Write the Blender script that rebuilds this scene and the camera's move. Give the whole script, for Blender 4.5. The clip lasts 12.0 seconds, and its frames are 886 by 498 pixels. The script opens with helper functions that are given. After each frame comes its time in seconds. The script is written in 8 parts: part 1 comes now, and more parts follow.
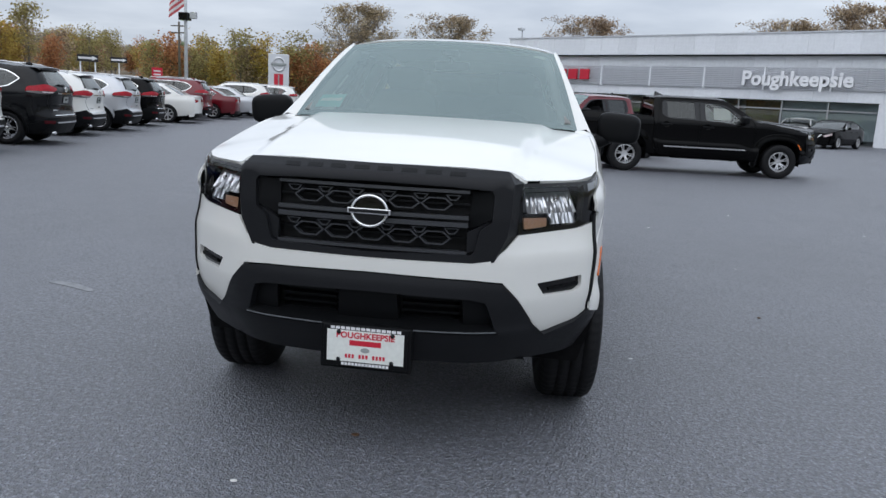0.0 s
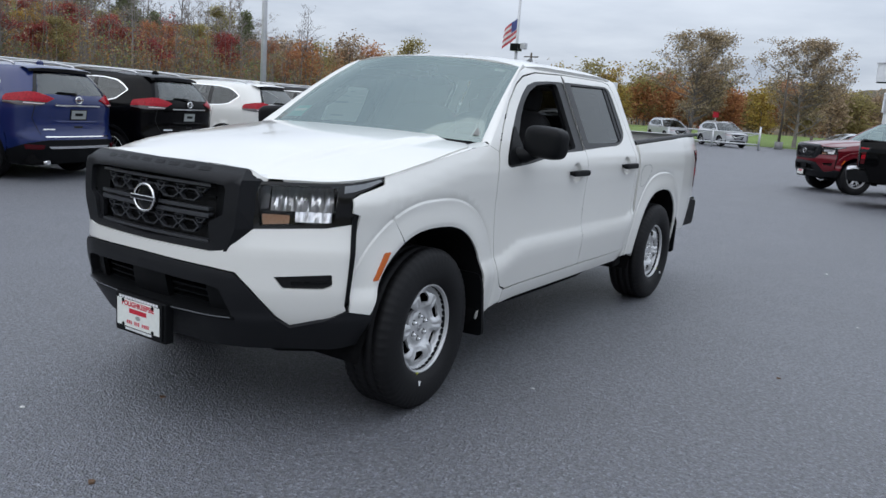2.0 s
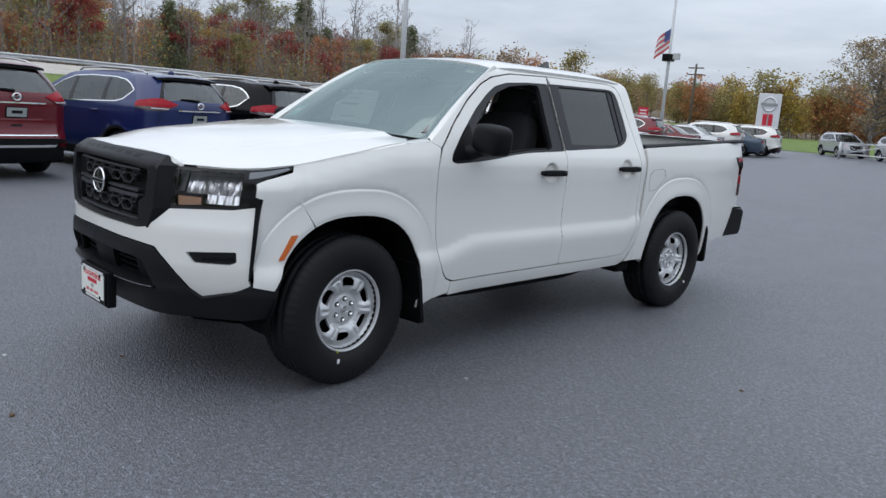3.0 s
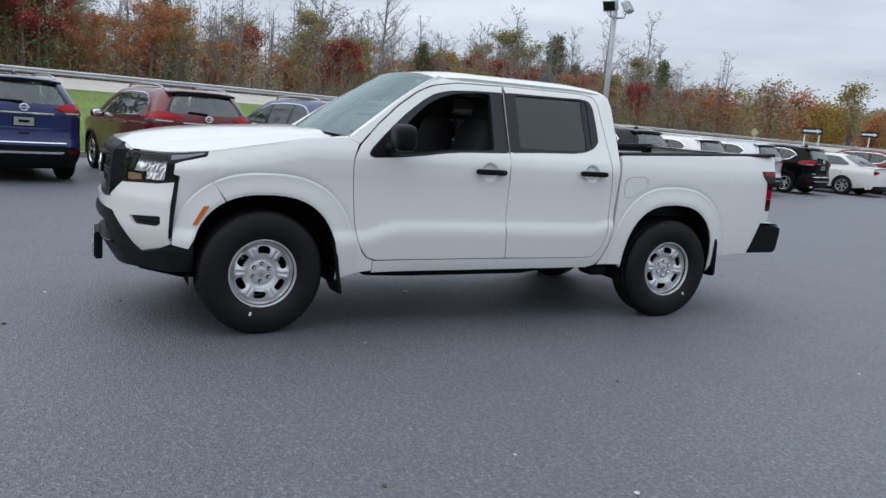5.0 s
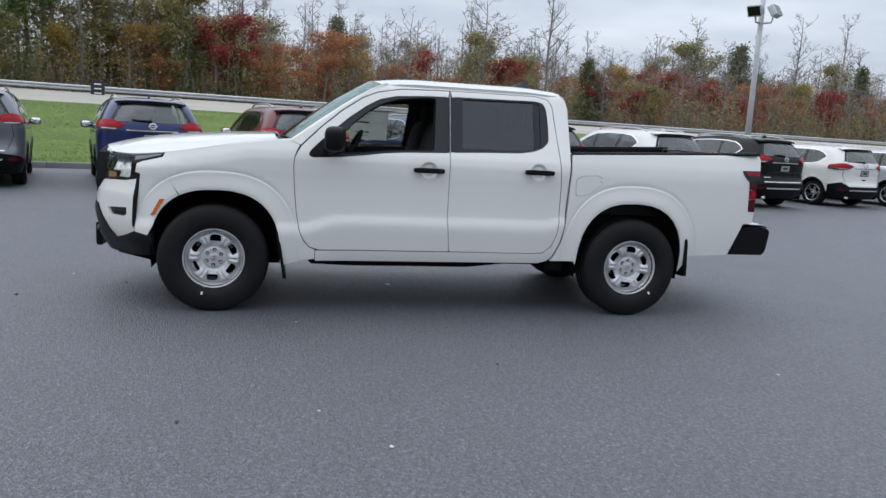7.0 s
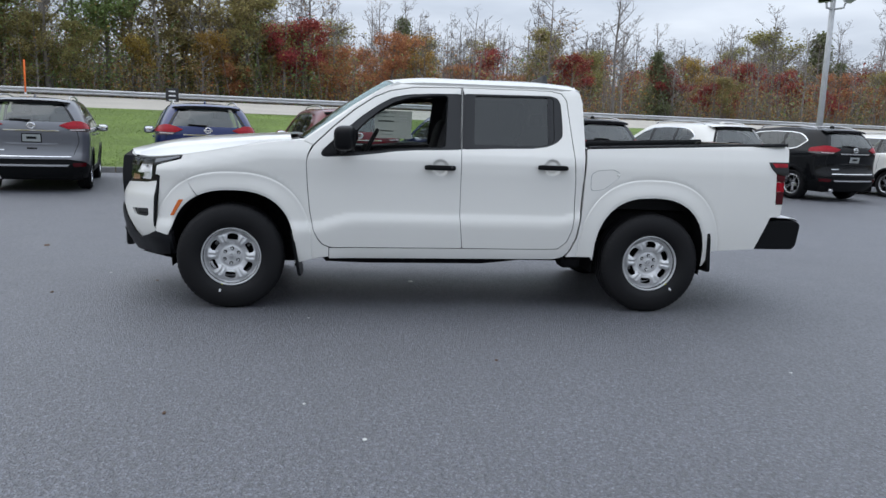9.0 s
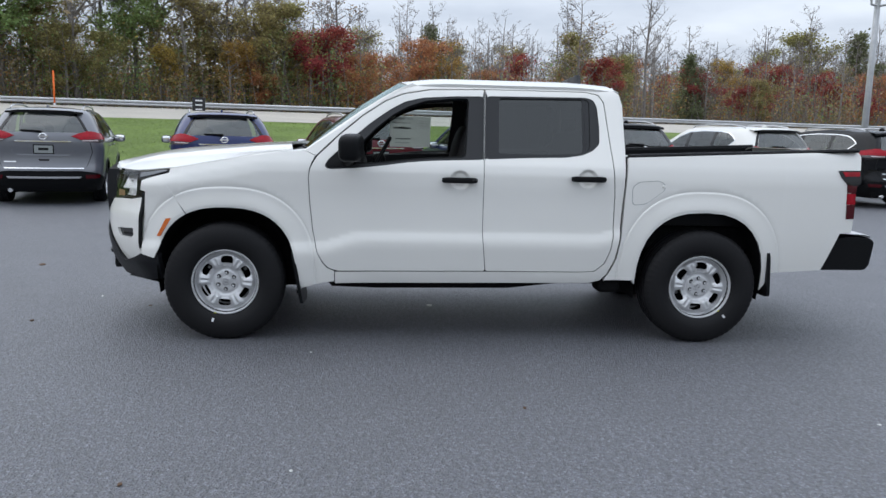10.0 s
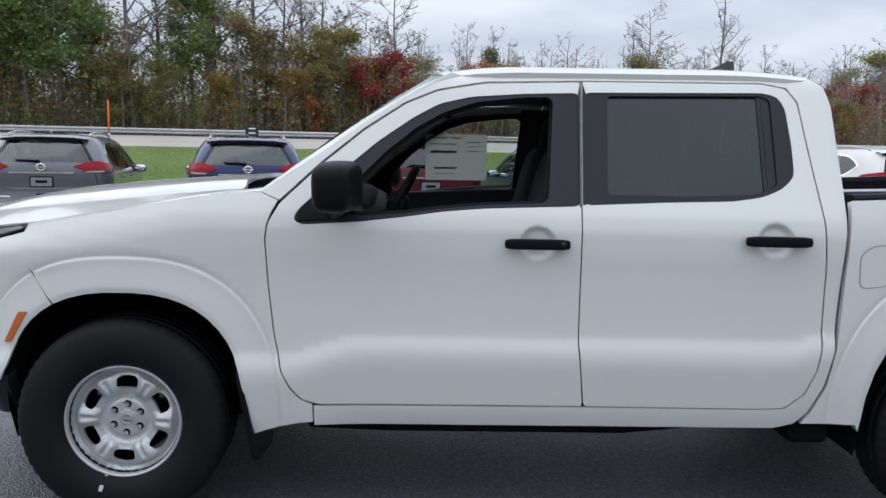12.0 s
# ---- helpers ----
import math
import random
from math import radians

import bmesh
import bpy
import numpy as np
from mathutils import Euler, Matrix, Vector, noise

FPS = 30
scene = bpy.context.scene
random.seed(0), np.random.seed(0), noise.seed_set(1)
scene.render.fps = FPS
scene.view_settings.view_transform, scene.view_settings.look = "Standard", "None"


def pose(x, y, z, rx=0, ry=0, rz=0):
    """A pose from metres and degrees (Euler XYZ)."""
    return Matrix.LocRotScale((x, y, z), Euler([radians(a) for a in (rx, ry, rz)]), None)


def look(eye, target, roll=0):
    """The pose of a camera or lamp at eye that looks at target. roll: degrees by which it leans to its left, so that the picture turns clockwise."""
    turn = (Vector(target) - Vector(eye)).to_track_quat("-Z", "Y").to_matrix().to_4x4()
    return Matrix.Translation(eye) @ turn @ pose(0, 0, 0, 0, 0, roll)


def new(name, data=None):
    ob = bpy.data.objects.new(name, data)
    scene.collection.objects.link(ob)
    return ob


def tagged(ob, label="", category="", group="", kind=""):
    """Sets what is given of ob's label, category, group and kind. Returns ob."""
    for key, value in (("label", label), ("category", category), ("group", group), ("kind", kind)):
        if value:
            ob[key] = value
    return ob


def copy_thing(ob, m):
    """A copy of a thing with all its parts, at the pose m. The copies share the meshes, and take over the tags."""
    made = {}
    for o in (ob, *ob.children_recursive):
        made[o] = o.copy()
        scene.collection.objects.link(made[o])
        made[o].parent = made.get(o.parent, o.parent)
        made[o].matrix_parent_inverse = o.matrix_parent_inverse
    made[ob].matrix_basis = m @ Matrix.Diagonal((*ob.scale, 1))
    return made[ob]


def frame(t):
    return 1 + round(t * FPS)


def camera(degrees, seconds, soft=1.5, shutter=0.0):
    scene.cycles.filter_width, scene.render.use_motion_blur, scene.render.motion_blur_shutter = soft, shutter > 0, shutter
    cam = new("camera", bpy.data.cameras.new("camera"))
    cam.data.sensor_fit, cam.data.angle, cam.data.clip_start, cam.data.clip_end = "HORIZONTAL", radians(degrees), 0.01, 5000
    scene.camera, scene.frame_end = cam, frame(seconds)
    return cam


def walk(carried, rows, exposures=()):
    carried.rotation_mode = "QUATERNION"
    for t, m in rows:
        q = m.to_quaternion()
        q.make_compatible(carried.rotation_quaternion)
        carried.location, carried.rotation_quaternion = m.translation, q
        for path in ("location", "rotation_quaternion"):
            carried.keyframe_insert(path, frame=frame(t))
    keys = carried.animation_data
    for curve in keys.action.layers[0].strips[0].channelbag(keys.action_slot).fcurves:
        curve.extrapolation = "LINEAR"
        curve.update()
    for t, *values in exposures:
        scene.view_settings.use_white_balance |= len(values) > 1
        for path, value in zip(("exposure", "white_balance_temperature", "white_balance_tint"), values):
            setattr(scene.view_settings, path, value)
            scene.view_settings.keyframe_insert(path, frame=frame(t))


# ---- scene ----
cam = camera(59.8, 12.0)
PATH = [
    (0, (0.66, -3.723, 1.399), (0.402, -1.776, 1.018), 3.1),
    (0.5, (1.236, -3.615, 1.414), (0.748, -1.713, 1.031), 3.3),
    (1, (1.82, -3.445, 1.425), (1.118, -1.611, 1.047), 3.5),
    (1.5, (2.353, -3.187, 1.437), (1.453, -1.439, 1.066), 3.7),
    (2, (2.92, -2.946, 1.446), (1.833, -1.307, 1.082), 3.9),
    (2.5, (3.428, -2.632, 1.451), (2.17, -1.12, 1.089), 4.1),
    (3, (3.959, -2.34, 1.452), (2.551, -0.966, 1.09), 4.2),
    (3.2, (4.135, -2.214, 1.462), (2.676, -0.895, 1.099), 4.4),
    (4.8, (5.507, -1.146, 1.402), (3.748, -0.251, 1.079), 4.4),
    (5, (5.636, -0.995, 1.394), (3.85, -0.155, 1.075), 4.4),
    (5.5, (5.977, -0.601, 1.402), (4.132, 0.107, 1.088), 4.1),
    (6, (6.221, -0.185, 1.391), (4.335, 0.403, 1.083), 3.8),
    (6.5, (6.438, 0.192, 1.391), (4.522, 0.674, 1.086), 3.5),
    (7, (6.575, 0.531, 1.393), (4.638, 0.925, 1.089), 3.3),
    (7.2, (6.584, 0.667, 1.386), (4.64, 1.025, 1.083), 3.2),
    (9, (6.662, 0.976, 1.399), (4.698, 1.184, 1.084), 2.0),
    (9.5, (6.44, 1.022, 1.371), (4.472, 1.2, 1.061), 1.7),
    (10, (5.973, 1.104, 1.404), (4.0, 1.236, 1.103), 1.4),
    (10.5, (5.432, 1.202, 1.416), (3.454, 1.28, 1.129), 0.9),
    (11, (4.823, 1.209, 1.409), (2.841, 1.234, 1.142), 0.7),
    (11.5, (4.245, 1.224, 1.403), (2.26, 1.214, 1.154), 0.6),
    (12, (3.681, 1.238, 1.395), (1.695, 1.212, 1.159), 0.9),
]
walk(cam, [(t, look(eye, target, roll)) for t, eye, target, roll in PATH],
     [(0, 0.55), (1.5, 0.57), (3, 0.53), (5, 0.54), (7.2, 0.55), (9, 0.63), (10, 0.68), (11, 0.70), (12, 0.56)])

# ---------------------------------------------------------------- light
world = bpy.data.worlds.new("overcast")
scene.world = world
world.use_nodes = True
wn, wl = world.node_tree.nodes, world.node_tree.links
wn.clear()
SUN_EL, SUN_AZ = 60.0, 190.0
sky = wn.new("ShaderNodeTexSky")
sky.sky_type, sky.sun_disc = "NISHITA", False
sky.sun_elevation, sky.sun_rotation = radians(SUN_EL), radians(SUN_AZ)
sky.air_density, sky.dust_density = 1.0, 3.0
coord = wn.new("ShaderNodeTexCoord")
sep = wn.new("ShaderNodeSeparateXYZ")
wl.new(coord.outputs["Generated"], sep.inputs[0])
# cloud deck: directions flattened onto a plane overhead, so that the clouds thin into bands at the horizon
up = wn.new("ShaderNodeMath"); up.operation = "MAXIMUM"; up.inputs[1].default_value = 0.0
wl.new(sep.outputs["Z"], up.inputs[0])
lift = wn.new("ShaderNodeMath"); lift.operation = "ADD"; lift.inputs[1].default_value = 0.12
wl.new(up.outputs[0], lift.inputs[0])
flat = wn.new("ShaderNodeVectorMath"); flat.operation = "DIVIDE"
wl.new(coord.outputs["Generated"], flat.inputs[0])
comb = wn.new("ShaderNodeCombineXYZ")
for k in range(3):
    wl.new(lift.outputs[0], comb.inputs[k])
wl.new(comb.outputs[0], flat.inputs[1])
cloud = wn.new("ShaderNodeTexNoise")
cloud.inputs["Scale"].default_value, cloud.inputs["Detail"].default_value, cloud.inputs["Roughness"].default_value = 0.85, 5.0, 0.52
wl.new(flat.outputs[0], cloud.inputs["Vector"])
tone = wn.new("ShaderNodeValToRGB")
tone.color_ramp.elements[0].position, tone.color_ramp.elements[0].color = 0.32, (0.480, 0.545, 0.655, 1)
tone.color_ramp.elements[1].position, tone.color_ramp.elements[1].color = 0.70, (0.748, 0.815, 0.917, 1)
wl.new(cloud.outputs["Fac"], tone.inputs[0])
# an overcast sky is brighter overhead than at the horizon
bright = wn.new("ShaderNodeMapRange")
bright.inputs["From Min"].default_value, bright.inputs["From Max"].default_value = 0.0, 0.75
bright.inputs["To Min"].default_value, bright.inputs["To Max"].default_value = 0.54, 1.20
wl.new(sep.outputs["Z"], bright.inputs["Value"])
gain = wn.new("ShaderNodeVectorMath"); gain.operation = "SCALE"
wl.new(tone.outputs["Color"], gain.inputs[0]); wl.new(bright.outputs[0], gain.inputs["Scale"])
skygain = wn.new("ShaderNodeVectorMath"); skygain.operation = "SCALE"; skygain.inputs["Scale"].default_value = 0.06
wl.new(sky.outputs[0], skygain.inputs[0])
blend = wn.new("ShaderNodeMix"); blend.data_type = "RGBA"; blend.inputs["Factor"].default_value = 0.90
wl.new(skygain.outputs[0], blend.inputs[6]); wl.new(gain.outputs[0], blend.inputs[7])
bg = wn.new("ShaderNodeBackground"); bg.inputs["Strength"].default_value = 1.16
wl.new(blend.outputs[2], bg.inputs["Color"])
wout = wn.new("ShaderNodeOutputWorld")
wl.new(bg.outputs[0], wout.inputs["Surface"])

sun = new("sun", bpy.data.lights.new("sun", "SUN"))
sun.data.energy, sun.data.angle, sun.data.color = 0.5, radians(80), (1.0, 0.97, 0.93)
sun.matrix_world = look((0, 0, 30), (-math.sin(radians(SUN_AZ)) * 10 + 0, -math.cos(radians(SUN_AZ)) * 10, 30 - 10 * math.tan(radians(SUN_EL))))

# ---------------------------------------------------------------- materials
def material(name, color, rough=0.5, metal=0.0, grain=None, grain_amount=0.15, blotch=None, blotch_amount=0.0,
             bump=None, bump_depth=0.0, coat=0.0, vary=0.0, island=0.0, spec=0.5, emit=None, emit_strength=0.0, hue=0.0, coords="Object"):
    """Principled surface; grain, blotch and bump are noise scales in features per metre."""
    m = bpy.data.materials.new(name)
    m.use_nodes = True
    n, l = m.node_tree.nodes, m.node_tree.links
    p = n["Principled BSDF"]
    p.inputs["Base Color"].default_value = (*color, 1)
    p.inputs["Roughness"].default_value, p.inputs["Metallic"].default_value = rough, metal
    p.inputs["Specular IOR Level"].default_value = spec
    p.inputs["Coat Weight"].default_value, p.inputs["Coat Roughness"].default_value = coat, 0.04
    tc = n.new("ShaderNodeTexCoord")
    value = None

    def noise_value(scale, amount, detail=3.0):
        t = n.new("ShaderNodeTexNoise")
        t.inputs["Scale"].default_value, t.inputs["Detail"].default_value = scale, detail
        l.new(tc.outputs[coords], t.inputs["Vector"])
        r = n.new("ShaderNodeMapRange")
        r.inputs["From Min"].default_value, r.inputs["From Max"].default_value = 0.25, 0.75
        r.inputs["To Min"].default_value, r.inputs["To Max"].default_value = 1 - amount, 1 + amount
        l.new(t.outputs["Fac"], r.inputs["Value"])
        return r.outputs[0]

    def times(a, b):
        if a is None:
            return b
        k = n.new("ShaderNodeMath"); k.operation = "MULTIPLY"
        l.new(a, k.inputs[0]); l.new(b, k.inputs[1])
        return k.outputs[0]

    if grain:
        value = times(value, noise_value(grain, grain_amount))
    if blotch:
        value = times(value, noise_value(blotch, blotch_amount, 4.0))
    for amount, source in ((vary, "obj"), (island, "isl")):
        if amount:
            s = n.new("ShaderNodeObjectInfo").outputs["Random"] if source == "obj" else n.new("ShaderNodeNewGeometry").outputs["Random Per Island"]
            r = n.new("ShaderNodeMapRange")
            r.inputs["To Min"].default_value, r.inputs["To Max"].default_value = 1 - amount, 1 + amount
            l.new(s, r.inputs["Value"])
            value = times(value, r.outputs[0])
    if value is not None or hue:
        hsv = n.new("ShaderNodeHueSaturation")
        hsv.inputs["Color"].default_value = (*color, 1)
        if value is not None:
            l.new(value, hsv.inputs["Value"])
        if hue:
            g = n.new("ShaderNodeNewGeometry")
            o = n.new("ShaderNodeObjectInfo")
            add = n.new("ShaderNodeMath"); add.operation = "ADD"
            l.new(g.outputs["Random Per Island"], add.inputs[0]); l.new(o.outputs["Random"], add.inputs[1])
            r = n.new("ShaderNodeMapRange")
            r.inputs["From Max"].default_value = 2.0
            r.inputs["To Min"].default_value, r.inputs["To Max"].default_value = 0.5 - hue, 0.5 + hue
            l.new(add.outputs[0], r.inputs["Value"])
            l.new(r.outputs[0], hsv.inputs["Hue"])
        l.new(hsv.outputs[0], p.inputs["Base Color"])
    if bump:
        t = n.new("ShaderNodeTexNoise")
        t.inputs["Scale"].default_value, t.inputs["Detail"].default_value = bump, 4.0
        l.new(tc.outputs[coords], t.inputs["Vector"])
        b = n.new("ShaderNodeBump")
        b.inputs["Distance"].default_value, b.inputs["Strength"].default_value = bump_depth, 1.0
        l.new(t.outputs["Fac"], b.inputs["Height"])
        l.new(b.outputs[0], p.inputs["Normal"])
    if emit:
        p.inputs["Emission Color"].default_value, p.inputs["Emission Strength"].default_value = (*emit, 1), emit_strength
    return m


def glass_material(name, tint, clear=0.9, rough=0.0, ior=1.75, shine=(0.95, 0.98, 0.97)):
    """Pane: mirror-like gloss by Fresnel over a tinted see-through layer."""
    m = bpy.data.materials.new(name)
    m.use_nodes = True
    n, l = m.node_tree.nodes, m.node_tree.links
    n.remove(n["Principled BSDF"])
    see = n.new("ShaderNodeBsdfTransparent"); see.inputs[0].default_value = (*[c * clear for c in tint], 1)
    gloss = n.new("ShaderNodeBsdfGlossy"); gloss.inputs[0].default_value = (*shine, 1); gloss.inputs["Roughness"].default_value = rough + 0.01
    f = n.new("ShaderNodeFresnel"); f.inputs[0].default_value = ior
    mix = n.new("ShaderNodeMixShader")
    l.new(f.outputs[0], mix.inputs[0]); l.new(see.outputs[0], mix.inputs[1]); l.new(gloss.outputs[0], mix.inputs[2])
    l.new(mix.outputs[0], n["Material Output"].inputs["Surface"])
    return m


def paint(name, color, rough=0.28, metal=0.0, coat=0.9, spec=0.15):
    return material(name, color, rough, metal, blotch=0.7, blotch_amount=0.03, grain=900, grain_amount=0.05 if metal else 0.01,
                    bump=60, bump_depth=0.00012, coat=coat, spec=spec)


WHITE_PAINT = paint("white_paint", (0.728, 0.722, 0.688))
BLACK_PAINT = paint("black_paint", (0.0016, 0.0016, 0.0019), 0.2, coat=0.2, spec=0.03)
CHARCOAL_PAINT = paint("charcoal_paint", (0.006, 0.0065, 0.0075), 0.22, coat=0.4, spec=0.05)
RED_PAINT = paint("red_paint", (0.125, 0.006, 0.012), metal=0.15)
BLUE_PAINT = paint("blue_paint", (0.011, 0.022, 0.100), metal=0.15)
GREY_PAINT = paint("grey_paint", (0.16, 0.165, 0.18), metal=0.4)
SILVER_PAINT = paint("silver_paint", (0.50, 0.51, 0.53), metal=0.4)
STEELBLUE_PAINT = paint("steel_blue_paint", (0.05, 0.075, 0.11), metal=0.3)
PLASTIC = material("black_plastic", (0.0050, 0.0054, 0.0062), 0.46, spec=0.13, grain=700, grain_amount=0.25, blotch=2.0, blotch_amount=0.1, bump=900, bump_depth=0.0003)
TRIM = material("satin_black_trim", (0.022, 0.023, 0.025), 0.38, spec=0.25, grain=500, grain_amount=0.12, blotch=2.0, blotch_amount=0.08)
GREY_PLASTIC = material("dark_grey_plastic", (0.0125, 0.0131, 0.0150), 0.42, spec=0.16, grain=700, grain_amount=0.2, blotch=2.0, blotch_amount=0.08, bump=900, bump_depth=0.0003)
GLOSS_BLACK = material("gloss_black", (0.004, 0.004, 0.0045), 0.12, coat=0.2, spec=0.3, blotch=3, blotch_amount=0.1)
# near-black for openings and gaps, with their shade put into the colour
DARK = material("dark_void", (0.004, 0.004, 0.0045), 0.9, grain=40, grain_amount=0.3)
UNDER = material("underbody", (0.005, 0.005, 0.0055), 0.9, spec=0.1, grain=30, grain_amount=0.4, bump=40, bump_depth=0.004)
CABIN = material("charcoal_cabin", (0.055, 0.057, 0.062), 0.7, grain=300, grain_amount=0.25, bump=500, bump_depth=0.0005)
CLOTH = material("charcoal_seat_cloth", (0.025, 0.025, 0.028), 0.95, grain=500, grain_amount=0.3, bump=600, bump_depth=0.0008)
HEADLINER = material("grey_headliner", (0.30, 0.30, 0.29), 0.95, grain=300, grain_amount=0.1)
RUBBER = material("tyre_rubber", (0.0085, 0.0085, 0.0095), 0.58, spec=0.20, grain=250, grain_amount=0.25, blotch=5, blotch_amount=0.15, bump=350, bump_depth=0.0006)
STEEL = material("silver_wheel", (0.58, 0.585, 0.59), 0.42, 0.55, grain=200, grain_amount=0.06, blotch=8, blotch_amount=0.08)
CHROME = material("chrome", (0.82, 0.82, 0.82), 0.08, 1.0, blotch=10, blotch_amount=0.04)
SATIN = material("satin_metal", (0.58, 0.58, 0.59), 0.28, 0.7, blotch=10, blotch_amount=0.05)
# lighter than the black plastic: highlights of the honeycomb are put into the colour
GRILLE_EDGE = material("grille_grey", (0.040, 0.042, 0.047), 0.30, spec=0.45, grain=400, grain_amount=0.15)
SMOKE = material("smoky_lens", (0.16, 0.17, 0.18), 0.10, spec=0.6, grain=60, grain_amount=0.1, coat=0.8)
REFLECTOR = material("lamp_reflector", (0.86, 0.86, 0.88), 0.30, 1.0, grain=60, grain_amount=0.08)
AMBER = material("amber_lens", (0.55, 0.12, 0.015), 0.15, grain=200, grain_amount=0.2, coat=0.6)
PALE_AMBER = material("pale_turn_lens", (0.42, 0.24, 0.15), 0.12, grain=150, grain_amount=0.2, coat=0.6)
RED_LENS = material("red_lens", (0.30, 0.005, 0.014), 0.10, spec=0.1, grain=40, grain_amount=0.45, coat=0.25)
SMOKED_LENS = material("smoked_lens", (0.06, 0.045, 0.045), 0.08, grain=90, grain_amount=0.4, coat=0.6)
WHEEL_SILVER = material("bright_alloy", (0.74, 0.74, 0.75), 0.16, 0.9, blotch=10, blotch_amount=0.05)
DARK_RED_LENS = material("dark_red_lens", (0.06, 0.002, 0.005), 0.10, spec=0.2, grain=120, grain_amount=0.25, coat=0.25)
CLEAR_LENS = material("pink_clear_lens", (0.60, 0.48, 0.48), 0.12, grain=120, grain_amount=0.2, coat=0.8)
WINDSCREEN = glass_material("windscreen_glass", (0.74, 0.86, 0.82), 0.50, ior=2.75, shine=(0.82, 0.98, 0.95))
DOOR_GLASS = glass_material("door_glass", (0.85, 0.92, 0.90), 0.9)
TINTED = glass_material("tinted_glass", (0.10, 0.105, 0.11), 0.45, ior=1.62)
LENS = glass_material("headlamp_lens", (0.97, 0.97, 0.97), 0.97, ior=1.4)
CAR_GLASS = glass_material("car_glass", (0.42, 0.45, 0.45), 0.75)
HATCH_GLASS = glass_material("hatch_glass", (0.50, 0.54, 0.53), 0.80, ior=1.95)
MIRROR = material("mirror_glass", (0.9, 0.9, 0.9), 0.02, 1.0)
PAPER = material("white_paper", (0.72, 0.74, 0.70), 0.7, grain=60, grain_amount=0.06)
SHEET = material("thin_printed_sheet", (0.60, 0.62, 0.58), 0.7, grain=60, grain_amount=0.06)
sheet_n, sheet_l = SHEET.node_tree.nodes, SHEET.node_tree.links
sheet_thin = sheet_n.new("ShaderNodeBsdfTranslucent"); sheet_thin.inputs[0].default_value = (0.50, 0.53, 0.48, 1)
sheet_mix = sheet_n.new("ShaderNodeMixShader"); sheet_mix.inputs[0].default_value = 0.42
sheet_l.new(sheet_n["Principled BSDF"].outputs[0], sheet_mix.inputs[1]); sheet_l.new(sheet_thin.outputs[0], sheet_mix.inputs[2])
sheet_l.new(sheet_mix.outputs[0], sheet_n["Material Output"].inputs["Surface"])
TEAL_PAPER = material("teal_label", (0.16, 0.55, 0.50), 0.6, grain=80, grain_amount=0.1)
INK = material("black_ink", (0.02, 0.02, 0.022), 0.6)
GREY_INK = material("grey_print", (0.30, 0.32, 0.31), 0.7)
RED_INK = material("red_ink", (0.55, 0.012, 0.035), 0.5)
LIGHT_PLASTIC = material("white_plastic", (0.75, 0.75, 0.76), 0.35, blotch=20, blotch_amount=0.05)

# ---------------------------------------------------------------- mesh helpers
from mathutils.geometry import delaunay_2d_cdt


def curve(*knots):
    """Smooth function through (x, y) knots, level beyond its ends."""
    xs, ys = [k[0] for k in knots], [k[1] for k in knots]
    n = len(xs)
    d = [(ys[i + 1] - ys[i]) / (xs[i + 1] - xs[i]) for i in range(n - 1)]
    m = [d[0]] + [0.0 if d[i - 1] * d[i] <= 0 else 2 * d[i - 1] * d[i] / (d[i - 1] + d[i]) for i in range(1, n - 1)] + [d[-1]]

    def f(x):
        if x <= xs[0]:
            return ys[0]
        if x >= xs[-1]:
            return ys[-1]
        i = 0
        while x > xs[i + 1]:
            i += 1
        h = xs[i + 1] - xs[i]
        t = (x - xs[i]) / h
        a, b = 1 - t, t
        return ys[i] * a * a * (1 + 2 * t) + ys[i + 1] * t * t * (3 - 2 * t) + h * (m[i] * t * a * a - m[i + 1] * t * t * a)
    return f


def ease(a, b, x):
    t = min(1.0, max(0.0, (x - a) / (b - a)))
    return t * t * (3 - 2 * t)


def rounded(points, r, k=4):
    """Polygon with its corners rounded by about r (a number, or one for each corner)."""
    out = []
    n = len(points)
    for i, p in enumerate(points):
        p = Vector(p); a = Vector(points[i - 1]); b = Vector(points[(i + 1) % n])
        rr = r[i] if isinstance(r, (list, tuple)) else r
        la, lb = (a - p).length, (b - p).length
        rr = min(rr, la * 0.45, lb * 0.45)
        if rr < 1e-4:
            out.append(tuple(p))
            continue
        p0, p1 = p + (a - p) / la * rr, p + (b - p) / lb * rr
        for j in range(k + 1):
            t = j / k
            out.append(tuple(p0 * (1 - t) ** 2 + p * 2 * t * (1 - t) + p1 * t * t))
    return out


def resample(loop, step):
    out = []
    for i, p in enumerate(loop):
        q = loop[(i + 1) % len(loop)]
        d = math.hypot(q[0] - p[0], q[1] - p[1])
        k = max(1, int(math.ceil(d / step)))
        out += [(p[0] + (q[0] - p[0]) * j / k, p[1] + (q[1] - p[1]) * j / k) for j in range(k)]
    return out


def inside(px, py, loops):
    """Even-odd test of many points against loops."""
    hit = np.zeros(len(px), bool)
    for loop in loops:
        a = np.array(loop)
        b = np.roll(a, -1, 0)
        for (x0, y0), (x1, y1) in zip(a, b):
            if y0 == y1:
                continue
            c = ((y0 > py) != (y1 > py)) & (px < (x1 - x0) * (py - y0) / (y1 - y0) + x0)
            hit ^= c
    return hit


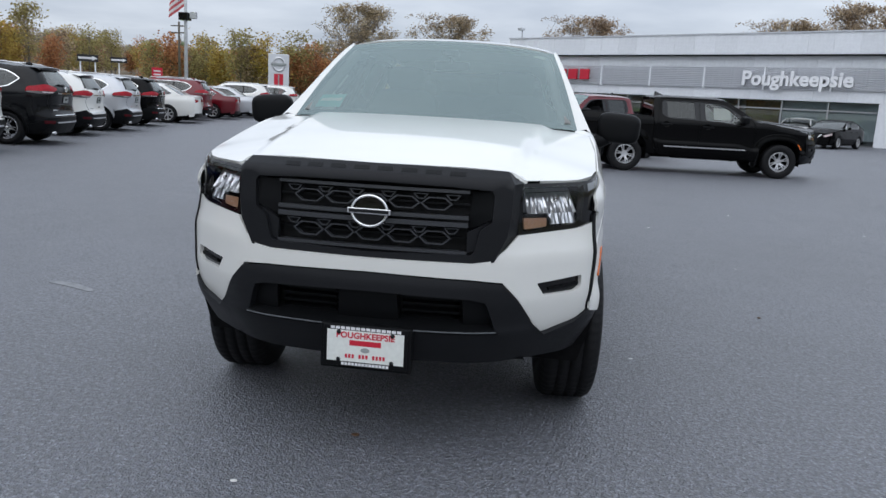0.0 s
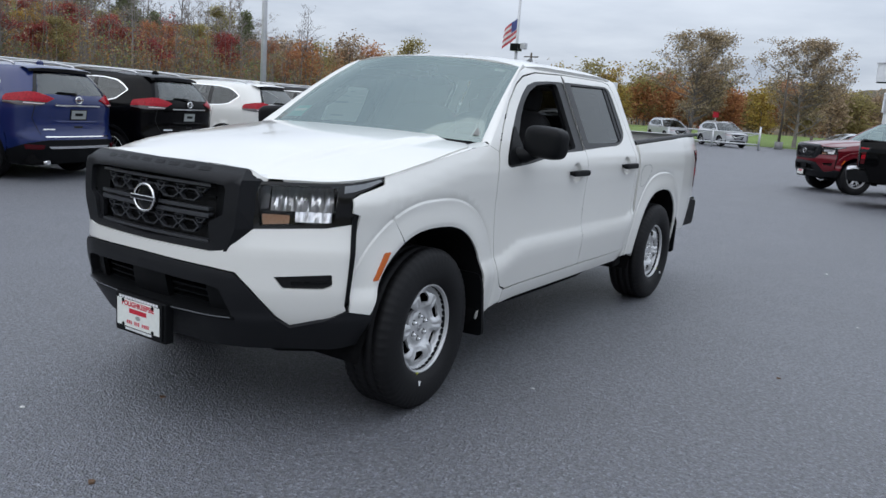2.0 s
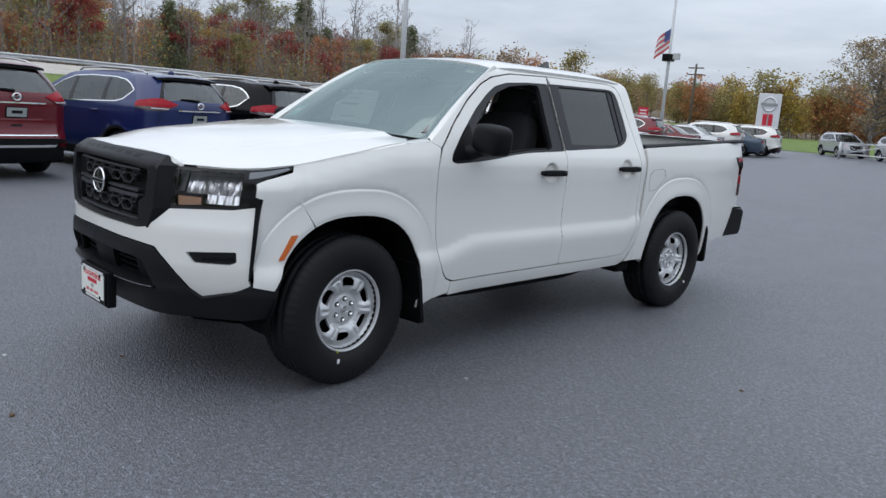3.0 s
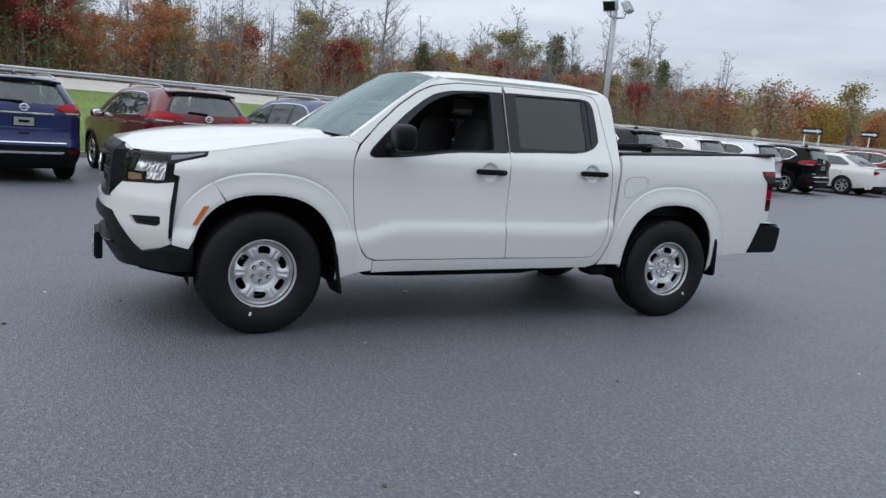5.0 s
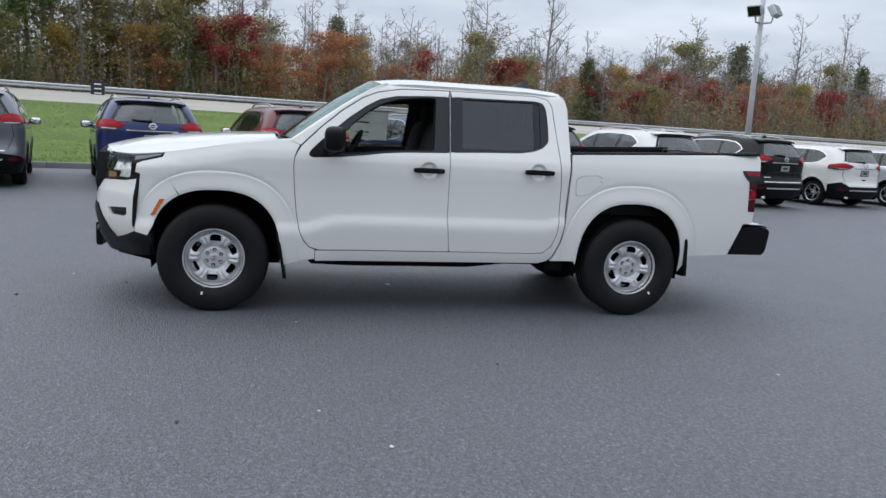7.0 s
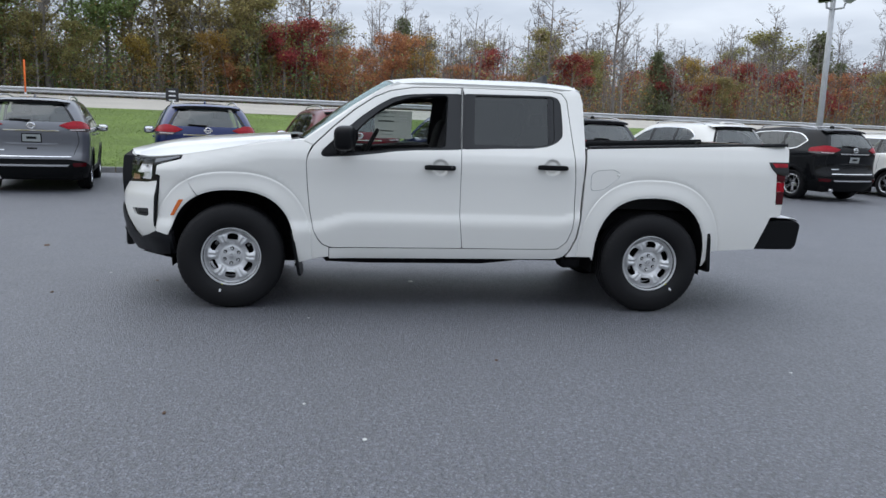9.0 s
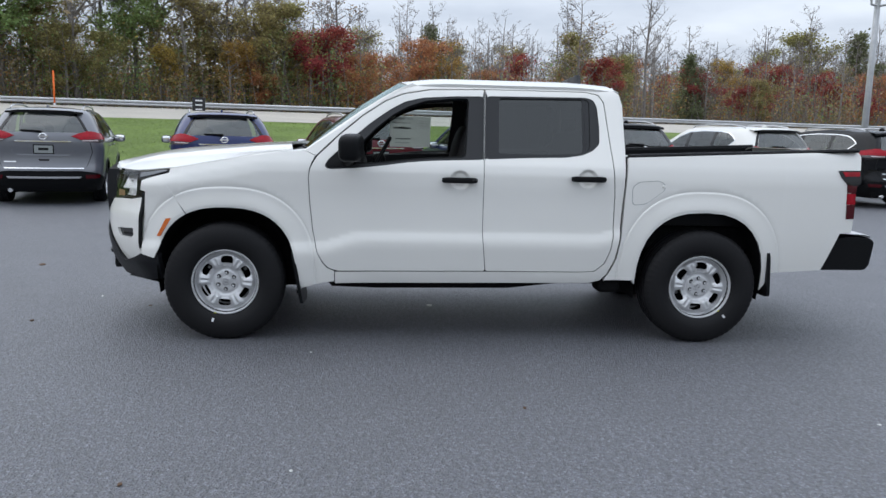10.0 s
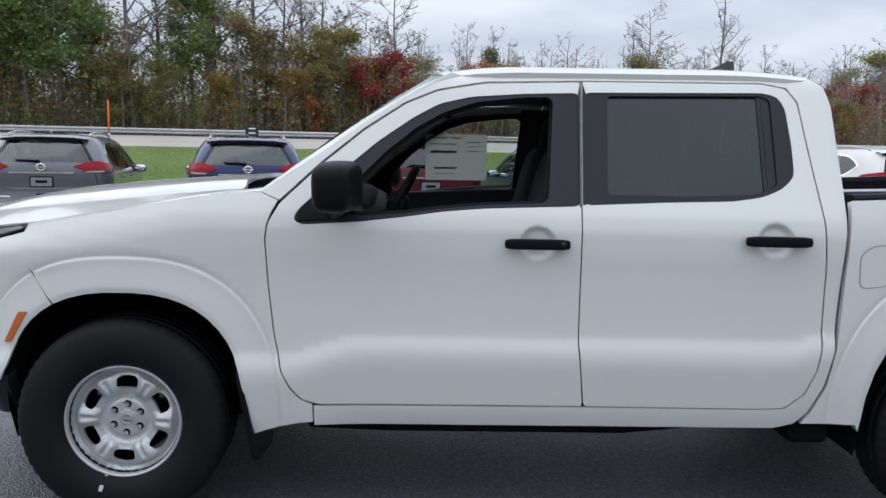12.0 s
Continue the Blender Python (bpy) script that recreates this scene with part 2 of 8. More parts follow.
class Mesh:
    """Collects vertices, faces and vertex normals of one mesh."""

    def __init__(self):
        self.v, self.f, self.n, self.smooth = [], [], [], []

    def add(self, verts, faces, normals=None, smooth=True):
        o = len(self.v)
        self.v += [tuple(p) for p in verts]
        self.f += [tuple(i + o for i in f) for f in faces]
        self.smooth += [smooth] * len(faces)
        self.n += [tuple(p) for p in normals] if normals is not None else [(0, 0, 0)] * len(verts)
        return self

    def patch(self, outline, fn, hint, step=0.04, holes=(), depth=0.012, extra=()):
        """A sheet over a flat outline, bent by fn(u, v) into space, with its edges turned in by depth. hint: which way is out."""
        loops = [resample(l, step) for l in (outline, *holes)]
        pts, edges = [], []
        for l in loops:
            o = len(pts)
            pts += l
            edges += [(o + i, o + (i + 1) % len(l)) for i in range(len(l))]
        b = np.array(pts)
        lo, hi = b.min(0), b.max(0)
        gx, gy = np.meshgrid(np.arange(lo[0] + step / 2, hi[0], step), np.arange(lo[1] + step / 2, hi[1], step))
        gx, gy = gx.ravel(), gy.ravel()
        if len(gx):
            ok = inside(gx, gy, loops)
            gx, gy = gx[ok], gy[ok]
        if len(gx):
            near = np.full(len(gx), 1e9)
            for q in pts:
                near = np.minimum(near, (gx - q[0]) ** 2 + (gy - q[1]) ** 2)
            ok = near > (0.55 * step) ** 2
            if extra:
                ex = np.array(extra)
                inn = inside(ex[:, 0], ex[:, 1], loops)
                ex = ex[inn]
                for q in ex:
                    ok &= (gx - q[0]) ** 2 + (gy - q[1]) ** 2 > (0.35 * step) ** 2
                rim_pts = np.array(pts)
                pts = pts + [tuple(q) for q in ex if ((rim_pts - q) ** 2).sum(1).min() > (0.25 * step) ** 2]
            pts = pts + list(zip(gx[ok], gy[ok]))
        res = delaunay_2d_cdt([Vector(p) for p in pts], edges, [], 0, 1e-7)
        uv, faces = res[0], res[2]
        cx = np.array([sum(uv[i][0] for i in f) / len(f) for f in faces])
        cy = np.array([sum(uv[i][1] for i in f) / len(f) for f in faces])
        keep = inside(cx, cy, loops)
        faces = [list(f) for f, k in zip(faces, keep) if k]
        e = 0.003
        P, N = [], []
        hint = Vector(hint)
        votes = 0.0
        for p in uv:
            q = Vector(fn(p[0], p[1]))
            du = Vector(fn(p[0] + e, p[1])) - Vector(fn(p[0] - e, p[1]))
            dv = Vector(fn(p[0], p[1] + e)) - Vector(fn(p[0], p[1] - e))
            c = du.cross(dv)
            c = c.normalized() if c.length > 1e-12 else hint.normalized()
            votes += c.dot(hint)
            P.append(q); N.append(c)
        # CDT faces may wind either way: make them follow the normals
        if votes < 0:
            N = [-c for c in N]
        fixed = []
        for f in faces:
            a, b2, c = P[f[0]], P[f[1]], P[f[2]]
            g = (b2 - a).cross(c - a)
            if g.dot(N[f[0]] + N[f[1]] + N[f[2]]) < 0:
                f = f[::-1]
            fixed.append(f)
        self.add(P, fixed, N)
        if depth:
            seen = {}
            for f in fixed:
                for i in range(len(f)):
                    seen[(f[i], f[(i + 1) % len(f)])] = 1
            rim = [k for k in seen if (k[1], k[0]) not in seen]
            idx, verts, norms = {}, [], []
            outs = {}
            for a, b2 in rim:
                o = (P[b2] - P[a]).cross(N[a] + N[b2])
                if o.length > 0:
                    o.normalize()
                for i in (a, b2):
                    outs[i] = outs.get(i, Vector()) + o
            rf = []
            for a, b2 in rim:
                for i in (a, b2):
                    if i not in idx:
                        idx[i] = len(verts)
                        o = outs[i].normalized()
                        verts += [P[i], P[i] - N[i] * depth]
                        norms += [o, o]
                rf.append((idx[a], idx[a] + 1, idx[b2] + 1, idx[b2]))
            self.add(verts, rf, norms)
        return self

    def grid(self, rows, closed_u=False, closed_v=False, smooth=True):
        """Quads over rows of points."""
        n, m = len(rows), len(rows[0])
        v = [p for r in rows for p in r]
        f = []
        for i in range(n if closed_v else n - 1):
            for j in range(m if closed_u else m - 1):
                a, b = i * m + j, i * m + (j + 1) % m
                c, d = ((i + 1) % n) * m + (j + 1) % m, ((i + 1) % n) * m + j
                f.append((a, b, c, d))
        return self.add(v, f, None, smooth)

    def box(self, x0, y0, z0, x1, y1, z1, m=None, bevel=0.0):
        b = bmesh.new()
        bmesh.ops.create_cube(b, size=1)
        for q in b.verts:
            q.co = Vector(((x0 + x1) / 2 + q.co.x * (x1 - x0), (y0 + y1) / 2 + q.co.y * (y1 - y0), (z0 + z1) / 2 + q.co.z * (z1 - z0)))
        if bevel:
            bmesh.ops.bevel(b, geom=b.edges[:], offset=bevel, segments=2, affect="EDGES", profile=0.5)
        if m:
            bmesh.ops.transform(b, matrix=m, verts=b.verts[:])
        b.verts.index_update()
        self.add([q.co.copy() for q in b.verts], [[q.index for q in f.verts] for f in b.faces], None, False)
        b.free()
        return self

    def prism(self, outline, fn, a, b, bevel=0.0):
        """Outline pushed from a to b; fn(u, v, w) gives the place."""
        n = len(outline)
        lo, hi = [fn(u, v, a) for u, v in outline], [fn(u, v, b) for u, v in outline]
        self.add(lo + hi, [[i, (i + 1) % n, n + (i + 1) % n, n + i] for i in range(n)], None, False)
        self.add(lo, [list(range(n))[::-1]], None, False)
        return self.add(hi, [list(range(n))], None, False)

    def tube(self, path, radii, sides=8, cap=True, smooth=True):
        rows = []
        path = [Vector(p) for p in path]
        ref = None
        for i, p in enumerate(path):
            t = (path[min(i + 1, len(path) - 1)] - path[max(i - 1, 0)]).normalized()
            if ref is None:
                ref = t.orthogonal().normalized()
            ref = (ref - t * ref.dot(t))
            ref = ref.normalized() if ref.length > 1e-6 else t.orthogonal().normalized()
            w = t.cross(ref)
            r = radii[i] if isinstance(radii, (list, tuple)) else radii
            rows.append([p + (ref * math.cos(2 * math.pi * k / sides) + w * math.sin(2 * math.pi * k / sides)) * r for k in range(sides)])
        self.grid(rows, closed_u=True, smooth=smooth)
        if cap:
            self.add(rows[0], [list(range(sides))[::-1]], None, False)
            self.add(rows[-1], [list(range(sides))], None, False)
        return self

    def lathe(self, profile, m, sides=40, smooth=True):
        """Profile of (radius, along) turned about the local x axis, then placed by m."""
        rows = [[m @ Vector((a, r * math.cos(2 * math.pi * k / sides), r * math.sin(2 * math.pi * k / sides))) for k in range(sides)] for r, a in profile]
        return self.grid(rows, closed_u=True, smooth=smooth)

    def ball(self, c, size, e=1.0, k=12, m=None):
        """Super-ellipsoid; e below 1 makes it boxy."""
        def pw(x):
            return math.copysign(abs(x) ** e, x)
        rows = []
        for i in range(k + 1):
            a = -math.pi / 2 + math.pi * i / k
            row = []
            for j in range(2 * k):
                b = 2 * math.pi * j / (2 * k)
                p = Vector((size[0] * pw(math.cos(a)) * pw(math.cos(b)), size[1] * pw(math.cos(a)) * pw(math.sin(b)), size[2] * pw(math.sin(a))))
                row.append((m @ p if m else p) + Vector(c))
            rows.append(row)
        return self.grid(rows, closed_u=True)

    def make(self, name, mat, parent=None, label="", recalc=True):
        me = bpy.data.meshes.new(name)
        me.from_pydata(self.v, [], self.f)
        me.polygons.foreach_set("use_smooth", self.smooth)
        custom = any(n != (0, 0, 0) for n in self.n)
        me.materials.append(mat)
        if recalc and not custom:
            b = bmesh.new(); b.from_mesh(me)
            bmesh.ops.remove_doubles(b, verts=b.verts[:], dist=1e-5)
            bmesh.ops.recalc_face_normals(b, faces=b.faces[:])
            b.to_mesh(me); b.free()
        me.update()
        if custom and len(me.vertices) == len(self.n):
            vn = [0.0] * (3 * len(me.vertices))
            me.vertex_normals.foreach_get("vector", vn) if hasattr(me, "vertex_normals") else me.vertices.foreach_get("normal", vn)
            me.normals_split_custom_set_from_vertices([n if n != (0, 0, 0) else tuple(vn[3 * i:3 * i + 3]) for i, n in enumerate(self.n)])
        ob = new(name, me)
        if parent is not None:
            ob.parent = parent
        if label:
            ob["label"] = label
        return ob


def part(name, mesh, mat, parent, label=""):
    return mesh.make(name, mat, parent, label)


def thing(name, label, category, group="", m=None):
    e = new(name)
    e.empty_display_size = 0.1
    if m is not None:
        e.matrix_basis = m
    return tagged(e, label, category, group)


def repaint(ob, swap):
    """Give a copied thing other paints: materials by object, on the shared meshes."""
    for o in (ob, *ob.children_recursive):
        for s in o.material_slots:
            if s.material in swap:
                new_mat = swap[s.material]
                s.link = "OBJECT"
                s.material = new_mat
    return ob


def lettering(text, size, depth, m, mat, name, parent, label="", bold=0.0):
    """Words in the built-in font as a mesh of their own."""
    c = bpy.data.curves.new(name, "FONT")
    c.body, c.size, c.extrude, c.align_x, c.align_y = text, size, depth, "CENTER", "CENTER"
    c.resolution_u = 3
    c.offset = bold
    tmp = bpy.data.objects.new(name, c)
    me = bpy.data.meshes.new_from_object(tmp)
    bpy.data.objects.remove(tmp)
    bpy.data.curves.remove(c)
    me.transform(m)
    me.materials.clear()
    me.materials.append(mat)
    ob = new(name, me)
    ob.parent = parent
    if label:
        ob["label"] = label
    return ob

# ---------------------------------------------------------------- pickup truck
# The truck's own axes: nose towards -y, x across, front axle at y = 0, rear axle at y = 3.2.
WHEELBASE, HUB_Z, TYRE_R = 3.2, 0.388, 0.391
side_profile = curve((0.34, 0.835), (0.40, 0.865), (0.46, 0.886), (0.56, 0.905), (0.61, 0.914), (0.640, 0.9185), (0.665, 0.920), (0.690, 0.9175), (0.715, 0.911), (0.738, 0.9035), (0.748, 0.9012), (0.775, 0.9003),
                     (0.88, 0.902), (0.98, 0.907), (1.06, 0.913), (1.12, 0.914), (1.18, 0.903), (1.23, 0.880), (1.27, 0.860), (1.45, 0.772),
                     (1.60, 0.700), (1.67, 0.664), (1.705, 0.640), (1.73, 0.600))
bed_profile = curve((0.34, 0.850), (0.42, 0.872), (0.50, 0.885), (0.60, 0.898), (0.75, 0.910), (0.95, 0.915), (1.08, 0.915), (1.18, 0.905), (1.25, 0.885), (1.30, 0.868), (1.34, 0.845))
shoulder = curve((-0.60, 1.07), (-0.33, 1.125), (0.0, 1.19), (0.345, 1.25), (0.6, 1.25))
nose_taper = curve((-0.62, 0.085), (-0.55, 0.056), (-0.48, 0.033), (-0.40, 0.013), (-0.28, 0.0))
tail_taper = curve((3.75, 0.0), (4.0, 0.018), (4.2, 0.045), (4.36, 0.075))
ARCHES = ((0.02, 0.40, 0.455, 0.485), (3.205, 0.40, 0.445, 0.505))


def arch_reach(y, z, arch):
    yc, zc, a, b = arch
    return ((abs(y - yc) / a) ** 2.5 + (abs(max(z, zc - 0.1) - zc) / b) ** 2.5) ** (1 / 2.5)


def side_x(y, z, bed=False):
    if y < 2.675 and not bed:
        lift = (1.25 - shoulder(y)) * ease(0.85, 1.10, z)
        sweep = 0.08 * ease(1.05, 0.60, y) ** 2 * ease(0.98, 0.70, z) - 0.05 * ease(2.45, 2.66, y) * ease(0.98, 0.70, z)
        x = side_profile(z + lift + sweep)
        # rounded rear corner of the cab
        if y > 2.615:
            t = min(1.0, (y - 2.615) / 0.060)
            x -= 0.022 * (1 - math.sqrt(max(0.0, 1 - t * t)))
    else:
        x = bed_profile(z) - tail_taper(y)
    x -= nose_taper(y)
    for arch in ARCHES:
        d = arch_reach(y, z, arch)
        x += 0.0025 * ease(1.268, 1.250, d) + 0.013 * ease(1.25, 1.02, d) - 0.004 * ease(1.035, 0.99, d) - 0.0050 * ease(1.302, 1.282, d) * ease(1.262, 1.272, d)
    # cups behind the door handles
    for hy, hz in ((1.545, 1.092), (2.40, 1.115)):
        q = ((y - hy) / 0.062) ** 2 + ((z - hz) / 0.058) ** 2
        if q < 1.6:
            x -= 0.022 * ease(1.25, 0.45, q)
    return x


def on_side(s, out=0.0, bed=False):
    return lambda y, z: (s * (side_x(y, z, bed) + out), y, z)


def arch_line(arch, t0, t1, k=16, grow=1.0):
    """Points of a wheel arch from angle t0 to t1 (degrees, 90 is the top)."""
    yc, zc, a, b = arch
    out = []
    for i in range(k + 1):
        t = radians(t0 + (t1 - t0) * i / k)
        c, s = math.cos(t), math.sin(t)
        out.append((yc + grow * a * math.copysign(abs(c) ** 0.8, c), zc + grow * b * math.copysign(abs(s) ** 0.8, s)))
    return out


def flare_line(arch, grow, k=110):
    """Points at even angles on the outline of an arch, enlarged."""
    yc, zc, a, b = arch
    out = []
    for i in range(k + 1):
        t = radians(-5 + 190 * i / k)
        c, s = math.cos(t), math.sin(t)
        r = grow / ((abs(c) / a) ** 2.5 + (abs(s) / b) ** 2.5) ** 0.4
        out.append((yc + r * c, zc + r * s))
    return out


# front of the truck: a plan line from the middle round to the fender, drawn back at lamps and chin
plan_pts = [Vector(p) for p in ((0, -0.925), (0.2, -0.915), (0.38, -0.895), (0.52, -0.848), (0.65, -0.757), (0.76, -0.660), (0.84, -0.578), (0.885, -0.505), (0.906, -0.43), (0.920, -0.33), (0.926, -0.2))]
plan_s = [0.0]
for p_a, p_b in zip(plan_pts, plan_pts[1:]):
    plan_s.append(plan_s[-1] + (p_b - p_a).length)
plan_x, plan_y = curve(*[(s, p.x) for s, p in zip(plan_s, plan_pts)]), curve(*[(s, p.y) for s, p in zip(plan_s, plan_pts)])
set_back = curve((0.34, 0.13), (0.42, 0.082), (0.50, 0.038), (0.58, 0.012), (0.66, 0.0), (0.80, 0.0), (0.88, 0.016), (0.95, 0.026), (1.05, 0.032), (1.10, 0.045), (1.14, 0.065))


def along(x):
    """Length along the plan line at which it reaches x."""
    a, b = 0.0, plan_s[-1]
    for _ in range(40):
        c = (a + b) / 2
        a, b = (c, b) if plan_x(c) < x else (a, c)
    return a


def at_depth(y):
    """x at which the plan line has come back to y."""
    a, b = 0.0, plan_s[-1]
    for _ in range(40):
        c = (a + b) / 2
        a, b = (c, b) if plan_y(c) < y else (a, c)
    return plan_x(a)


def on_nose(out=0.0):
    def f(s, z):
        g, q = (1 if s >= 0 else -1), abs(s)
        x, y = plan_x(q), plan_y(q)
        dx, dy = plan_x(q + 0.01) - plan_x(q - 0.01) if q > 0.01 else 0.02, plan_y(q + 0.01) - plan_y(q - 0.01) if q > 0.01 else 0.0
        l = math.hypot(dx, dy)
        o = out - set_back(z)
        return (g * (x + dy / l * o), y - dx / l * o, z)
    return f


def nose_outline(pts):
    """Right half of an outline given as (x, z), mirrored and laid along the plan line."""
    r = [(along(x), z) for x, z in pts]
    return r + [(-s, z) for s, z in r[::-1] if s > 1e-6]


hood_mid = curve((-0.86, 1.136), (-0.80, 1.160), (-0.70, 1.184), (-0.50, 1.213), (-0.2, 1.245), (0.1, 1.270), (0.45, 1.292))
hood_edge_z = curve((-0.84, 1.144), (-0.775, 1.140), (-0.757, 1.118), (-0.742, 1.107), (-0.68, 1.104), (-0.60, 1.104), (-0.52, 1.111), (-0.42, 1.122), (-0.335, 1.131), (0.0, 1.192), (0.345, 1.252), (0.5, 1.266))
hood_edge_x = curve((-0.84, 0.46), (-0.775, 0.522), (-0.742, 0.585), (-0.62, 0.735), (-0.55, 0.795), (-0.45, 0.838), (-0.335, 0.862), (0.0, 0.868), (0.345, 0.845), (0.5, 0.81))


def hood_z(x, y, out=0.0):
    a = min(1.0, abs(x) / hood_edge_x(y))
    z = hood_mid(y) - (hood_mid(y) - hood_edge_z(y)) * a ** 2.4
    # raised middle panel between two creases
    w = 0.50 + 0.10 * (y + 0.8)
    z += 0.020 * ease(w + 0.035, w - 0.02, abs(x)) * ease(-0.86, -0.40, y)
    return (x, y, z + out)


SCREEN_LOW = curve((0.0, 0.455), (0.3, 0.468), (0.6, 0.510), (0.79, 0.560))
SCREEN_TOP = curve((0.0, 1.125), (0.3, 1.133), (0.5, 1.160), (0.625, 1.195))


def screen(u, v):
    """Windscreen: u from -1 to 1 across, v from 0 at the cowl to 1 at the roof."""
    w = 0.79 + (0.628 - 0.79) * v
    x = u * w
    y = SCREEN_LOW(abs(u) * 0.79) * (1 - v) + SCREEN_TOP(abs(u) * 0.625) * v
    z = (1.290 - 0.020 * u * u) * (1 - v) + (1.750 - 0.044 * u * u) * v + 0.024 * math.sin(math.pi * v)
    return (x, y, z)


def roof_z(x, y, out=0.0):
    a = abs(x) / 0.64
    z = 1.786 - 0.028 * a ** 2 - 0.032 * a ** 6
    z -= 0.045 * ease(1.55, 0.98, y) ** 1.5 + 0.020 * ease(2.2, 2.66, y) ** 2 + 0.040 * ease(2.60, 2.72, y)
    return (x, y, z + out)


FRONT_DOOR = [(0.745, 0.473), (0.683, 0.494), (0.646, 0.536), (0.612, 0.60), (0.584, 0.74), (0.566, 0.92), (0.557, 1.09), (0.566, 1.15), (0.605, 1.222), (0.75, 1.366),
              (0.90, 1.494), (1.05, 1.596), (1.17, 1.648), (1.35, 1.680), (1.716, 1.690), (1.700, 1.22), (1.702, 0.72), (1.728, 0.483)]
REAR_DOOR = [(1.733, 0.483), (1.7065, 0.72), (1.7045, 1.22), (1.7205, 1.692), (2.41, 1.692), (2.498, 1.674), (2.532, 1.62), (2.550, 1.40), (2.567, 1.22), (2.584, 1.0),
             (2.587, 0.74), (2.575, 0.64), (2.542, 0.549), (2.476, 0.492), (2.38, 0.486)]
FRONT_TRIM = [(0.690, 1.146), (0.655, 1.162), (0.672, 1.200), (0.80, 1.322), (0.95, 1.452), (1.08, 1.545), (1.18, 1.600), (1.30, 1.628), (1.50, 1.642), (1.708, 1.648),
              (1.697, 1.226), (1.56, 1.221), (1.35, 1.213), (1.20, 1.200), (1.05, 1.178), (0.90, 1.160)]
FRONT_OPENING = [(0.86, 1.184), (0.832, 1.215), (0.872, 1.300), (0.985, 1.418), (1.095, 1.508), (1.195, 1.566), (1.32, 1.608), (1.50, 1.628), (1.594, 1.631), (1.610, 1.612),
                 (1.584, 1.250), (1.56, 1.236), (1.35, 1.226), (1.20, 1.212), (1.05, 1.192), (0.95, 1.184)]
REAR_TRIM = [(1.716, 1.230), (1.732, 1.650), (2.405, 1.658), (2.462, 1.645), (2.486, 1.60), (2.492, 1.45), (2.486, 1.345), (2.435, 1.298), (2.36, 1.268), (2.25, 1.252), (2.0, 1.244)]
REAR_OPENING = [(1.800, 1.268), (1.817, 1.638), (2.405, 1.646), (2.435, 1.630), (2.422, 1.312), (2.34, 1.276), (2.15, 1.268)]


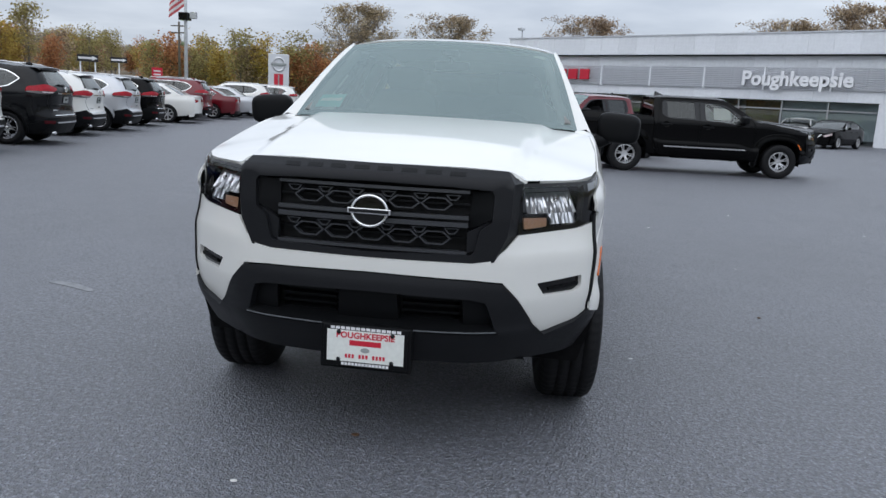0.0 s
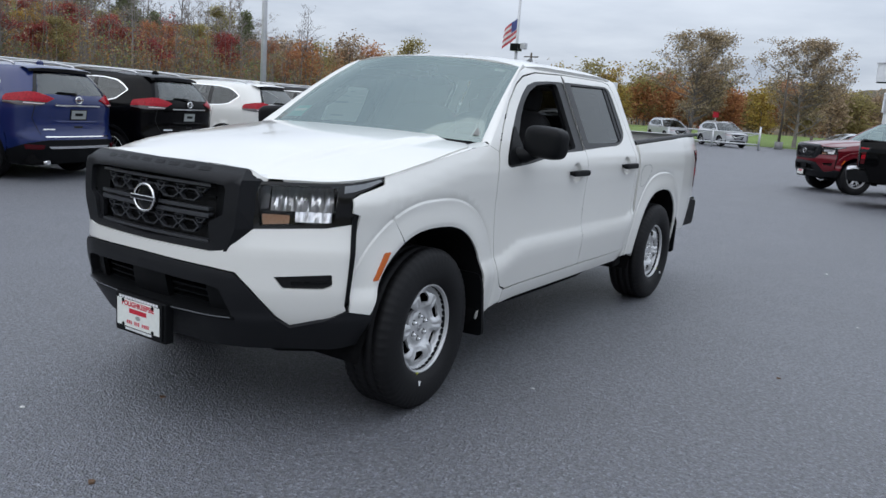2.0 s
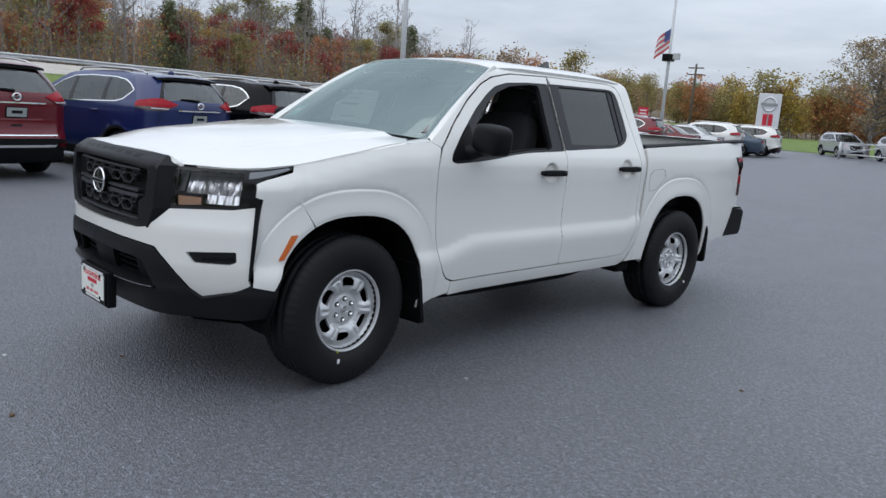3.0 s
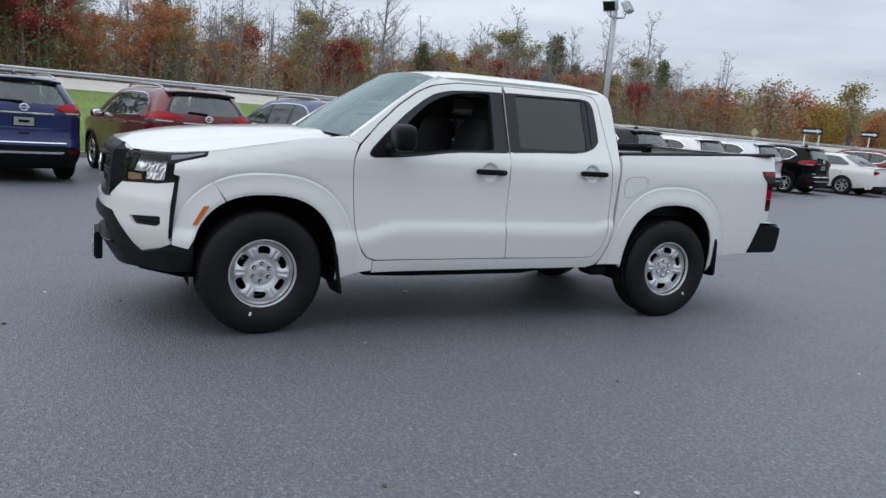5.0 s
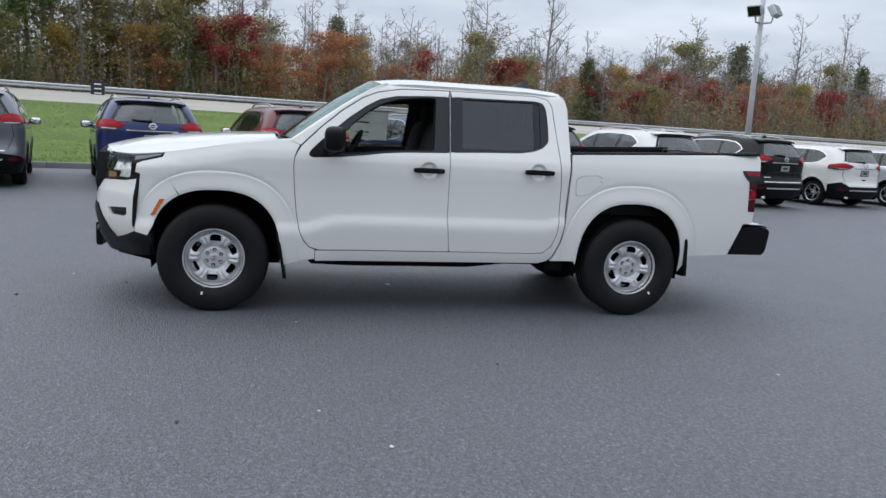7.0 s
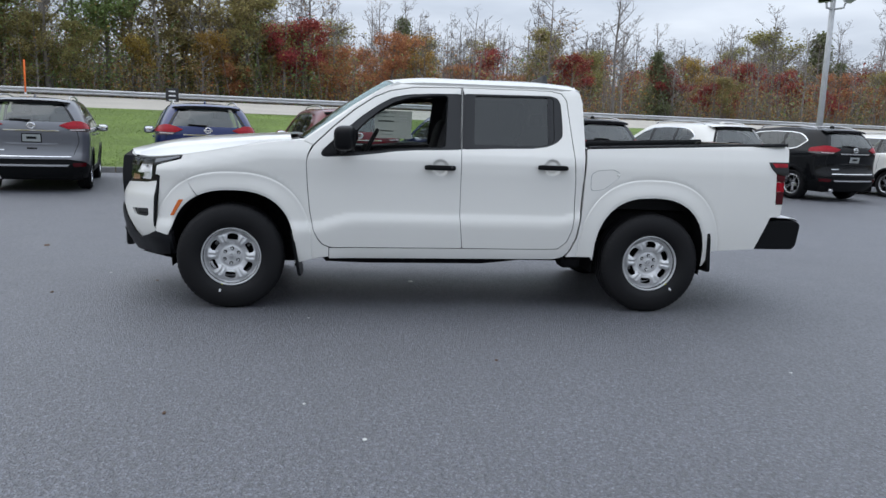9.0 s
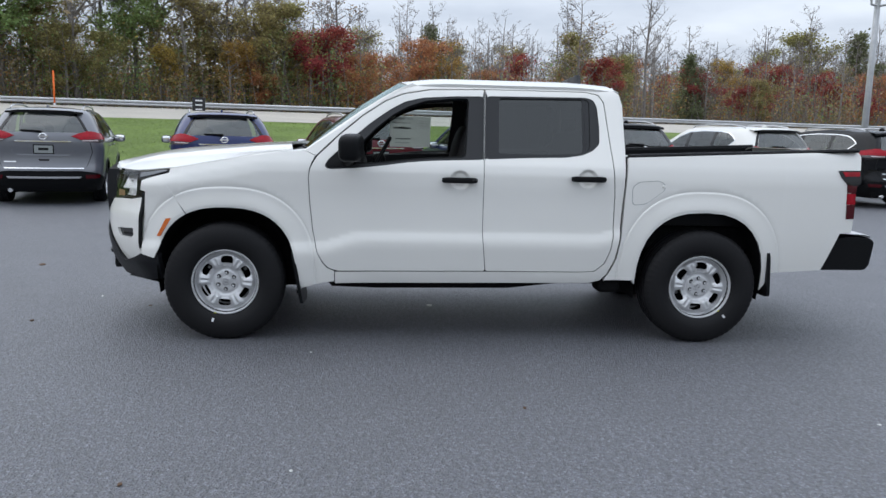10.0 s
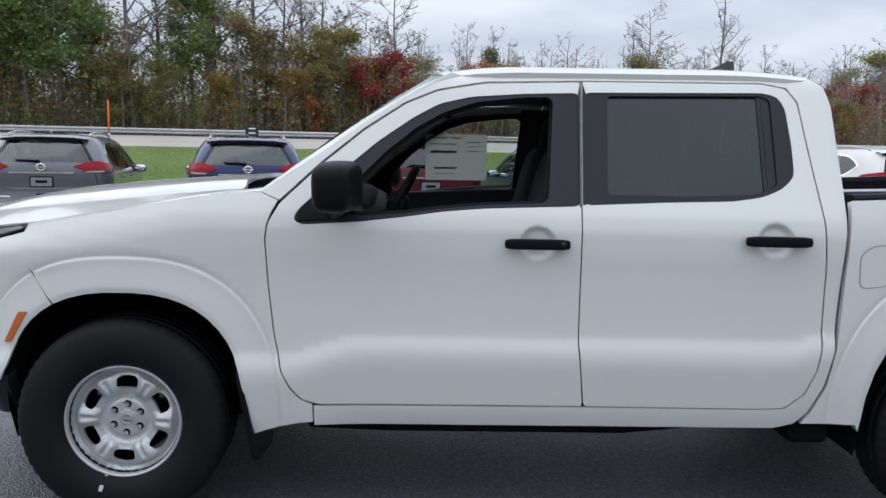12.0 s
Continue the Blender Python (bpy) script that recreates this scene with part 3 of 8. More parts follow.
def build_pickup(label, paint_mat):
    truck = thing("pickup_truck", label, "pickup truck")
    put = lambda name, mesh, mat, parent=truck, label="": part(name, mesh, mat, parent, label)

    # ---- body panels
    hood_line = [(-0.335, 1.122), (-0.1, 1.168), (0.15, 1.212), (0.345, 1.246), (0.45, 1.258), (0.53, 1.260)]
    fender = hood_line + [(0.595, 1.231), (0.575, 1.192), (0.559, 1.148), (0.552, 1.09), (0.561, 0.92), (0.579, 0.74), (0.607, 0.60), (0.640, 0.532), (0.676, 0.490), (0.722, 0.470), (0.722, 0.400), (0.650, 0.392), (0.545, 0.366)] \
        + arch_line(ARCHES[0], -4, 118) + [(-0.292, 0.93), (-0.362, 1.045)]
    cheek = [(-0.3355, 1.110), (-0.345, 1.098), (-0.48, 1.062), (-0.522, 1.045), (-0.530, 0.985), (-0.496, 0.975), (-0.502, 0.93), (-0.532, 0.62), (-0.535, 0.565), (-0.445, 0.545)] \
        + arch_line(ARCHES[0], 160, 119, 6) + [(-0.2930, 0.93), (-0.3620, 1.045)]
    cab = [(0.53, 1.262), (0.75, 1.412), (0.90, 1.520), (1.05, 1.618), (1.16, 1.682), (1.28, 1.716), (1.5, 1.726), (2.50, 1.726), (2.60, 1.716), (2.645, 1.685), (2.664, 1.61),
           (2.660, 1.30), (2.644, 1.0), (2.634, 0.72), (2.612, 0.58), (2.565, 0.47), (2.525, 0.425), (2.45, 0.405), (0.727, 0.385), (0.727, 0.464), (0.742, 0.464)] \
        + [(1.73, 0.475), (2.38, 0.480)] + [(2.480, 0.486), (2.548, 0.545), (2.581, 0.638), (2.593, 0.74), (2.590, 1.0), (2.573, 1.22), (2.556, 1.40), (2.538, 1.625), (2.502, 1.680), (2.41, 1.698)] \
        + [(1.72, 1.698), (1.35, 1.688), (1.168, 1.656), (1.046, 1.604), (0.895, 1.502), (0.744, 1.374), (0.600, 1.233)]
    bed = [(2.672, 1.262), (3.4, 1.296), (4.318, 1.336), (4.336, 1.30), (4.322, 1.20), (4.142, 1.206), (4.165, 1.16), (4.215, 1.11), (4.228, 0.872), (4.292, 0.872), (4.285, 0.78), (4.195, 0.770), (4.150, 0.665), (4.085, 0.513), (3.72, 0.495)] \
        + arch_line(ARCHES[1], -2, 180) + [(2.745, 0.43), (2.548, 0.426), (2.580, 0.470), (2.626, 0.578), (2.647, 0.72), (2.657, 1.0)]
    flare_lines = [p for arch in ARCHES for g in (1.02, 1.05, 1.11, 1.18, 1.235, 1.249, 1.258, 1.266, 1.274, 1.284, 1.302, 1.36) for p in flare_line(arch, g)]
    for s in (1, -1):
        hint = (s, 0, 0)
        put("front_fender", Mesh().patch(fender, on_side(s), hint, 0.028, extra=flare_lines), paint_mat)
        put("bumper_cheek", Mesh().patch(cheek, on_side(s), hint, 0.028, extra=flare_lines), paint_mat)
        put("cab_side", Mesh().patch(cab, on_side(s), hint, 0.035), paint_mat)
        put("bed_side", Mesh().patch(bed, on_side(s, 0.0, True), hint, 0.028, depth=0.03, extra=flare_lines), paint_mat)
        # fuel flap on the driver's side, and its thumb notch
        if s > 0:
            flap = rounded([(2.705, 0.945), (2.70, 1.07), (2.745, 1.105), (2.885, 1.115), (2.925, 1.09), (2.925, 1.05), (2.80, 0.955)], 0.03)
            ring = [(2.81 + (y - 2.81) * 0.965, 1.03 + (z - 1.03) * 0.955) for y, z in flap]
            put("fuel_flap_gap", Mesh().patch(flap, on_side(s, 0.0012), hint, 0.03, holes=[ring], depth=0.001), GREY_INK)
            put("fuel_flap_notch", Mesh().ball((side_x(2.92, 1.075) * s - 0.002, 2.915, 1.075), (0.006, 0.014, 0.012)), paint_mat)
        # doors
        for name, outline, trim, opening, hy, hz in (("front_door", FRONT_DOOR, FRONT_TRIM, FRONT_OPENING, 1.540, 1.092), ("rear_door", REAR_DOOR, REAR_TRIM, REAR_OPENING, 2.396, 1.115)):
            door = put(name, Mesh().patch(rounded(outline, 0.012, 2), on_side(s), hint, 0.022, holes=[rounded(trim, 0.02, 2)], extra=[(hy + 0.009 * i, hz + 0.009 * j) for i in range(-9, 10) for j in range(-9, 10)]), paint_mat)
            put("window_frame", Mesh().patch(rounded([((y - 1.5) * 1.0 + 1.5, z) for y, z in trim], 0.02, 2), on_side(s, -0.004), hint, 0.03, holes=[rounded(opening, 0.015, 2)], depth=0.035), TRIM, door, "satin black window surround")
            inner = rounded(opening, 0.015, 2)
            if name == "front_door":
                lip = put("window_seal", Mesh().patch(inner, on_side(s, -0.030), hint, 0.03, holes=[[((y - 1.25) * 0.975 + 1.25, (z - 1.40) * 0.955 + 1.40) for y, z in inner]], depth=0.02), PLASTIC, door)
                if s < 0:
                    put("window_pane", Mesh().patch(inner, on_side(s, -0.022), hint, 0.05, depth=0.004), DOOR_GLASS, door).visible_shadow = False
            else:
                put("window_pane", Mesh().patch(inner, on_side(s, -0.016), hint, 0.05, depth=0.004), TINTED, door, "dark tinted rear window").visible_shadow = False
                put("window_divider", Mesh().patch([(2.372, 1.288), (2.386, 1.645), (2.400, 1.645), (2.386, 1.294)], on_side(s, -0.010), hint, 0.05, depth=0.01), TRIM, door)
                put("quarter_panel", Mesh().patch([(2.388, 1.296), (2.402, 1.643), (2.406, 1.643), (2.431, 1.627), (2.419, 1.316)], on_side(s, -0.011), hint, 0.05, depth=0.004), TRIM, door)
            edge = [(1.694, 1.226), (1.705, 1.645), (1.714, 1.688), (1.6985, 1.224)] if name == "front_door" else [(1.7065, 1.232), (1.7225, 1.690), (1.735, 1.648), (1.720, 1.234)]
            put("pillar_cover", Mesh().patch(edge, on_side(s, 0.0025), hint, 0.03, depth=0.002), TRIM, door)
            # pull handle: a rounded bar on two feet
            hx = side_profile(hz) + 0.022
            bar = Mesh()
            bar.ball((s * (hx + 0.010), hy, hz), (0.014, 0.118, 0.019), 0.35, 10)
            bar.box(s * (hx - 0.035), hy - 0.105, hz - 0.012, s * (hx + 0.005), hy - 0.075, hz + 0.012, bevel=0.004)
            bar.box(s * (hx - 0.035), hy + 0.065, hz - 0.014, s * (hx + 0.005), hy + 0.110, hz + 0.014, bevel=0.004)
            put("door_handle", bar, PLASTIC, door)
            if name == "front_door" and s > 0:
                put("door_lock", Mesh().lathe([(0.0, 0.004), (0.009, 0.004), (0.011, 0.0)], pose(hx + 0.023, hy + 0.09, hz), 14), GLOSS_BLACK, door)
            # inner trim panel
            put("door_trim", Mesh().patch([(y, z) for y, z in [(0.72, 0.52), (0.75, 1.17), (1.0, 1.19), (1.30, 1.205), (1.69, 1.215), (1.69, 0.52)]] if name == "front_door" else [(1.74, 0.52), (1.74, 1.225), (2.46, 1.25), (2.52, 0.9), (2.44, 0.52)],
                                          on_side(s, -0.075), (-s, 0, 0), 0.12, depth=0.02), CABIN, door)
        # wing mirror
        mirror = put("wing_mirror", Mesh().ball((s * 1.030, 0.838, 1.290), (0.122, 0.072, 0.086), 0.52, 16, pose(0, 0, 0, 0, s * 4, -s * 8)), PLASTIC)
        arm = Mesh()
        arm.patch(rounded([(0.668, 1.160), (0.682, 1.203), (0.80, 1.318), (0.858, 1.372), (0.872, 1.196), (0.80, 1.170)], 0.015, 2), on_side(s, 0.010), hint, 0.03, depth=0.02)
        arm.tube([(s * 0.86, 0.80, 1.205), (s * 0.93, 0.815, 1.212), (s * 0.985, 0.84, 1.235)], [0.050, 0.040, 0.034], 12)
        put("mirror_arm", arm, PLASTIC, mirror)
        put("mirror_glass", Mesh().ball((s * 1.026, 0.889, 1.290), (0.078, 0.006, 0.056), 0.45, 8, pose(0, 0, 0, 0, s * 4, -s * 8)), MIRROR, mirror)
        # amber marker in the flare
        put("side_marker", Mesh().patch(rounded([(-0.425, 0.688), (-0.398, 0.690), (-0.328, 0.808), (-0.362, 0.806)], 0.006, 2), on_side(s, 0.006), hint, 0.03, depth=0.012), AMBER, truck, "amber side marker lamp")
        # tail lamp
        tail = put("tail_lamp", Mesh().patch(rounded([(4.142, 1.206), (4.318, 1.208), (4.324, 1.12), (4.292, 1.10), (4.215, 1.112), (4.165, 1.16)], 0.008, 2), on_side(s, 0.006), hint, 0.03), GLOSS_BLACK, truck, "red tail lamp in a black housing")
        put("tail_lamp_upper", Mesh().patch([(4.172, 1.197), (4.308, 1.198), (4.312, 1.168), (4.196, 1.166)], on_side(s, 0.008), hint, 0.03), RED_LENS, tail)
        put("tail_lamp_middle", Mesh().patch([(4.214, 1.112), (4.294, 1.100), (4.288, 1.054), (4.218, 1.054)], on_side(s, 0.004), hint, 0.03), DARK_RED_LENS, tail)
        put("tail_lamp_clear", Mesh().patch([(4.222, 1.050), (4.286, 1.050), (4.290, 0.975), (4.224, 0.975)], on_side(s, 0.006), hint, 0.03), RED_LENS, tail)
        put("tail_lamp_foot", Mesh().patch([(4.224, 0.972), (4.290, 0.972), (4.292, 0.874), (4.228, 0.874)], on_side(s, 0.004), hint, 0.03), DARK_RED_LENS, tail)
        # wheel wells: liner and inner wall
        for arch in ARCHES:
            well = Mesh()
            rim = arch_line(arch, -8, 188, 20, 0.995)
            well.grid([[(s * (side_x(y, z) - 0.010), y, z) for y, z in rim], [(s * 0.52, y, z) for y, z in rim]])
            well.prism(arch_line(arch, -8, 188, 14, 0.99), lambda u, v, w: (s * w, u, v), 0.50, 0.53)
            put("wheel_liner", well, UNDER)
        # mud flaps
        for y0, y1, z0, z1, lean in ((0.440, 0.485, 0.240, 0.600, 0.05), (3.665, 3.700, 0.320, 0.655, 0.02)):
            fl = Mesh().prism(rounded([(0.640, z0 + 0.03), (0.700, z0), (0.918, z0 + 0.01), (0.926, z1 - 0.05), (0.905, z1), (0.640, z1)], 0.025), lambda u, v, w: (s * u, w + lean * (z1 - v) / 0.3, v), y0, y0 + 0.022)
            put("mud_flap", fl, PLASTIC)
        # A-pillar, between the windscreen and the cab side
        edge = [(0.53, 1.262), (0.64, 1.338), (0.75, 1.412), (0.90, 1.520), (1.05, 1.618), (1.16, 1.682), (1.26, 1.712)]
        rows = [[], [], []]
        for i, (y, z) in enumerate(edge):
            a = Vector((s * side_x(y, z), y, z))
            v = i / (len(edge) - 1)
            b = Vector(screen(s * 1.0, v))
            mid = (a + b) / 2 + Vector((s * 0.010, -0.004, 0.014))
            for r, p in zip(rows, (a, mid, b)):
                r.append(p)
        put("a_pillar", Mesh().grid(rows), paint_mat)
        # corner of the fender top, between hood, pillar and screen
        crn = [[(0.858, 0.335, 1.246), (side_x(0.40, 1.25), 0.40, 1.252), (side_x(0.47, 1.259), 0.47, 1.259), (side_x(0.532, 1.262), 0.532, 1.262)],
               [(0.845, 0.345, 1.251), (0.828, 0.40, 1.258), (0.825, 0.47, 1.267), (0.825, 0.535, 1.275)],
               [(0.838, 0.345, 1.250), (0.780, 0.435, 1.259), (0.775, 0.48, 1.264), (0.780, 0.540, 1.272)]]
        lane = [-0.335 + 0.068 * i for i in range(11)]
        top_z = curve(*hood_line)
        put("fender_top", Mesh().grid([[(s * (side_x(y, top_z(y)) - 0.001), y, top_z(y)) for y in lane], [(s * (hood_edge_x(y) * 0.5 + side_x(y, top_z(y)) * 0.5 + 0.002), y, top_z(y) * 0.5 + hood_edge_z(y) * 0.5 + 0.002) for y in lane],
                                       [(s * (hood_edge_x(y) - 0.001), y, hood_edge_z(y) - 0.003) for y in lane], [(s * (hood_edge_x(y) - 0.003), y, hood_edge_z(y) - 0.04) for y in lane]]), paint_mat)
        put("fender_corner", Mesh().grid([[(s * x, y, z) for x, y, z in r] for r in crn]), paint_mat)

    # ---- roof, hood, screens
    roof = [(-0.628, 1.200), (-0.5, 1.164), (-0.3, 1.137), (0, 1.128), (0.3, 1.137), (0.5, 1.164), (0.628, 1.200), (0.642, 1.4), (0.642, 2.56), (0.60, 2.66), (0.45, 2.695), (-0.45, 2.695), (-0.60, 2.66), (-0.642, 2.56), (-0.642, 1.4)]
    put("roof", Mesh().patch(roof, roof_z, (0, 0, 1), 0.05, depth=0.05), paint_mat)
    half = [(0.0, -0.832), (0.25, -0.823), (0.46, -0.798), (0.52, -0.776), (0.545, -0.765), (0.580, -0.742), (0.652, -0.682), (0.724, -0.620), (0.785, -0.553), (0.834, -0.455), (0.856, -0.338), (0.862, 0.0), (0.842, 0.335), (0.825, 0.385), (0.77, 0.440), (0.60, 0.412), (0.3, 0.372), (0, 0.360)]
    hood = half + [(-x, y) for x, y in half[::-1] if x > 0]
    put("hood", Mesh().patch(hood, hood_z, (0, 0, 1), 0.035, depth=0.02), paint_mat)
    cowl = Mesh()
    us = [i / 12 for i in range(-12, 13)]
    cowl.grid([[Vector(screen(u, 0.0)) + Vector((0, 0.01, -0.005)) for u in us],
               [Vector((0.80 * u, SCREEN_LOW(abs(u) * 0.79) - 0.06, 1.262 - 0.03 * abs(u))) for u in us],
               [Vector((0.82 * u, SCREEN_LOW(abs(u) * 0.79) - 0.16, 1.225 - 0.04 * abs(u))) for u in us]])
    put("cowl", cowl, PLASTIC)
    glass = put("windscreen", Mesh().patch([(-1, 0), (1, 0), (1, 1), (-1, 1)], screen, (0, -1, 1), 0.1, depth=0.005), WINDSCREEN, truck, "pale green windscreen with stickers")
    glass.visible_shadow = False
    band = Mesh()
    rim_out = [(-1, 0), (1, 0), (1, 1), (-1, 1)]
    rim_in = rounded([(-0.945, 0.075), (0.945, 0.075), (0.955, 0.95), (-0.955, 0.95)], 0.06)
    band.patch(rim_out, lambda u, v: Vector(screen(u, v)) + Vector((0, 0.008, -0.008)), (0, -1, 1), 0.1, holes=[rim_in], depth=0.0)
    put("screen_border", band, GLOSS_BLACK, glass)
    st = lambda u0, v0, u1, v1, k: Mesh().patch([(u0, v0), (u1, v0), (u1, v1), (u0, v1)], lambda u, v: Vector(screen(u, v)) + Vector((0, 0.006 - k, -0.006 + k)), (0, -1, 1), 0.05, depth=0.0)
    put("temporary_tag", st(-0.90, 0.10, -0.70, 0.24, 0), TEAL_PAPER, glass, "teal and white paper sticker")
    put("tag_band", st(-0.885, 0.165, -0.715, 0.200, 0.001), PAPER, glass)
    put("barcode_label", st(0.80, 0.885, 0.895, 0.925, 0), PAPER, glass)
    cam_box = Mesh().ball((0, 1.135, 1.678), (0.055, 0.060, 0.022), 0.5)
    cam_box.tube([(0, 1.15, 1.665), (0, 1.19, 1.625)], 0.012, 8)
    cam_box.ball((0, 1.205, 1.605), (0.115, 0.016, 0.032), 0.5)
    put("rear_view_mirror", cam_box, PLASTIC)
    for x0, x1 in ((-0.62, 0.02), (0.04, 0.66)):
        w = Mesh().tube([Vector(screen(x0 / 0.79, 0.02)) + Vector((0, -0.020, -0.016)), Vector(screen((x0 + x1) / 1.58, 0.01)) + Vector((0, -0.022, -0.010)), Vector(screen(x1 / 0.79, 0.01)) + Vector((0, -0.018, -0.012))], [0.007, 0.008, 0.006], 6)
        put("wiper", w, PLASTIC)
    # rear wall of the cab with its window
    back = lambda x, z: (x, 2.672 - 0.035 * ease(1.25, 1.75, z), z)
    wall = [(-0.84, 0.55), (0.84, 0.55), (0.855, 1.0), (0.815, 1.25), (0.60, 1.68), (0.52, 1.735), (-0.52, 1.735), (-0.60, 1.68), (-0.815, 1.25), (-0.855, 1.0)]
    hole = rounded([(-0.62, 1.30), (0.62, 1.30), (0.52, 1.62), (-0.52, 1.62)], 0.05)
    put("cab_back", Mesh().patch(wall, back, (0, 1, 0), 0.06, holes=[hole]), paint_mat)
    put("back_window", Mesh().patch(hole, lambda x, z: Vector(back(x, z)) + Vector((0, -0.008, 0)), (0, 1, 0), 0.1, depth=0.004), TINTED).visible_shadow = False
    fin = Mesh()
    for sgn in (1, -1):
        fin.grid([[(0, 2.33, 1.780), (0, 2.43, 1.826), (0, 2.50, 1.860), (0, 2.53, 1.857)], [(sgn * 0.022, 2.34, 1.772), (sgn * 0.028, 2.43, 1.778), (sgn * 0.03, 2.50, 1.775), (sgn * 0.02, 2.53, 1.772)]])
    put("roof_antenna", fin, GLOSS_BLACK)

    # ---- load bed
    box = Mesh()
    for s in (1, -1):
        box.grid([[(s * 0.83, 2.70, 1.262), (s * 0.80, 4.31, 1.330)], [(s * 0.775, 2.70, 1.262), (s * 0.765, 4.31, 1.330)], [(s * 0.765, 2.70, 0.80), (s * 0.76, 4.31, 0.80)]], smooth=False)
    box.grid([[(-0.77, 2.70, 0.80), (0.77, 2.70, 0.80)], [(-0.77, 4.30, 0.80), (0.77, 4.30, 0.80)]], smooth=False)
    box.prism([(-0.83, 0.6), (0.83, 0.6), (0.83, 1.262), (-0.83, 1.262)], lambda u, v, w: (u, w, v), 2.695, 2.725)
    put("bed_liner", box, PLASTIC, truck, "black plastic bed liner")
    for s in (1, -1):
        cap = Mesh().prism([(0, 0), (0.075, 0), (0.080, 0.012), (0.068, 0.024), (0.010, 0.024)], lambda u, v, w: (s * (0.775 + u - 0.018 * (w - 2.695) / 1.6), w, 1.258 + v + 0.0455 * (w - 2.695)), 2.695, 4.30)
        put("rail_cap", cap, PLASTIC)
        put("cargo_rail", Mesh().tube([(s * 0.745, 2.85, 1.215), (s * 0.745, 4.15, 1.262)], 0.014, 8), SATIN)
    gate = Mesh().patch(rounded([(-0.77, 0.76), (0.77, 0.76), (0.79, 1.30), (0.76, 1.335), (-0.76, 1.335), (-0.79, 1.30)], 0.02), lambda x, z: (x, 4.335 - 0.05 * (x / 0.8) ** 4 + 0.012 * math.sin((z - 0.76) * 5), z), (0, 1, 0), 0.06, depth=0.06)
    put("tailgate", gate, paint_mat)
    prof = rounded([(4.09, 0.506), (4.185, 0.735), (4.30, 0.748), (4.485, 0.742), (4.515, 0.715), (4.490, 0.545), (4.455, 0.508)], 0.02)
    bump = Mesh()
    rows = []
    for i in range(-12, 13):
        t = i / 12
        k = 1 - 0.05 * abs(t) ** 6
        rows.append([(t * 0.845, 4.09 + (y - 4.09) * (1 - 0.12 * abs(t) ** 8), 0.63 + (z - 0.63) * k) for y, z in prof])
    bump.grid(rows, closed_u=True)
    bump.add(rows[0], [list(range(len(prof)))], None, False)
    bump.add(rows[-1], [list(range(len(prof)))[::-1]], None, False)
    put("rear_bumper", bump, PLASTIC, truck, "black rear step bumper")

    # bumper's top face as a white sheet: its sky light is put into the colour
    pad = Mesh().grid([[(t * 0.835, y - 0.05 * abs(t) ** 8 * (y > 4.3), z) for t in [i / 12 for i in range(-12, 13)]] for y, z in ((4.20, 0.738), (4.215, 0.768), (4.44, 0.764), (4.488, 0.752), (4.490, 0.738))])
    put("step_pad", pad, LIGHT_PLASTIC, truck, "top step of the rear bumper, coloured pale for sky light")

    # ---- front bumper and its openings
    S = along
    upper = nose_outline([(0, 0.793), (0.40, 0.795), (0.462, 0.806), (0.515, 0.845), (0.575, 0.903), (0.70, 0.912), (0.80, 0.918), (at_depth(-0.530), 0.936), (at_depth(-0.541), 0.70), (at_depth(-0.553), 0.590), (at_depth(-0.542), 0.560), (0.80, 0.528), (0.702, 0.495), (0.655, 0.540), (0.575, 0.655), (0.515, 0.722), (0.40, 0.733), (0, 0.742)][::-1])
    fog = rounded([(S(0.645), 0.712), (S(0.822), 0.728), (S(0.824), 0.680), (S(0.800), 0.664), (S(0.675), 0.662)], 0.008, 2)
    put("front_bumper", Mesh().patch(upper, on_nose(), (0, -1, 0), 0.03, holes=[fog, [(-s, z) for s, z in fog[::-1]]], depth=0.03), paint_mat)
    for s in (1, -1):
        fo = [(s * a, z) for a, z in fog]
        put("fog_lamp_blank", Mesh().patch(fo, on_nose(-0.018), (0, -1, 0), 0.03, depth=0.0), GLOSS_BLACK)
        put("fog_lamp_bar", Mesh().patch([(s * S(0.700), 0.686), (s * S(0.818), 0.696), (s * S(0.818), 0.684), (s * S(0.705), 0.674)], on_nose(-0.010), (0, -1, 0), 0.03, depth=0.008), PLASTIC)
        strip = [(s * S(at_depth(-0.533)), 0.962), (s * S(at_depth(-0.508)), 0.976), (s * S(at_depth(-0.514)), 0.93), (s * S(at_depth(-0.540)), 0.608), (s * S(at_depth(-0.554)), 0.594)]
        put("air_curtain_strip", Mesh().patch(strip, on_nose(0.006), (s * 0.7, -0.7, 0), 0.03, depth=0.02), PLASTIC)
    chin = nose_outline([(0, 0.738), (0.40, 0.729), (0.512, 0.718), (0.570, 0.652), (0.650, 0.536), (0.700, 0.490), (0.80, 0.524), (0.872, 0.572), (0.908, 0.560), (0.908, 0.395), (0.84, 0.378), (0.62, 0.378), (0.45, 0.374), (0, 0.370)][::-1])
    mouth = nose_outline([(0, 0.668), (0.40, 0.658), (0.455, 0.645), (0.500, 0.535), (0.48, 0.518), (0, 0.518)][::-1])
    trim = put("bumper_lower", Mesh().patch(chin, lambda s, z: on_nose(0.012 * ease(0.76, 0.70, z) + 0.010 * ease(0.56, 0.52, z))(s, z), (0, -1, 0), 0.03, holes=[mouth], depth=0.05), GREY_PLASTIC, truck, "dark grey lower bumper")
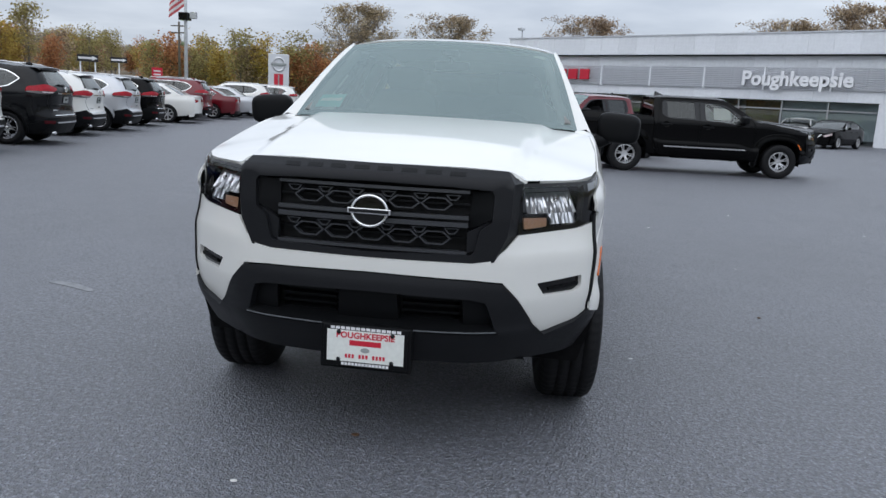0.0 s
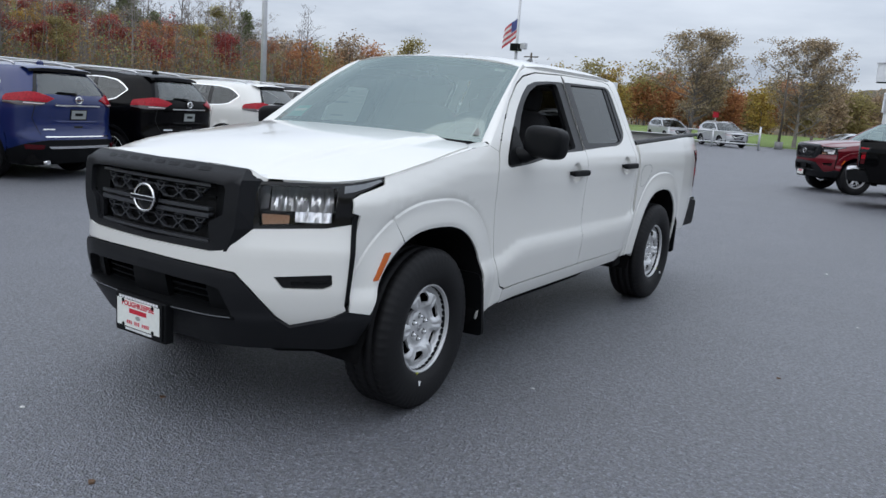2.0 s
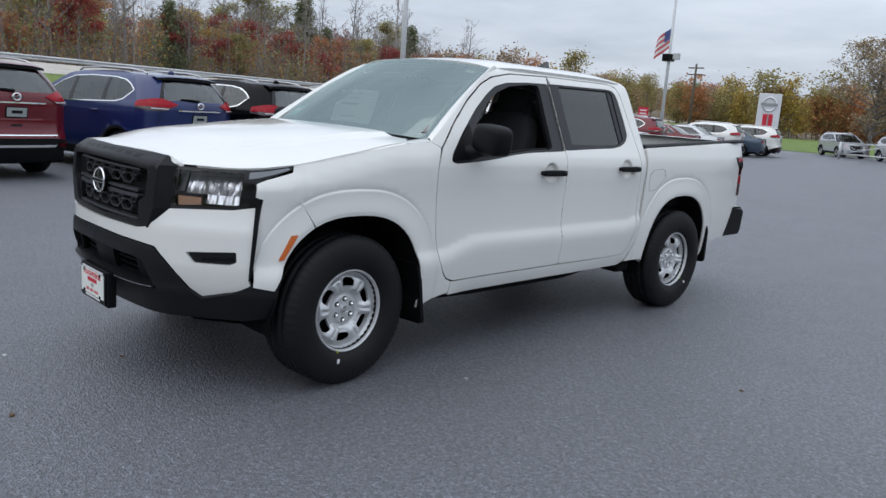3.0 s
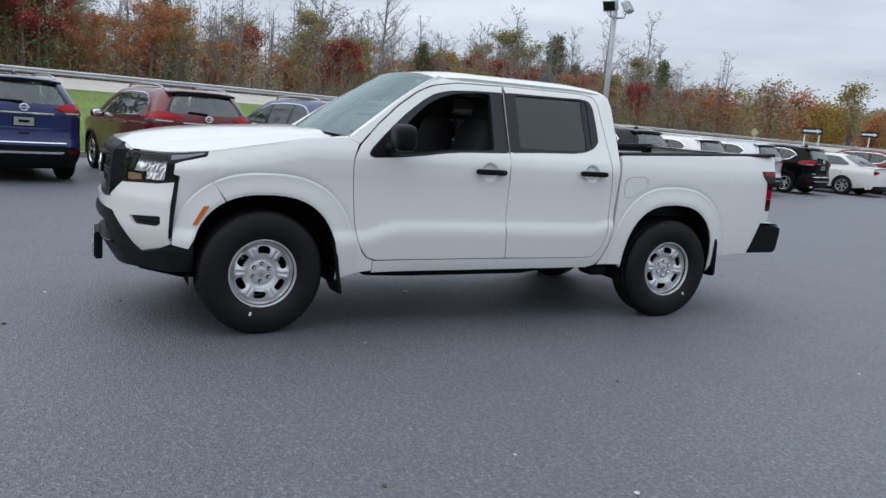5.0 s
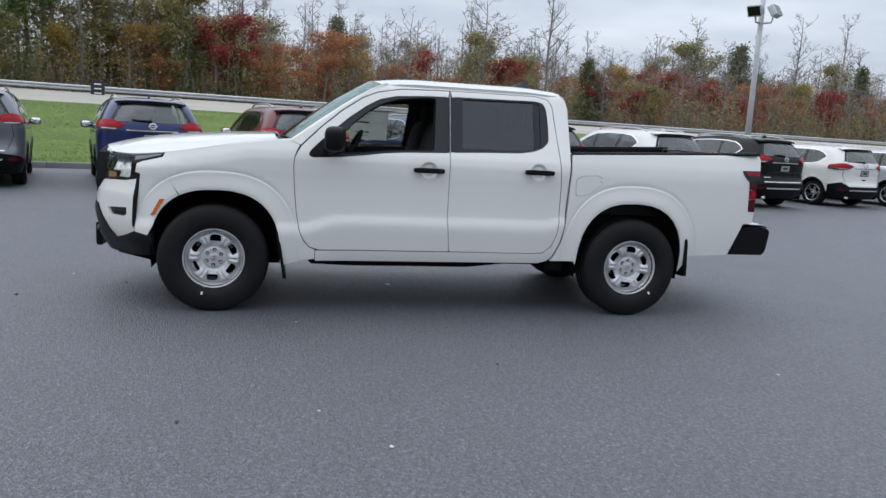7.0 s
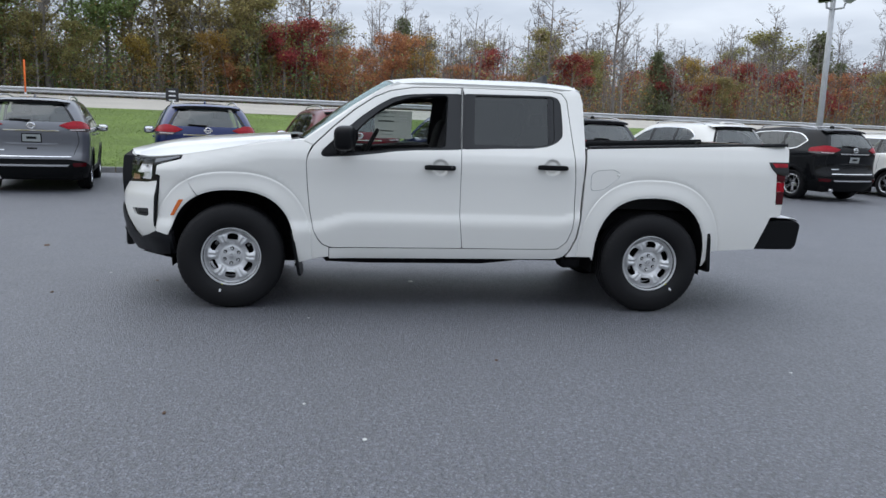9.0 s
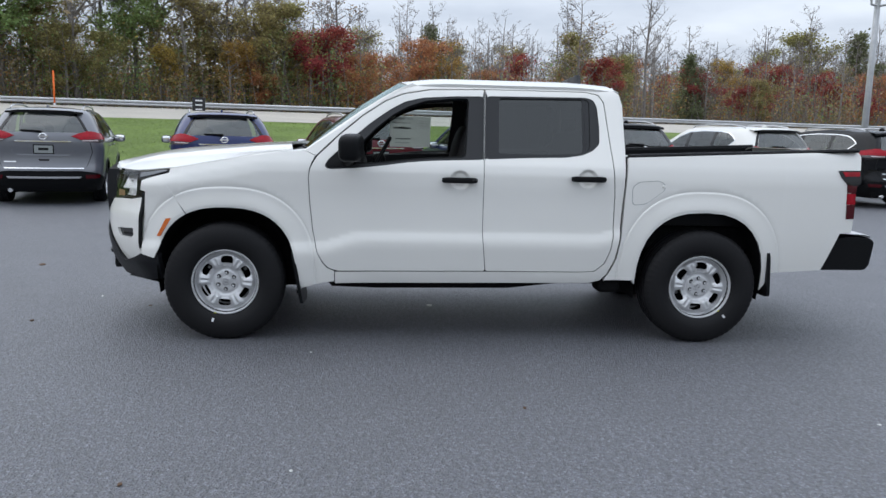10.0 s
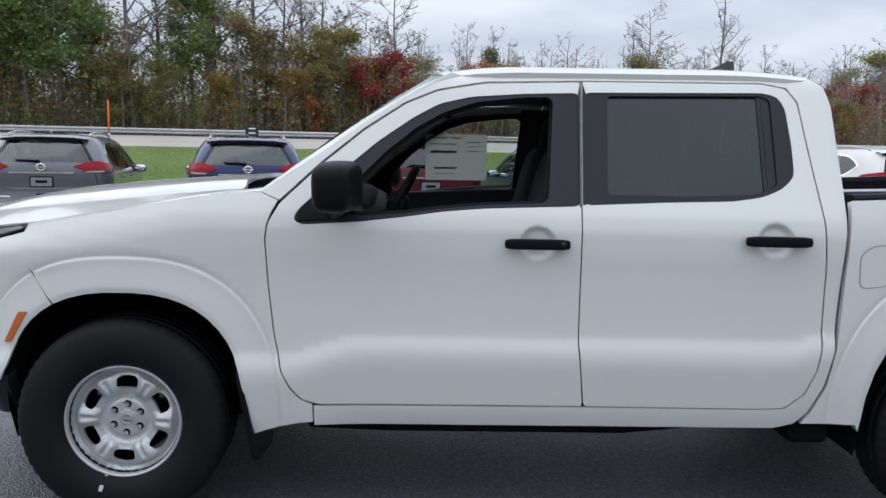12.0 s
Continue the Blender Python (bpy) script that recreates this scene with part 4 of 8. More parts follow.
    # black sheet that stands in for the shade inside the mouth
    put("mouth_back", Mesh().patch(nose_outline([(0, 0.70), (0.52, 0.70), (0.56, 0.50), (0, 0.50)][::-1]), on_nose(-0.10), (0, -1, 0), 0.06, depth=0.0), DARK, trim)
    lip = Mesh().patch(nose_outline([(0, 0.524), (0.505, 0.530), (0.515, 0.516), (0, 0.510)][::-1]), on_nose(0.030), (0, -1, 0), 0.03, depth=0.10)
    put("splitter_lip", lip, PLASTIC, trim)
    # highlight along the lip's edge, laid on as a paler grey strip
    put("lip_edge", Mesh().patch(nose_outline([(0, 0.5225), (0.500, 0.5285), (0.502, 0.5235), (0, 0.5175)][::-1]), on_nose(0.0315), (0, -1, 0), 0.03, depth=0.001), SMOKE, trim)
    put("radar_cover", Mesh().patch(rounded([(-0.125, 0.52), (0.125, 0.52), (0.115, 0.665), (-0.115, 0.665)], 0.01), on_nose(-0.030), (0, -1, 0), 0.05, depth=0.03), PLASTIC, trim)
    for z in (0.552, 0.582, 0.612, 0.640):
        for s in (1, -1):
            put("lower_slat", Mesh().patch([(s * 0.135, z), (s * S(0.365), z - 0.002), (s * S(0.365), z + 0.006), (s * 0.135, z + 0.008)], on_nose(-0.050), (0, -1, 0), 0.05, depth=0.03), PLASTIC, trim)
    for s in (1, -1):
        put("mouth_wing", Mesh().patch([(s * S(0.37), 0.66), (s * S(0.46), 0.648), (s * S(0.505), 0.53), (s * S(0.385), 0.522)], on_nose(-0.022), (0, -1, 0), 0.04, depth=0.02), PLASTIC, trim)
        put("tow_slot", Mesh().patch(rounded([(s * S(0.44), 0.440), (s * S(0.52), 0.440), (s * S(0.52), 0.468), (s * S(0.44), 0.468)], 0.006, 2), on_nose(0.004), (0, -1, 0), 0.03, depth=0.004), DARK, trim)
        put("tow_eye", Mesh().tube([on_nose(0.012)(s * S(0.450), 0.452), on_nose(0.016)(s * S(0.48), 0.455), on_nose(0.012)(s * S(0.510), 0.452)], 0.004, 6), SATIN, trim)
    put("skid_plate", Mesh().grid([[(-0.62, -0.70, 0.376), (0.62, -0.70, 0.376)], [(-0.6, -0.45, 0.31), (0.6, -0.45, 0.31)], [(-0.55, 0.1, 0.28), (0.55, 0.1, 0.28)]]), UNDER, trim)

    # ---- grille
    gy = lambda x, z, out=0.0: (x, -0.893 + 0.16 * x * x + 0.10 * max(0.0, z - 0.97) + 1.25 * max(0.0, z - 1.112 + 0.06 * x * x) - out, z)
    gm = lambda out: (lambda x, z: gy(x, z, out))
    mirror_out = lambda pts: pts + [(-x, z) for x, z in pts[::-1] if abs(x) > 1e-6]
    outer = mirror_out([(0, 1.149), (0.15, 1.1488), (0.30, 1.1475), (0.42, 1.1455), (0.508, 1.1435), (0.536, 1.100), (0.532, 0.99), (0.522, 0.90), (0.478, 0.803), (0.43, 0.795), (0, 0.788)])
    inner = mirror_out([(0, 1.084), (0.30, 1.080), (0.455, 1.072), (0.466, 1.055), (0.462, 0.955), (0.420, 0.925), (0.400, 0.838), (0.388, 0.826), (0, 0.815)])
    surround = put("grille_surround", Mesh().patch(outer, gm(0.012), (0, -1, 0), 0.035, holes=[inner], depth=0.09), GREY_PLASTIC, truck, "dark grey moulded grille surround")
    # sloping top of the surround, up to the hood
    xs = [i / 10 * 0.5 for i in range(-10, 11)]
    top = Mesh().grid([[Vector(gy(x, 1.1488 - 0.021 * x * x, 0.012)) for x in xs], [Vector((x, -0.822 + 0.18 * x * x, 1.134 - 0.021 * x * x)) for x in xs], [Vector((x, -0.795 + 0.18 * x * x, 1.125 - 0.021 * x * x)) for x in xs]])
    put("surround_top", top, GREY_PLASTIC, surround)
    for s in (1, -1):
        cap = Mesh().grid([[Vector(gy(s * x, z, 0.012)) for x, z in ((0.508, 1.1435), (0.536, 1.100), (0.532, 0.99), (0.522, 0.90), (0.478, 0.803))], [Vector((s * 0.516, -0.772, 1.138)), Vector((s * 0.570, -0.755, 1.098)), Vector((s * 0.567, -0.765, 0.99)), Vector((s * 0.560, -0.782, 0.90)), Vector((s * 0.49, -0.835, 0.803))]], smooth=False)
        put("surround_side", cap, GREY_PLASTIC, surround)
        # stepped wedge beside the mesh
        put("grille_wedge", Mesh().patch([(s * 0.462, 1.068), (s * 0.466, 1.050), (s * 0.460, 0.962), (s * 0.372, 0.918), (s * 0.378, 1.060)], lambda x, z: gy(x, z, -0.008 - 0.35 * max(0.0, 0.464 - abs(x))), (0, -1, 0), 0.03, depth=0.02), PLASTIC, surround)
        put("grille_wedge", Mesh().patch([(s * 0.455, 0.955), (s * 0.420, 0.928), (s * 0.400, 0.840), (s * 0.372, 0.83), (s * 0.370, 0.912)], gm(-0.004), (0, -1, 0), 0.03, depth=0.02), GREY_PLASTIC, surround)
    # raised name along the top as plain bars
    for i in range(8):
        x = (i - 3.5) * 0.092
        z = 1.1320 - 0.04 * x * x
        put("name_bar", Mesh().patch([(x - 0.030, z - 0.007), (x + 0.030, z - 0.007), (x + 0.030, z + 0.007), (x - 0.030, z + 0.007)], gm(0.0132), (0, -1, 0.5), 0.02, depth=0.001), PLASTIC, surround)
    # shade behind the honeycomb, as a black sheet
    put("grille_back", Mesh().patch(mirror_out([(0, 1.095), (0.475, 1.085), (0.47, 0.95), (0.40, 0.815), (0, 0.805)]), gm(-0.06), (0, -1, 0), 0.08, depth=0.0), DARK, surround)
    mesh_l = 0.372
    bars = [(1.068, 1.056), (0.972, 0.957), (0.946, 0.928), (0.836, 0.824)]
    for z1, z0 in bars:
        put("grille_bar", Mesh().patch([(-mesh_l, z0), (mesh_l, z0), (mesh_l, z1), (-mesh_l, z1)], gm(-0.002), (0, -1, 0), 0.05, depth=0.03), GRILLE_EDGE, surround)
    # two rows of honeycomb, each cell its own rim
    pitch = 0.124
    for zc, hh in ((1.012, 0.036), (0.882, 0.040)):
        for i in range(-3, 4):
            cx = i * pitch
            if abs(cx) > mesh_l - 0.03:
                continue
            w1, w2 = 0.026, 0.058
            hexo = [(cx - w2 - 0.004, zc), (cx - w1 - 0.006, zc + hh * 0.66), (cx + w1 + 0.006, zc + hh * 0.66), (cx + w2 + 0.004, zc), (cx + w1 + 0.006, zc - hh * 0.66), (cx - w1 - 0.006, zc - hh * 0.66)]
            hexi = [(cx + (a - cx) * 0.87, zc + (b - zc) * 0.84) for a, b in hexo]
            put("honeycomb_cell", Mesh().patch(hexo, gm(-0.010), (0, -1, 0), 0.05, holes=[hexi], depth=0.022), GRILLE_EDGE, surround)
        for i in range(-3, 3):
            cx = (i + 0.5) * pitch
            tri = [(cx - 0.030, zc + hh * 0.98), (cx + 0.030, zc + hh * 0.98), (cx + 0.012, zc + hh * 0.40), (cx - 0.012, zc + hh * 0.40)]
            tin = [(cx + (a - cx) * 0.74, zc + hh * 0.72 + (b - zc - hh * 0.72) * 0.68) for a, b in tri]
            put("honeycomb_cell", Mesh().patch(tri, gm(-0.014), (0, -1, 0), 0.05, holes=[tin], depth=0.02), GRILLE_EDGE, surround)
        put("honeycomb_rib", Mesh().patch([(-mesh_l, zc - 0.004), (mesh_l, zc - 0.004), (mesh_l, zc + 0.004), (-mesh_l, zc + 0.004)], gm(-0.034), (0, -1, 0), 0.08, depth=0.012), PLASTIC, surround)
    # round badge with a cross bar, no letters
    badge = put("badge", Mesh().patch([(0.072 * math.cos(a * math.pi / 18), 0.972 + 0.061 * math.sin(a * math.pi / 18)) for a in range(36)], gm(0.014), (0, -1, 0), 0.04, depth=0.03), GLOSS_BLACK, surround, "round chrome badge with a cross bar")
    ring = Mesh()
    rows = []
    for a in range(40):
        t = 2 * math.pi * a / 40
        rows.append([Vector(gy((0.068 + 0.0062 * math.cos(b * math.pi / 3)) * math.cos(t), 0.972 + (0.058 + 0.0062 * math.cos(b * math.pi / 3)) * math.sin(t), 0.019 + 0.007 * math.sin(b * math.pi / 3))) for b in range(6)])
    ring.grid(rows, closed_u=True, closed_v=True)
    part("badge_ring", ring, CHROME, badge)
    part("badge_bar", Mesh().box(-0.084, -0.922, 0.961, 0.084, -0.912, 0.983, None, 0.003), CHROME, badge)
    part("badge_plate", Mesh().box(-0.076, -0.9245, 0.966, 0.076, -0.9225, 0.978, None, 0.0), GREY_PLASTIC, badge)

    # ---- head lamps
    for s in (1, -1):
        sh = lambda pts: [(s * along(x), z) for x, z in pts]
        hint = (s * 0.6, -0.8, 0)
        shell = put("head_lamp", Mesh().patch(sh([(0.560, 1.096), (0.62, 1.099), (0.70, 1.099), (0.80, 1.101), (0.870, 1.106), (at_depth(-0.43), 1.117), (at_depth(-0.335), 1.129), (at_depth(-0.335), 1.116), (at_depth(-0.44), 1.082), (at_depth(-0.515), 1.060), (at_depth(-0.530), 0.984), (at_depth(-0.500), 0.976), (at_depth(-0.502), 0.950), (at_depth(-0.55), 0.938), (0.80, 0.920), (0.575, 0.902)]),
                                               on_nose(-0.004), hint, 0.03, depth=0.03,
                                               holes=[rounded(sh([(0.588, 1.084), (0.72, 1.087), (0.836, 1.088), (0.824, 0.942), (0.592, 0.916)]), 0.01, 2)]), GLOSS_BLACK, truck, "clear head lamp in a black housing")
        part("lamp_bowl", Mesh().patch(sh([(0.580, 1.050), (0.850, 1.054), (0.842, 0.928), (0.580, 0.908)]), on_nose(-0.115), hint, 0.05, depth=-0.085), GLOSS_BLACK, shell)

        def bowl(x0, x1, z0, z1, cx, cz, deep, nx, nz, ripple, tilt):
            """Facets of a hollow mirror, deepest at (cx, cz)."""
            rows = []
            for i in range(nx + 1):
                row = []
                for j in range(nz + 1):
                    x, z = x0 + (x1 - x0) * i / nx, z0 + (z1 - z0) * j / nz
                    d = min(1.0, math.hypot((x - cx) / (x1 - x0), (z - cz) / (z1 - z0)))
                    o = -0.022 - deep * (1 - d * d) - tilt * j / nz + ripple * (math.sin(2.6 * i + 0.7 * j) + 0.8 * math.sin(1.7 * i - 1.1 * j))
                    row.append(Vector(on_nose(o)(s * along(x), z)))
                rows.append(row)
            return Mesh().grid(rows, smooth=False)
        part("lamp_reflector", bowl(0.625, 0.826, 0.978, 1.083, 0.735, 1.030, 0.018, 28, 5, 0.0026, 0.052), REFLECTOR, shell, "fluted chrome reflector")
        part("lower_reflector", bowl(0.706, 0.818, 0.936, 0.978, 0.755, 0.955, 0.004, 14, 2, 0.0016, 0.014), REFLECTOR, shell)
        part("bulb", Mesh().ball(on_nose(-0.036)(s * along(0.735), 1.028), (0.010, 0.012, 0.010), 1.0, 8), CHROME, shell)
        part("lamp_shelf", Mesh().patch(sh([(0.592, 0.984), (0.640, 0.980), (0.690, 0.976), (0.704, 0.960), (0.706, 0.930), (0.690, 0.926), (0.690, 0.968), (0.592, 0.972)]), on_nose(-0.012), hint, 0.02, depth=0.05), GLOSS_BLACK, shell)
        part("lamp_fin", Mesh().patch(sh([(0.592, 1.080), (0.622, 1.082), (0.620, 0.986), (0.594, 0.984)]), lambda a, z: on_nose(-0.026 - 0.35 * (z - 0.98))(a, z), hint, 0.02, depth=0.0), GRILLE_EDGE, shell)
        part("turn_signal", Mesh().patch(rounded(sh([(0.600, 0.966), (0.690, 0.964), (0.688, 0.930), (0.603, 0.922)]), 0.006, 2), on_nose(-0.014), hint, 0.02, depth=0.01), PALE_AMBER, shell, "pale amber turn signal")
        part("lamp_lens", Mesh().patch(rounded(sh([(0.588, 1.084), (0.72, 1.087), (0.836, 1.088), (0.824, 0.942), (0.592, 0.916)]), 0.01, 2), on_nose(-0.002), hint, 0.04, depth=0.0), LENS, shell).visible_shadow = False
        part("lamp_wing", Mesh().patch(sh([(0.852, 1.094), (at_depth(-0.47), 1.104), (at_depth(-0.37), 1.119), (at_depth(-0.36), 1.112), (at_depth(-0.44), 1.090), (at_depth(-0.52), 1.072), (0.850, 1.064)]), on_nose(-0.001), hint, 0.02, depth=0.003), SMOKE, shell, "smoky grey wing of the lamp lens")

    # ---- number plate with a dealer's insert
    plate = put("dealer_plate", Mesh().box(-0.165, -0.9375, 0.365, 0.165, -0.930, 0.527, pose(0.012, -0.030, 0), 0.002), PLASTIC, truck, "dealer advertising plate in a black holder")
    plate.location.y += 0.017
    part("plate_holder", Mesh().box(-0.180, -0.9295, 0.352, 0.178, -0.885, 0.532, pose(0.012, -0.030, 0), 0.006), PLASTIC, plate)
    part("plate_insert", Mesh().box(-0.151, -0.9405, 0.386, 0.151, -0.938, 0.510, pose(0.012, -0.030, 0)), PAPER, plate, "white printed insert")
    face = lambda x, z: pose(0.012 + x, -0.9708, z, 90, 0, 0)
    lettering("POUGHKEEPSIE", 0.0335, 0.0004, face(0, 0.491), RED_INK, "plate_word", plate, "red printed word", 0.0011)
    part("plate_word_bar", Mesh().box(-0.062, -0.9710, 0.4515, 0.062, -0.9700, 0.4725, pose(0.012, 0, 0)), RED_INK, plate)
    part("plate_mark", Mesh().ball((0.012, -0.9705, 0.435), (0.018, 0.001, 0.010), 1.0, 8), GREY_INK, plate)
    for i in range(12):
        if i in (3, 7):
            continue
        part("plate_number_bar", Mesh().box(-0.0045, -0.9710, 0.4005, 0.0045, -0.9700, 0.4165, pose(0.012 + (i - 5.5) * 0.0135, 0, 0)), RED_INK, plate)
    for k, (z, w) in enumerate(((0.5185, 0.28), (0.3755, 0.19))):
        for i in range(14):
            part("plate_edge_bar", Mesh().box(-w / 36, -0.9690, z - 0.0055, w / 36, -0.9672, z + 0.0055, pose(0.012 + (i - 6.5) * w / 14, 0, 0)), LIGHT_PLASTIC, plate)
    for x, z in ((-0.105, 0.503), (0.105, 0.503), (-0.105, 0.393), (0.105, 0.393)):
        part("plate_screw", Mesh().ball((0.012 + x, -0.971, z), (0.009, 0.006, 0.009), 1.0, 6), GLOSS_BLACK, plate)

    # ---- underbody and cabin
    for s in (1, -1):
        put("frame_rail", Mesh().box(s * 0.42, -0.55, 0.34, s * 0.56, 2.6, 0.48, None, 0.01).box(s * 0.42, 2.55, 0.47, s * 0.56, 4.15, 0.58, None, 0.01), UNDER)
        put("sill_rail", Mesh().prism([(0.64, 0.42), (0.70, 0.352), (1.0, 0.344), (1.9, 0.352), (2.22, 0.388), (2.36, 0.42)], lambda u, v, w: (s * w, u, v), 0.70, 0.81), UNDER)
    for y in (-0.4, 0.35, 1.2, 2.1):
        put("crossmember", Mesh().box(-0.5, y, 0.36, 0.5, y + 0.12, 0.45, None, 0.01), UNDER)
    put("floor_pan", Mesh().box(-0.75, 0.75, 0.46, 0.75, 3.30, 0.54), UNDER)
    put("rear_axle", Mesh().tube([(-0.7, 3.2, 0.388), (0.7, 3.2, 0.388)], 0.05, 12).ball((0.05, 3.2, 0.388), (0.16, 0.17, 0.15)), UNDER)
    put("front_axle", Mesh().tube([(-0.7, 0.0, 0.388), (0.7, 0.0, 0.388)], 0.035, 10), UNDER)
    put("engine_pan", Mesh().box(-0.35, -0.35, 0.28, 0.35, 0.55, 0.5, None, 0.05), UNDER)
    # unseen box added to keep light from leaking down through the engine bay
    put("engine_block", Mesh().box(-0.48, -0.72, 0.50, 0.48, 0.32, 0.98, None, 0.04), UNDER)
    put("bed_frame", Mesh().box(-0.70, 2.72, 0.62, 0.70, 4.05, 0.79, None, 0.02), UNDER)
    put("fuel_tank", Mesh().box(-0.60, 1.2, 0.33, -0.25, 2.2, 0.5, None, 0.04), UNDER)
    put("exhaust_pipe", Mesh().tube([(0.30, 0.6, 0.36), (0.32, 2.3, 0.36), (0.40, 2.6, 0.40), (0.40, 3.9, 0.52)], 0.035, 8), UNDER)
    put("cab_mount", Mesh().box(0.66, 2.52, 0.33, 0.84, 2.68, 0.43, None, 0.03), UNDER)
    floor = Mesh().box(-0.80, 0.62, 0.52, 0.80, 2.63, 0.58).box(-0.50, 0.34, 0.52, 0.50, 0.62, 0.58)
    floor.grid([[(-0.50, 0.34, 0.55), (0.50, 0.34, 0.55)], [(-0.50, 0.34, 1.21), (0.50, 0.34, 1.21)]], smooth=False)
    for s in (1, -1):
        floor.grid([[(s * 0.50, 0.34, 0.55), (s * 0.50, 0.62, 0.55), (s * 0.83, 0.62, 0.55)], [(s * 0.50, 0.34, 1.21), (s * 0.50, 0.62, 1.21), (s * 0.83, 0.62, 1.21)]], smooth=False)
    floor.grid([[(-0.81, 2.64, 0.55), (0.81, 2.64, 0.55)], [(-0.81, 2.64, 1.28), (0.81, 2.64, 1.28)]], smooth=False)
    put("cabin_floor", floor, CABIN)
    put("headliner", Mesh().patch([(-0.57, 1.22), (0.57, 1.22), (0.58, 2.56), (-0.58, 2.56)], lambda x, y: roof_z(x, y, -0.06), (0, 0, -1), 0.1, depth=0.0), HEADLINER)
    dash = Mesh().grid([[(x, y + 0.05 * (1 - (x / 0.8) ** 2), z) for x in [i * 0.1 for i in range(-8, 9)]] for y, z in ((0.36, 1.24), (0.55, 1.255), (0.75, 1.235), (0.84, 1.19), (0.86, 1.10), (0.84, 0.95), (0.72, 0.72))])
    put("dashboard", dash, CABIN)
    bin_ = Mesh().ball((0.38, 0.80, 1.225), (0.20, 0.10, 0.055), 0.6)
    bin_.box(-0.14, 0.83, 1.08, 0.14, 0.86, 1.24, None, 0.01)
    put("instrument_hood", bin_, CABIN)
    put("console", Mesh().box(-0.13, 0.8, 0.58, 0.13, 1.65, 0.88, None, 0.04), CABIN)
    wheel_m = pose(0.38, 0.99, 1.185, 62, 0, 0)
    sw = Mesh()
    sw.grid([[wheel_m @ Vector(((0.185 + 0.015 * math.cos(b * math.pi / 4)) * math.cos(a * math.pi / 18), (0.185 + 0.015 * math.cos(b * math.pi / 4)) * math.sin(a * math.pi / 18), 0.015 * math.sin(b * math.pi / 4))) for b in range(8)] for a in range(36)], closed_u=True, closed_v=True)
    for a in (200, 340, 270):
        sw.tube([wheel_m @ Vector((0, 0, -0.02)), wheel_m @ Vector((0.18 * math.cos(radians(a)), 0.18 * math.sin(radians(a)), 0))], [0.03, 0.016], 8)
    sw.ball(wheel_m @ Vector((0, 0, -0.01)), (0.07, 0.05, 0.06), 0.7)
    sw.tube([wheel_m @ Vector((0, 0, -0.02)), (0.38, 0.82, 1.02)], 0.04, 10)
    put("steering_wheel", sw, PLASTIC)
    for x in (0.38, -0.38):
        seat = put("front_seat", Mesh().ball((x, 1.30, 0.80), (0.26, 0.29, 0.11), 0.45, 12), CLOTH)
        part("backrest", Mesh().ball((x, 1.63, 1.12), (0.25, 0.085, 0.34), 0.45, 12, pose(0, 0, 0, -14, 0, 0)), CLOTH, seat)
        hr = Mesh().ball((x, 1.735, 1.525), (0.135, 0.05, 0.085), 0.5, 10, pose(0, 0, 0, -10, 0, 0))
        hr.tube([(x - 0.06, 1.71, 1.38), (x - 0.06, 1.725, 1.48)], 0.007, 6)
        hr.tube([(x + 0.06, 1.71, 1.38), (x + 0.06, 1.725, 1.48)], 0.007, 6)
        part("headrest", hr, CLOTH, seat)
    bench = put("rear_bench", Mesh().ball((0, 2.20, 0.80), (0.70, 0.26, 0.11), 0.35, 12), CLOTH)
    part("bench_back", Mesh().ball((0, 2.50, 1.10), (0.70, 0.09, 0.33), 0.35, 12, pose(0, 0, 0, -8, 0, 0)), CLOTH, bench)
    for x in (0.42, -0.42):
        part("headrest", Mesh().ball((x, 2.545, 1.46), (0.13, 0.045, 0.07), 0.5, 8), CLOTH, bench)
    for s in (1, -1):
        put("grab_handle", Mesh().tube([(s * 0.655, 0.90, 1.40), (s * 0.635, 0.94, 1.425), (s * 0.605, 1.04, 1.50), (s * 0.615, 1.09, 1.535)], [0.010, 0.016, 0.016, 0.010], 8), CABIN)
        put("pillar_trim", Mesh().tube([(s * 0.73, 0.60, 1.28), (s * 0.64, 0.95, 1.52), (s * 0.59, 1.16, 1.655)], [0.035, 0.03, 0.025], 8), HEADLINER)
        put("pillar_post", Mesh().grid([[(s * (side_x(y, z) - 0.045), y, z) for z in (0.55, 0.9, 1.2, 1.45, 1.66)] for y in (1.60, 1.80)], smooth=False), CABIN)
    # maker's price sheet behind the passenger glass
    sheet = put("price_sheet", Mesh().patch([(1.07, 1.265), (1.42, 1.265), (1.42, 1.525), (1.07, 1.525)], on_side(-1, -0.034), (1, 0, 0), 0.1, depth=0.0), SHEET, truck, "printed price sheet taped inside the window")
    for y0, z0, y1, z1 in ((1.09, 1.502, 1.20, 1.508), (1.22, 1.502, 1.27, 1.508), (1.09, 1.468, 1.25, 1.473), (1.10, 1.420, 1.25, 1.434), (1.12, 1.330, 1.25, 1.340), (1.30, 1.48, 1.39, 1.484), (1.30, 1.455, 1.38, 1.459), (1.30, 1.43, 1.39, 1.434), (1.12, 1.30, 1.24, 1.304)):
        part("print_block", Mesh().patch([(y0, z0), (y1, z0), (y1, z1), (y0, z1)], on_side(-1, -0.0365), (1, 0, 0), 0.1, depth=0.0), GREY_INK if y1 < 1.28 else LIGHT_PLASTIC, sheet)
    return truck


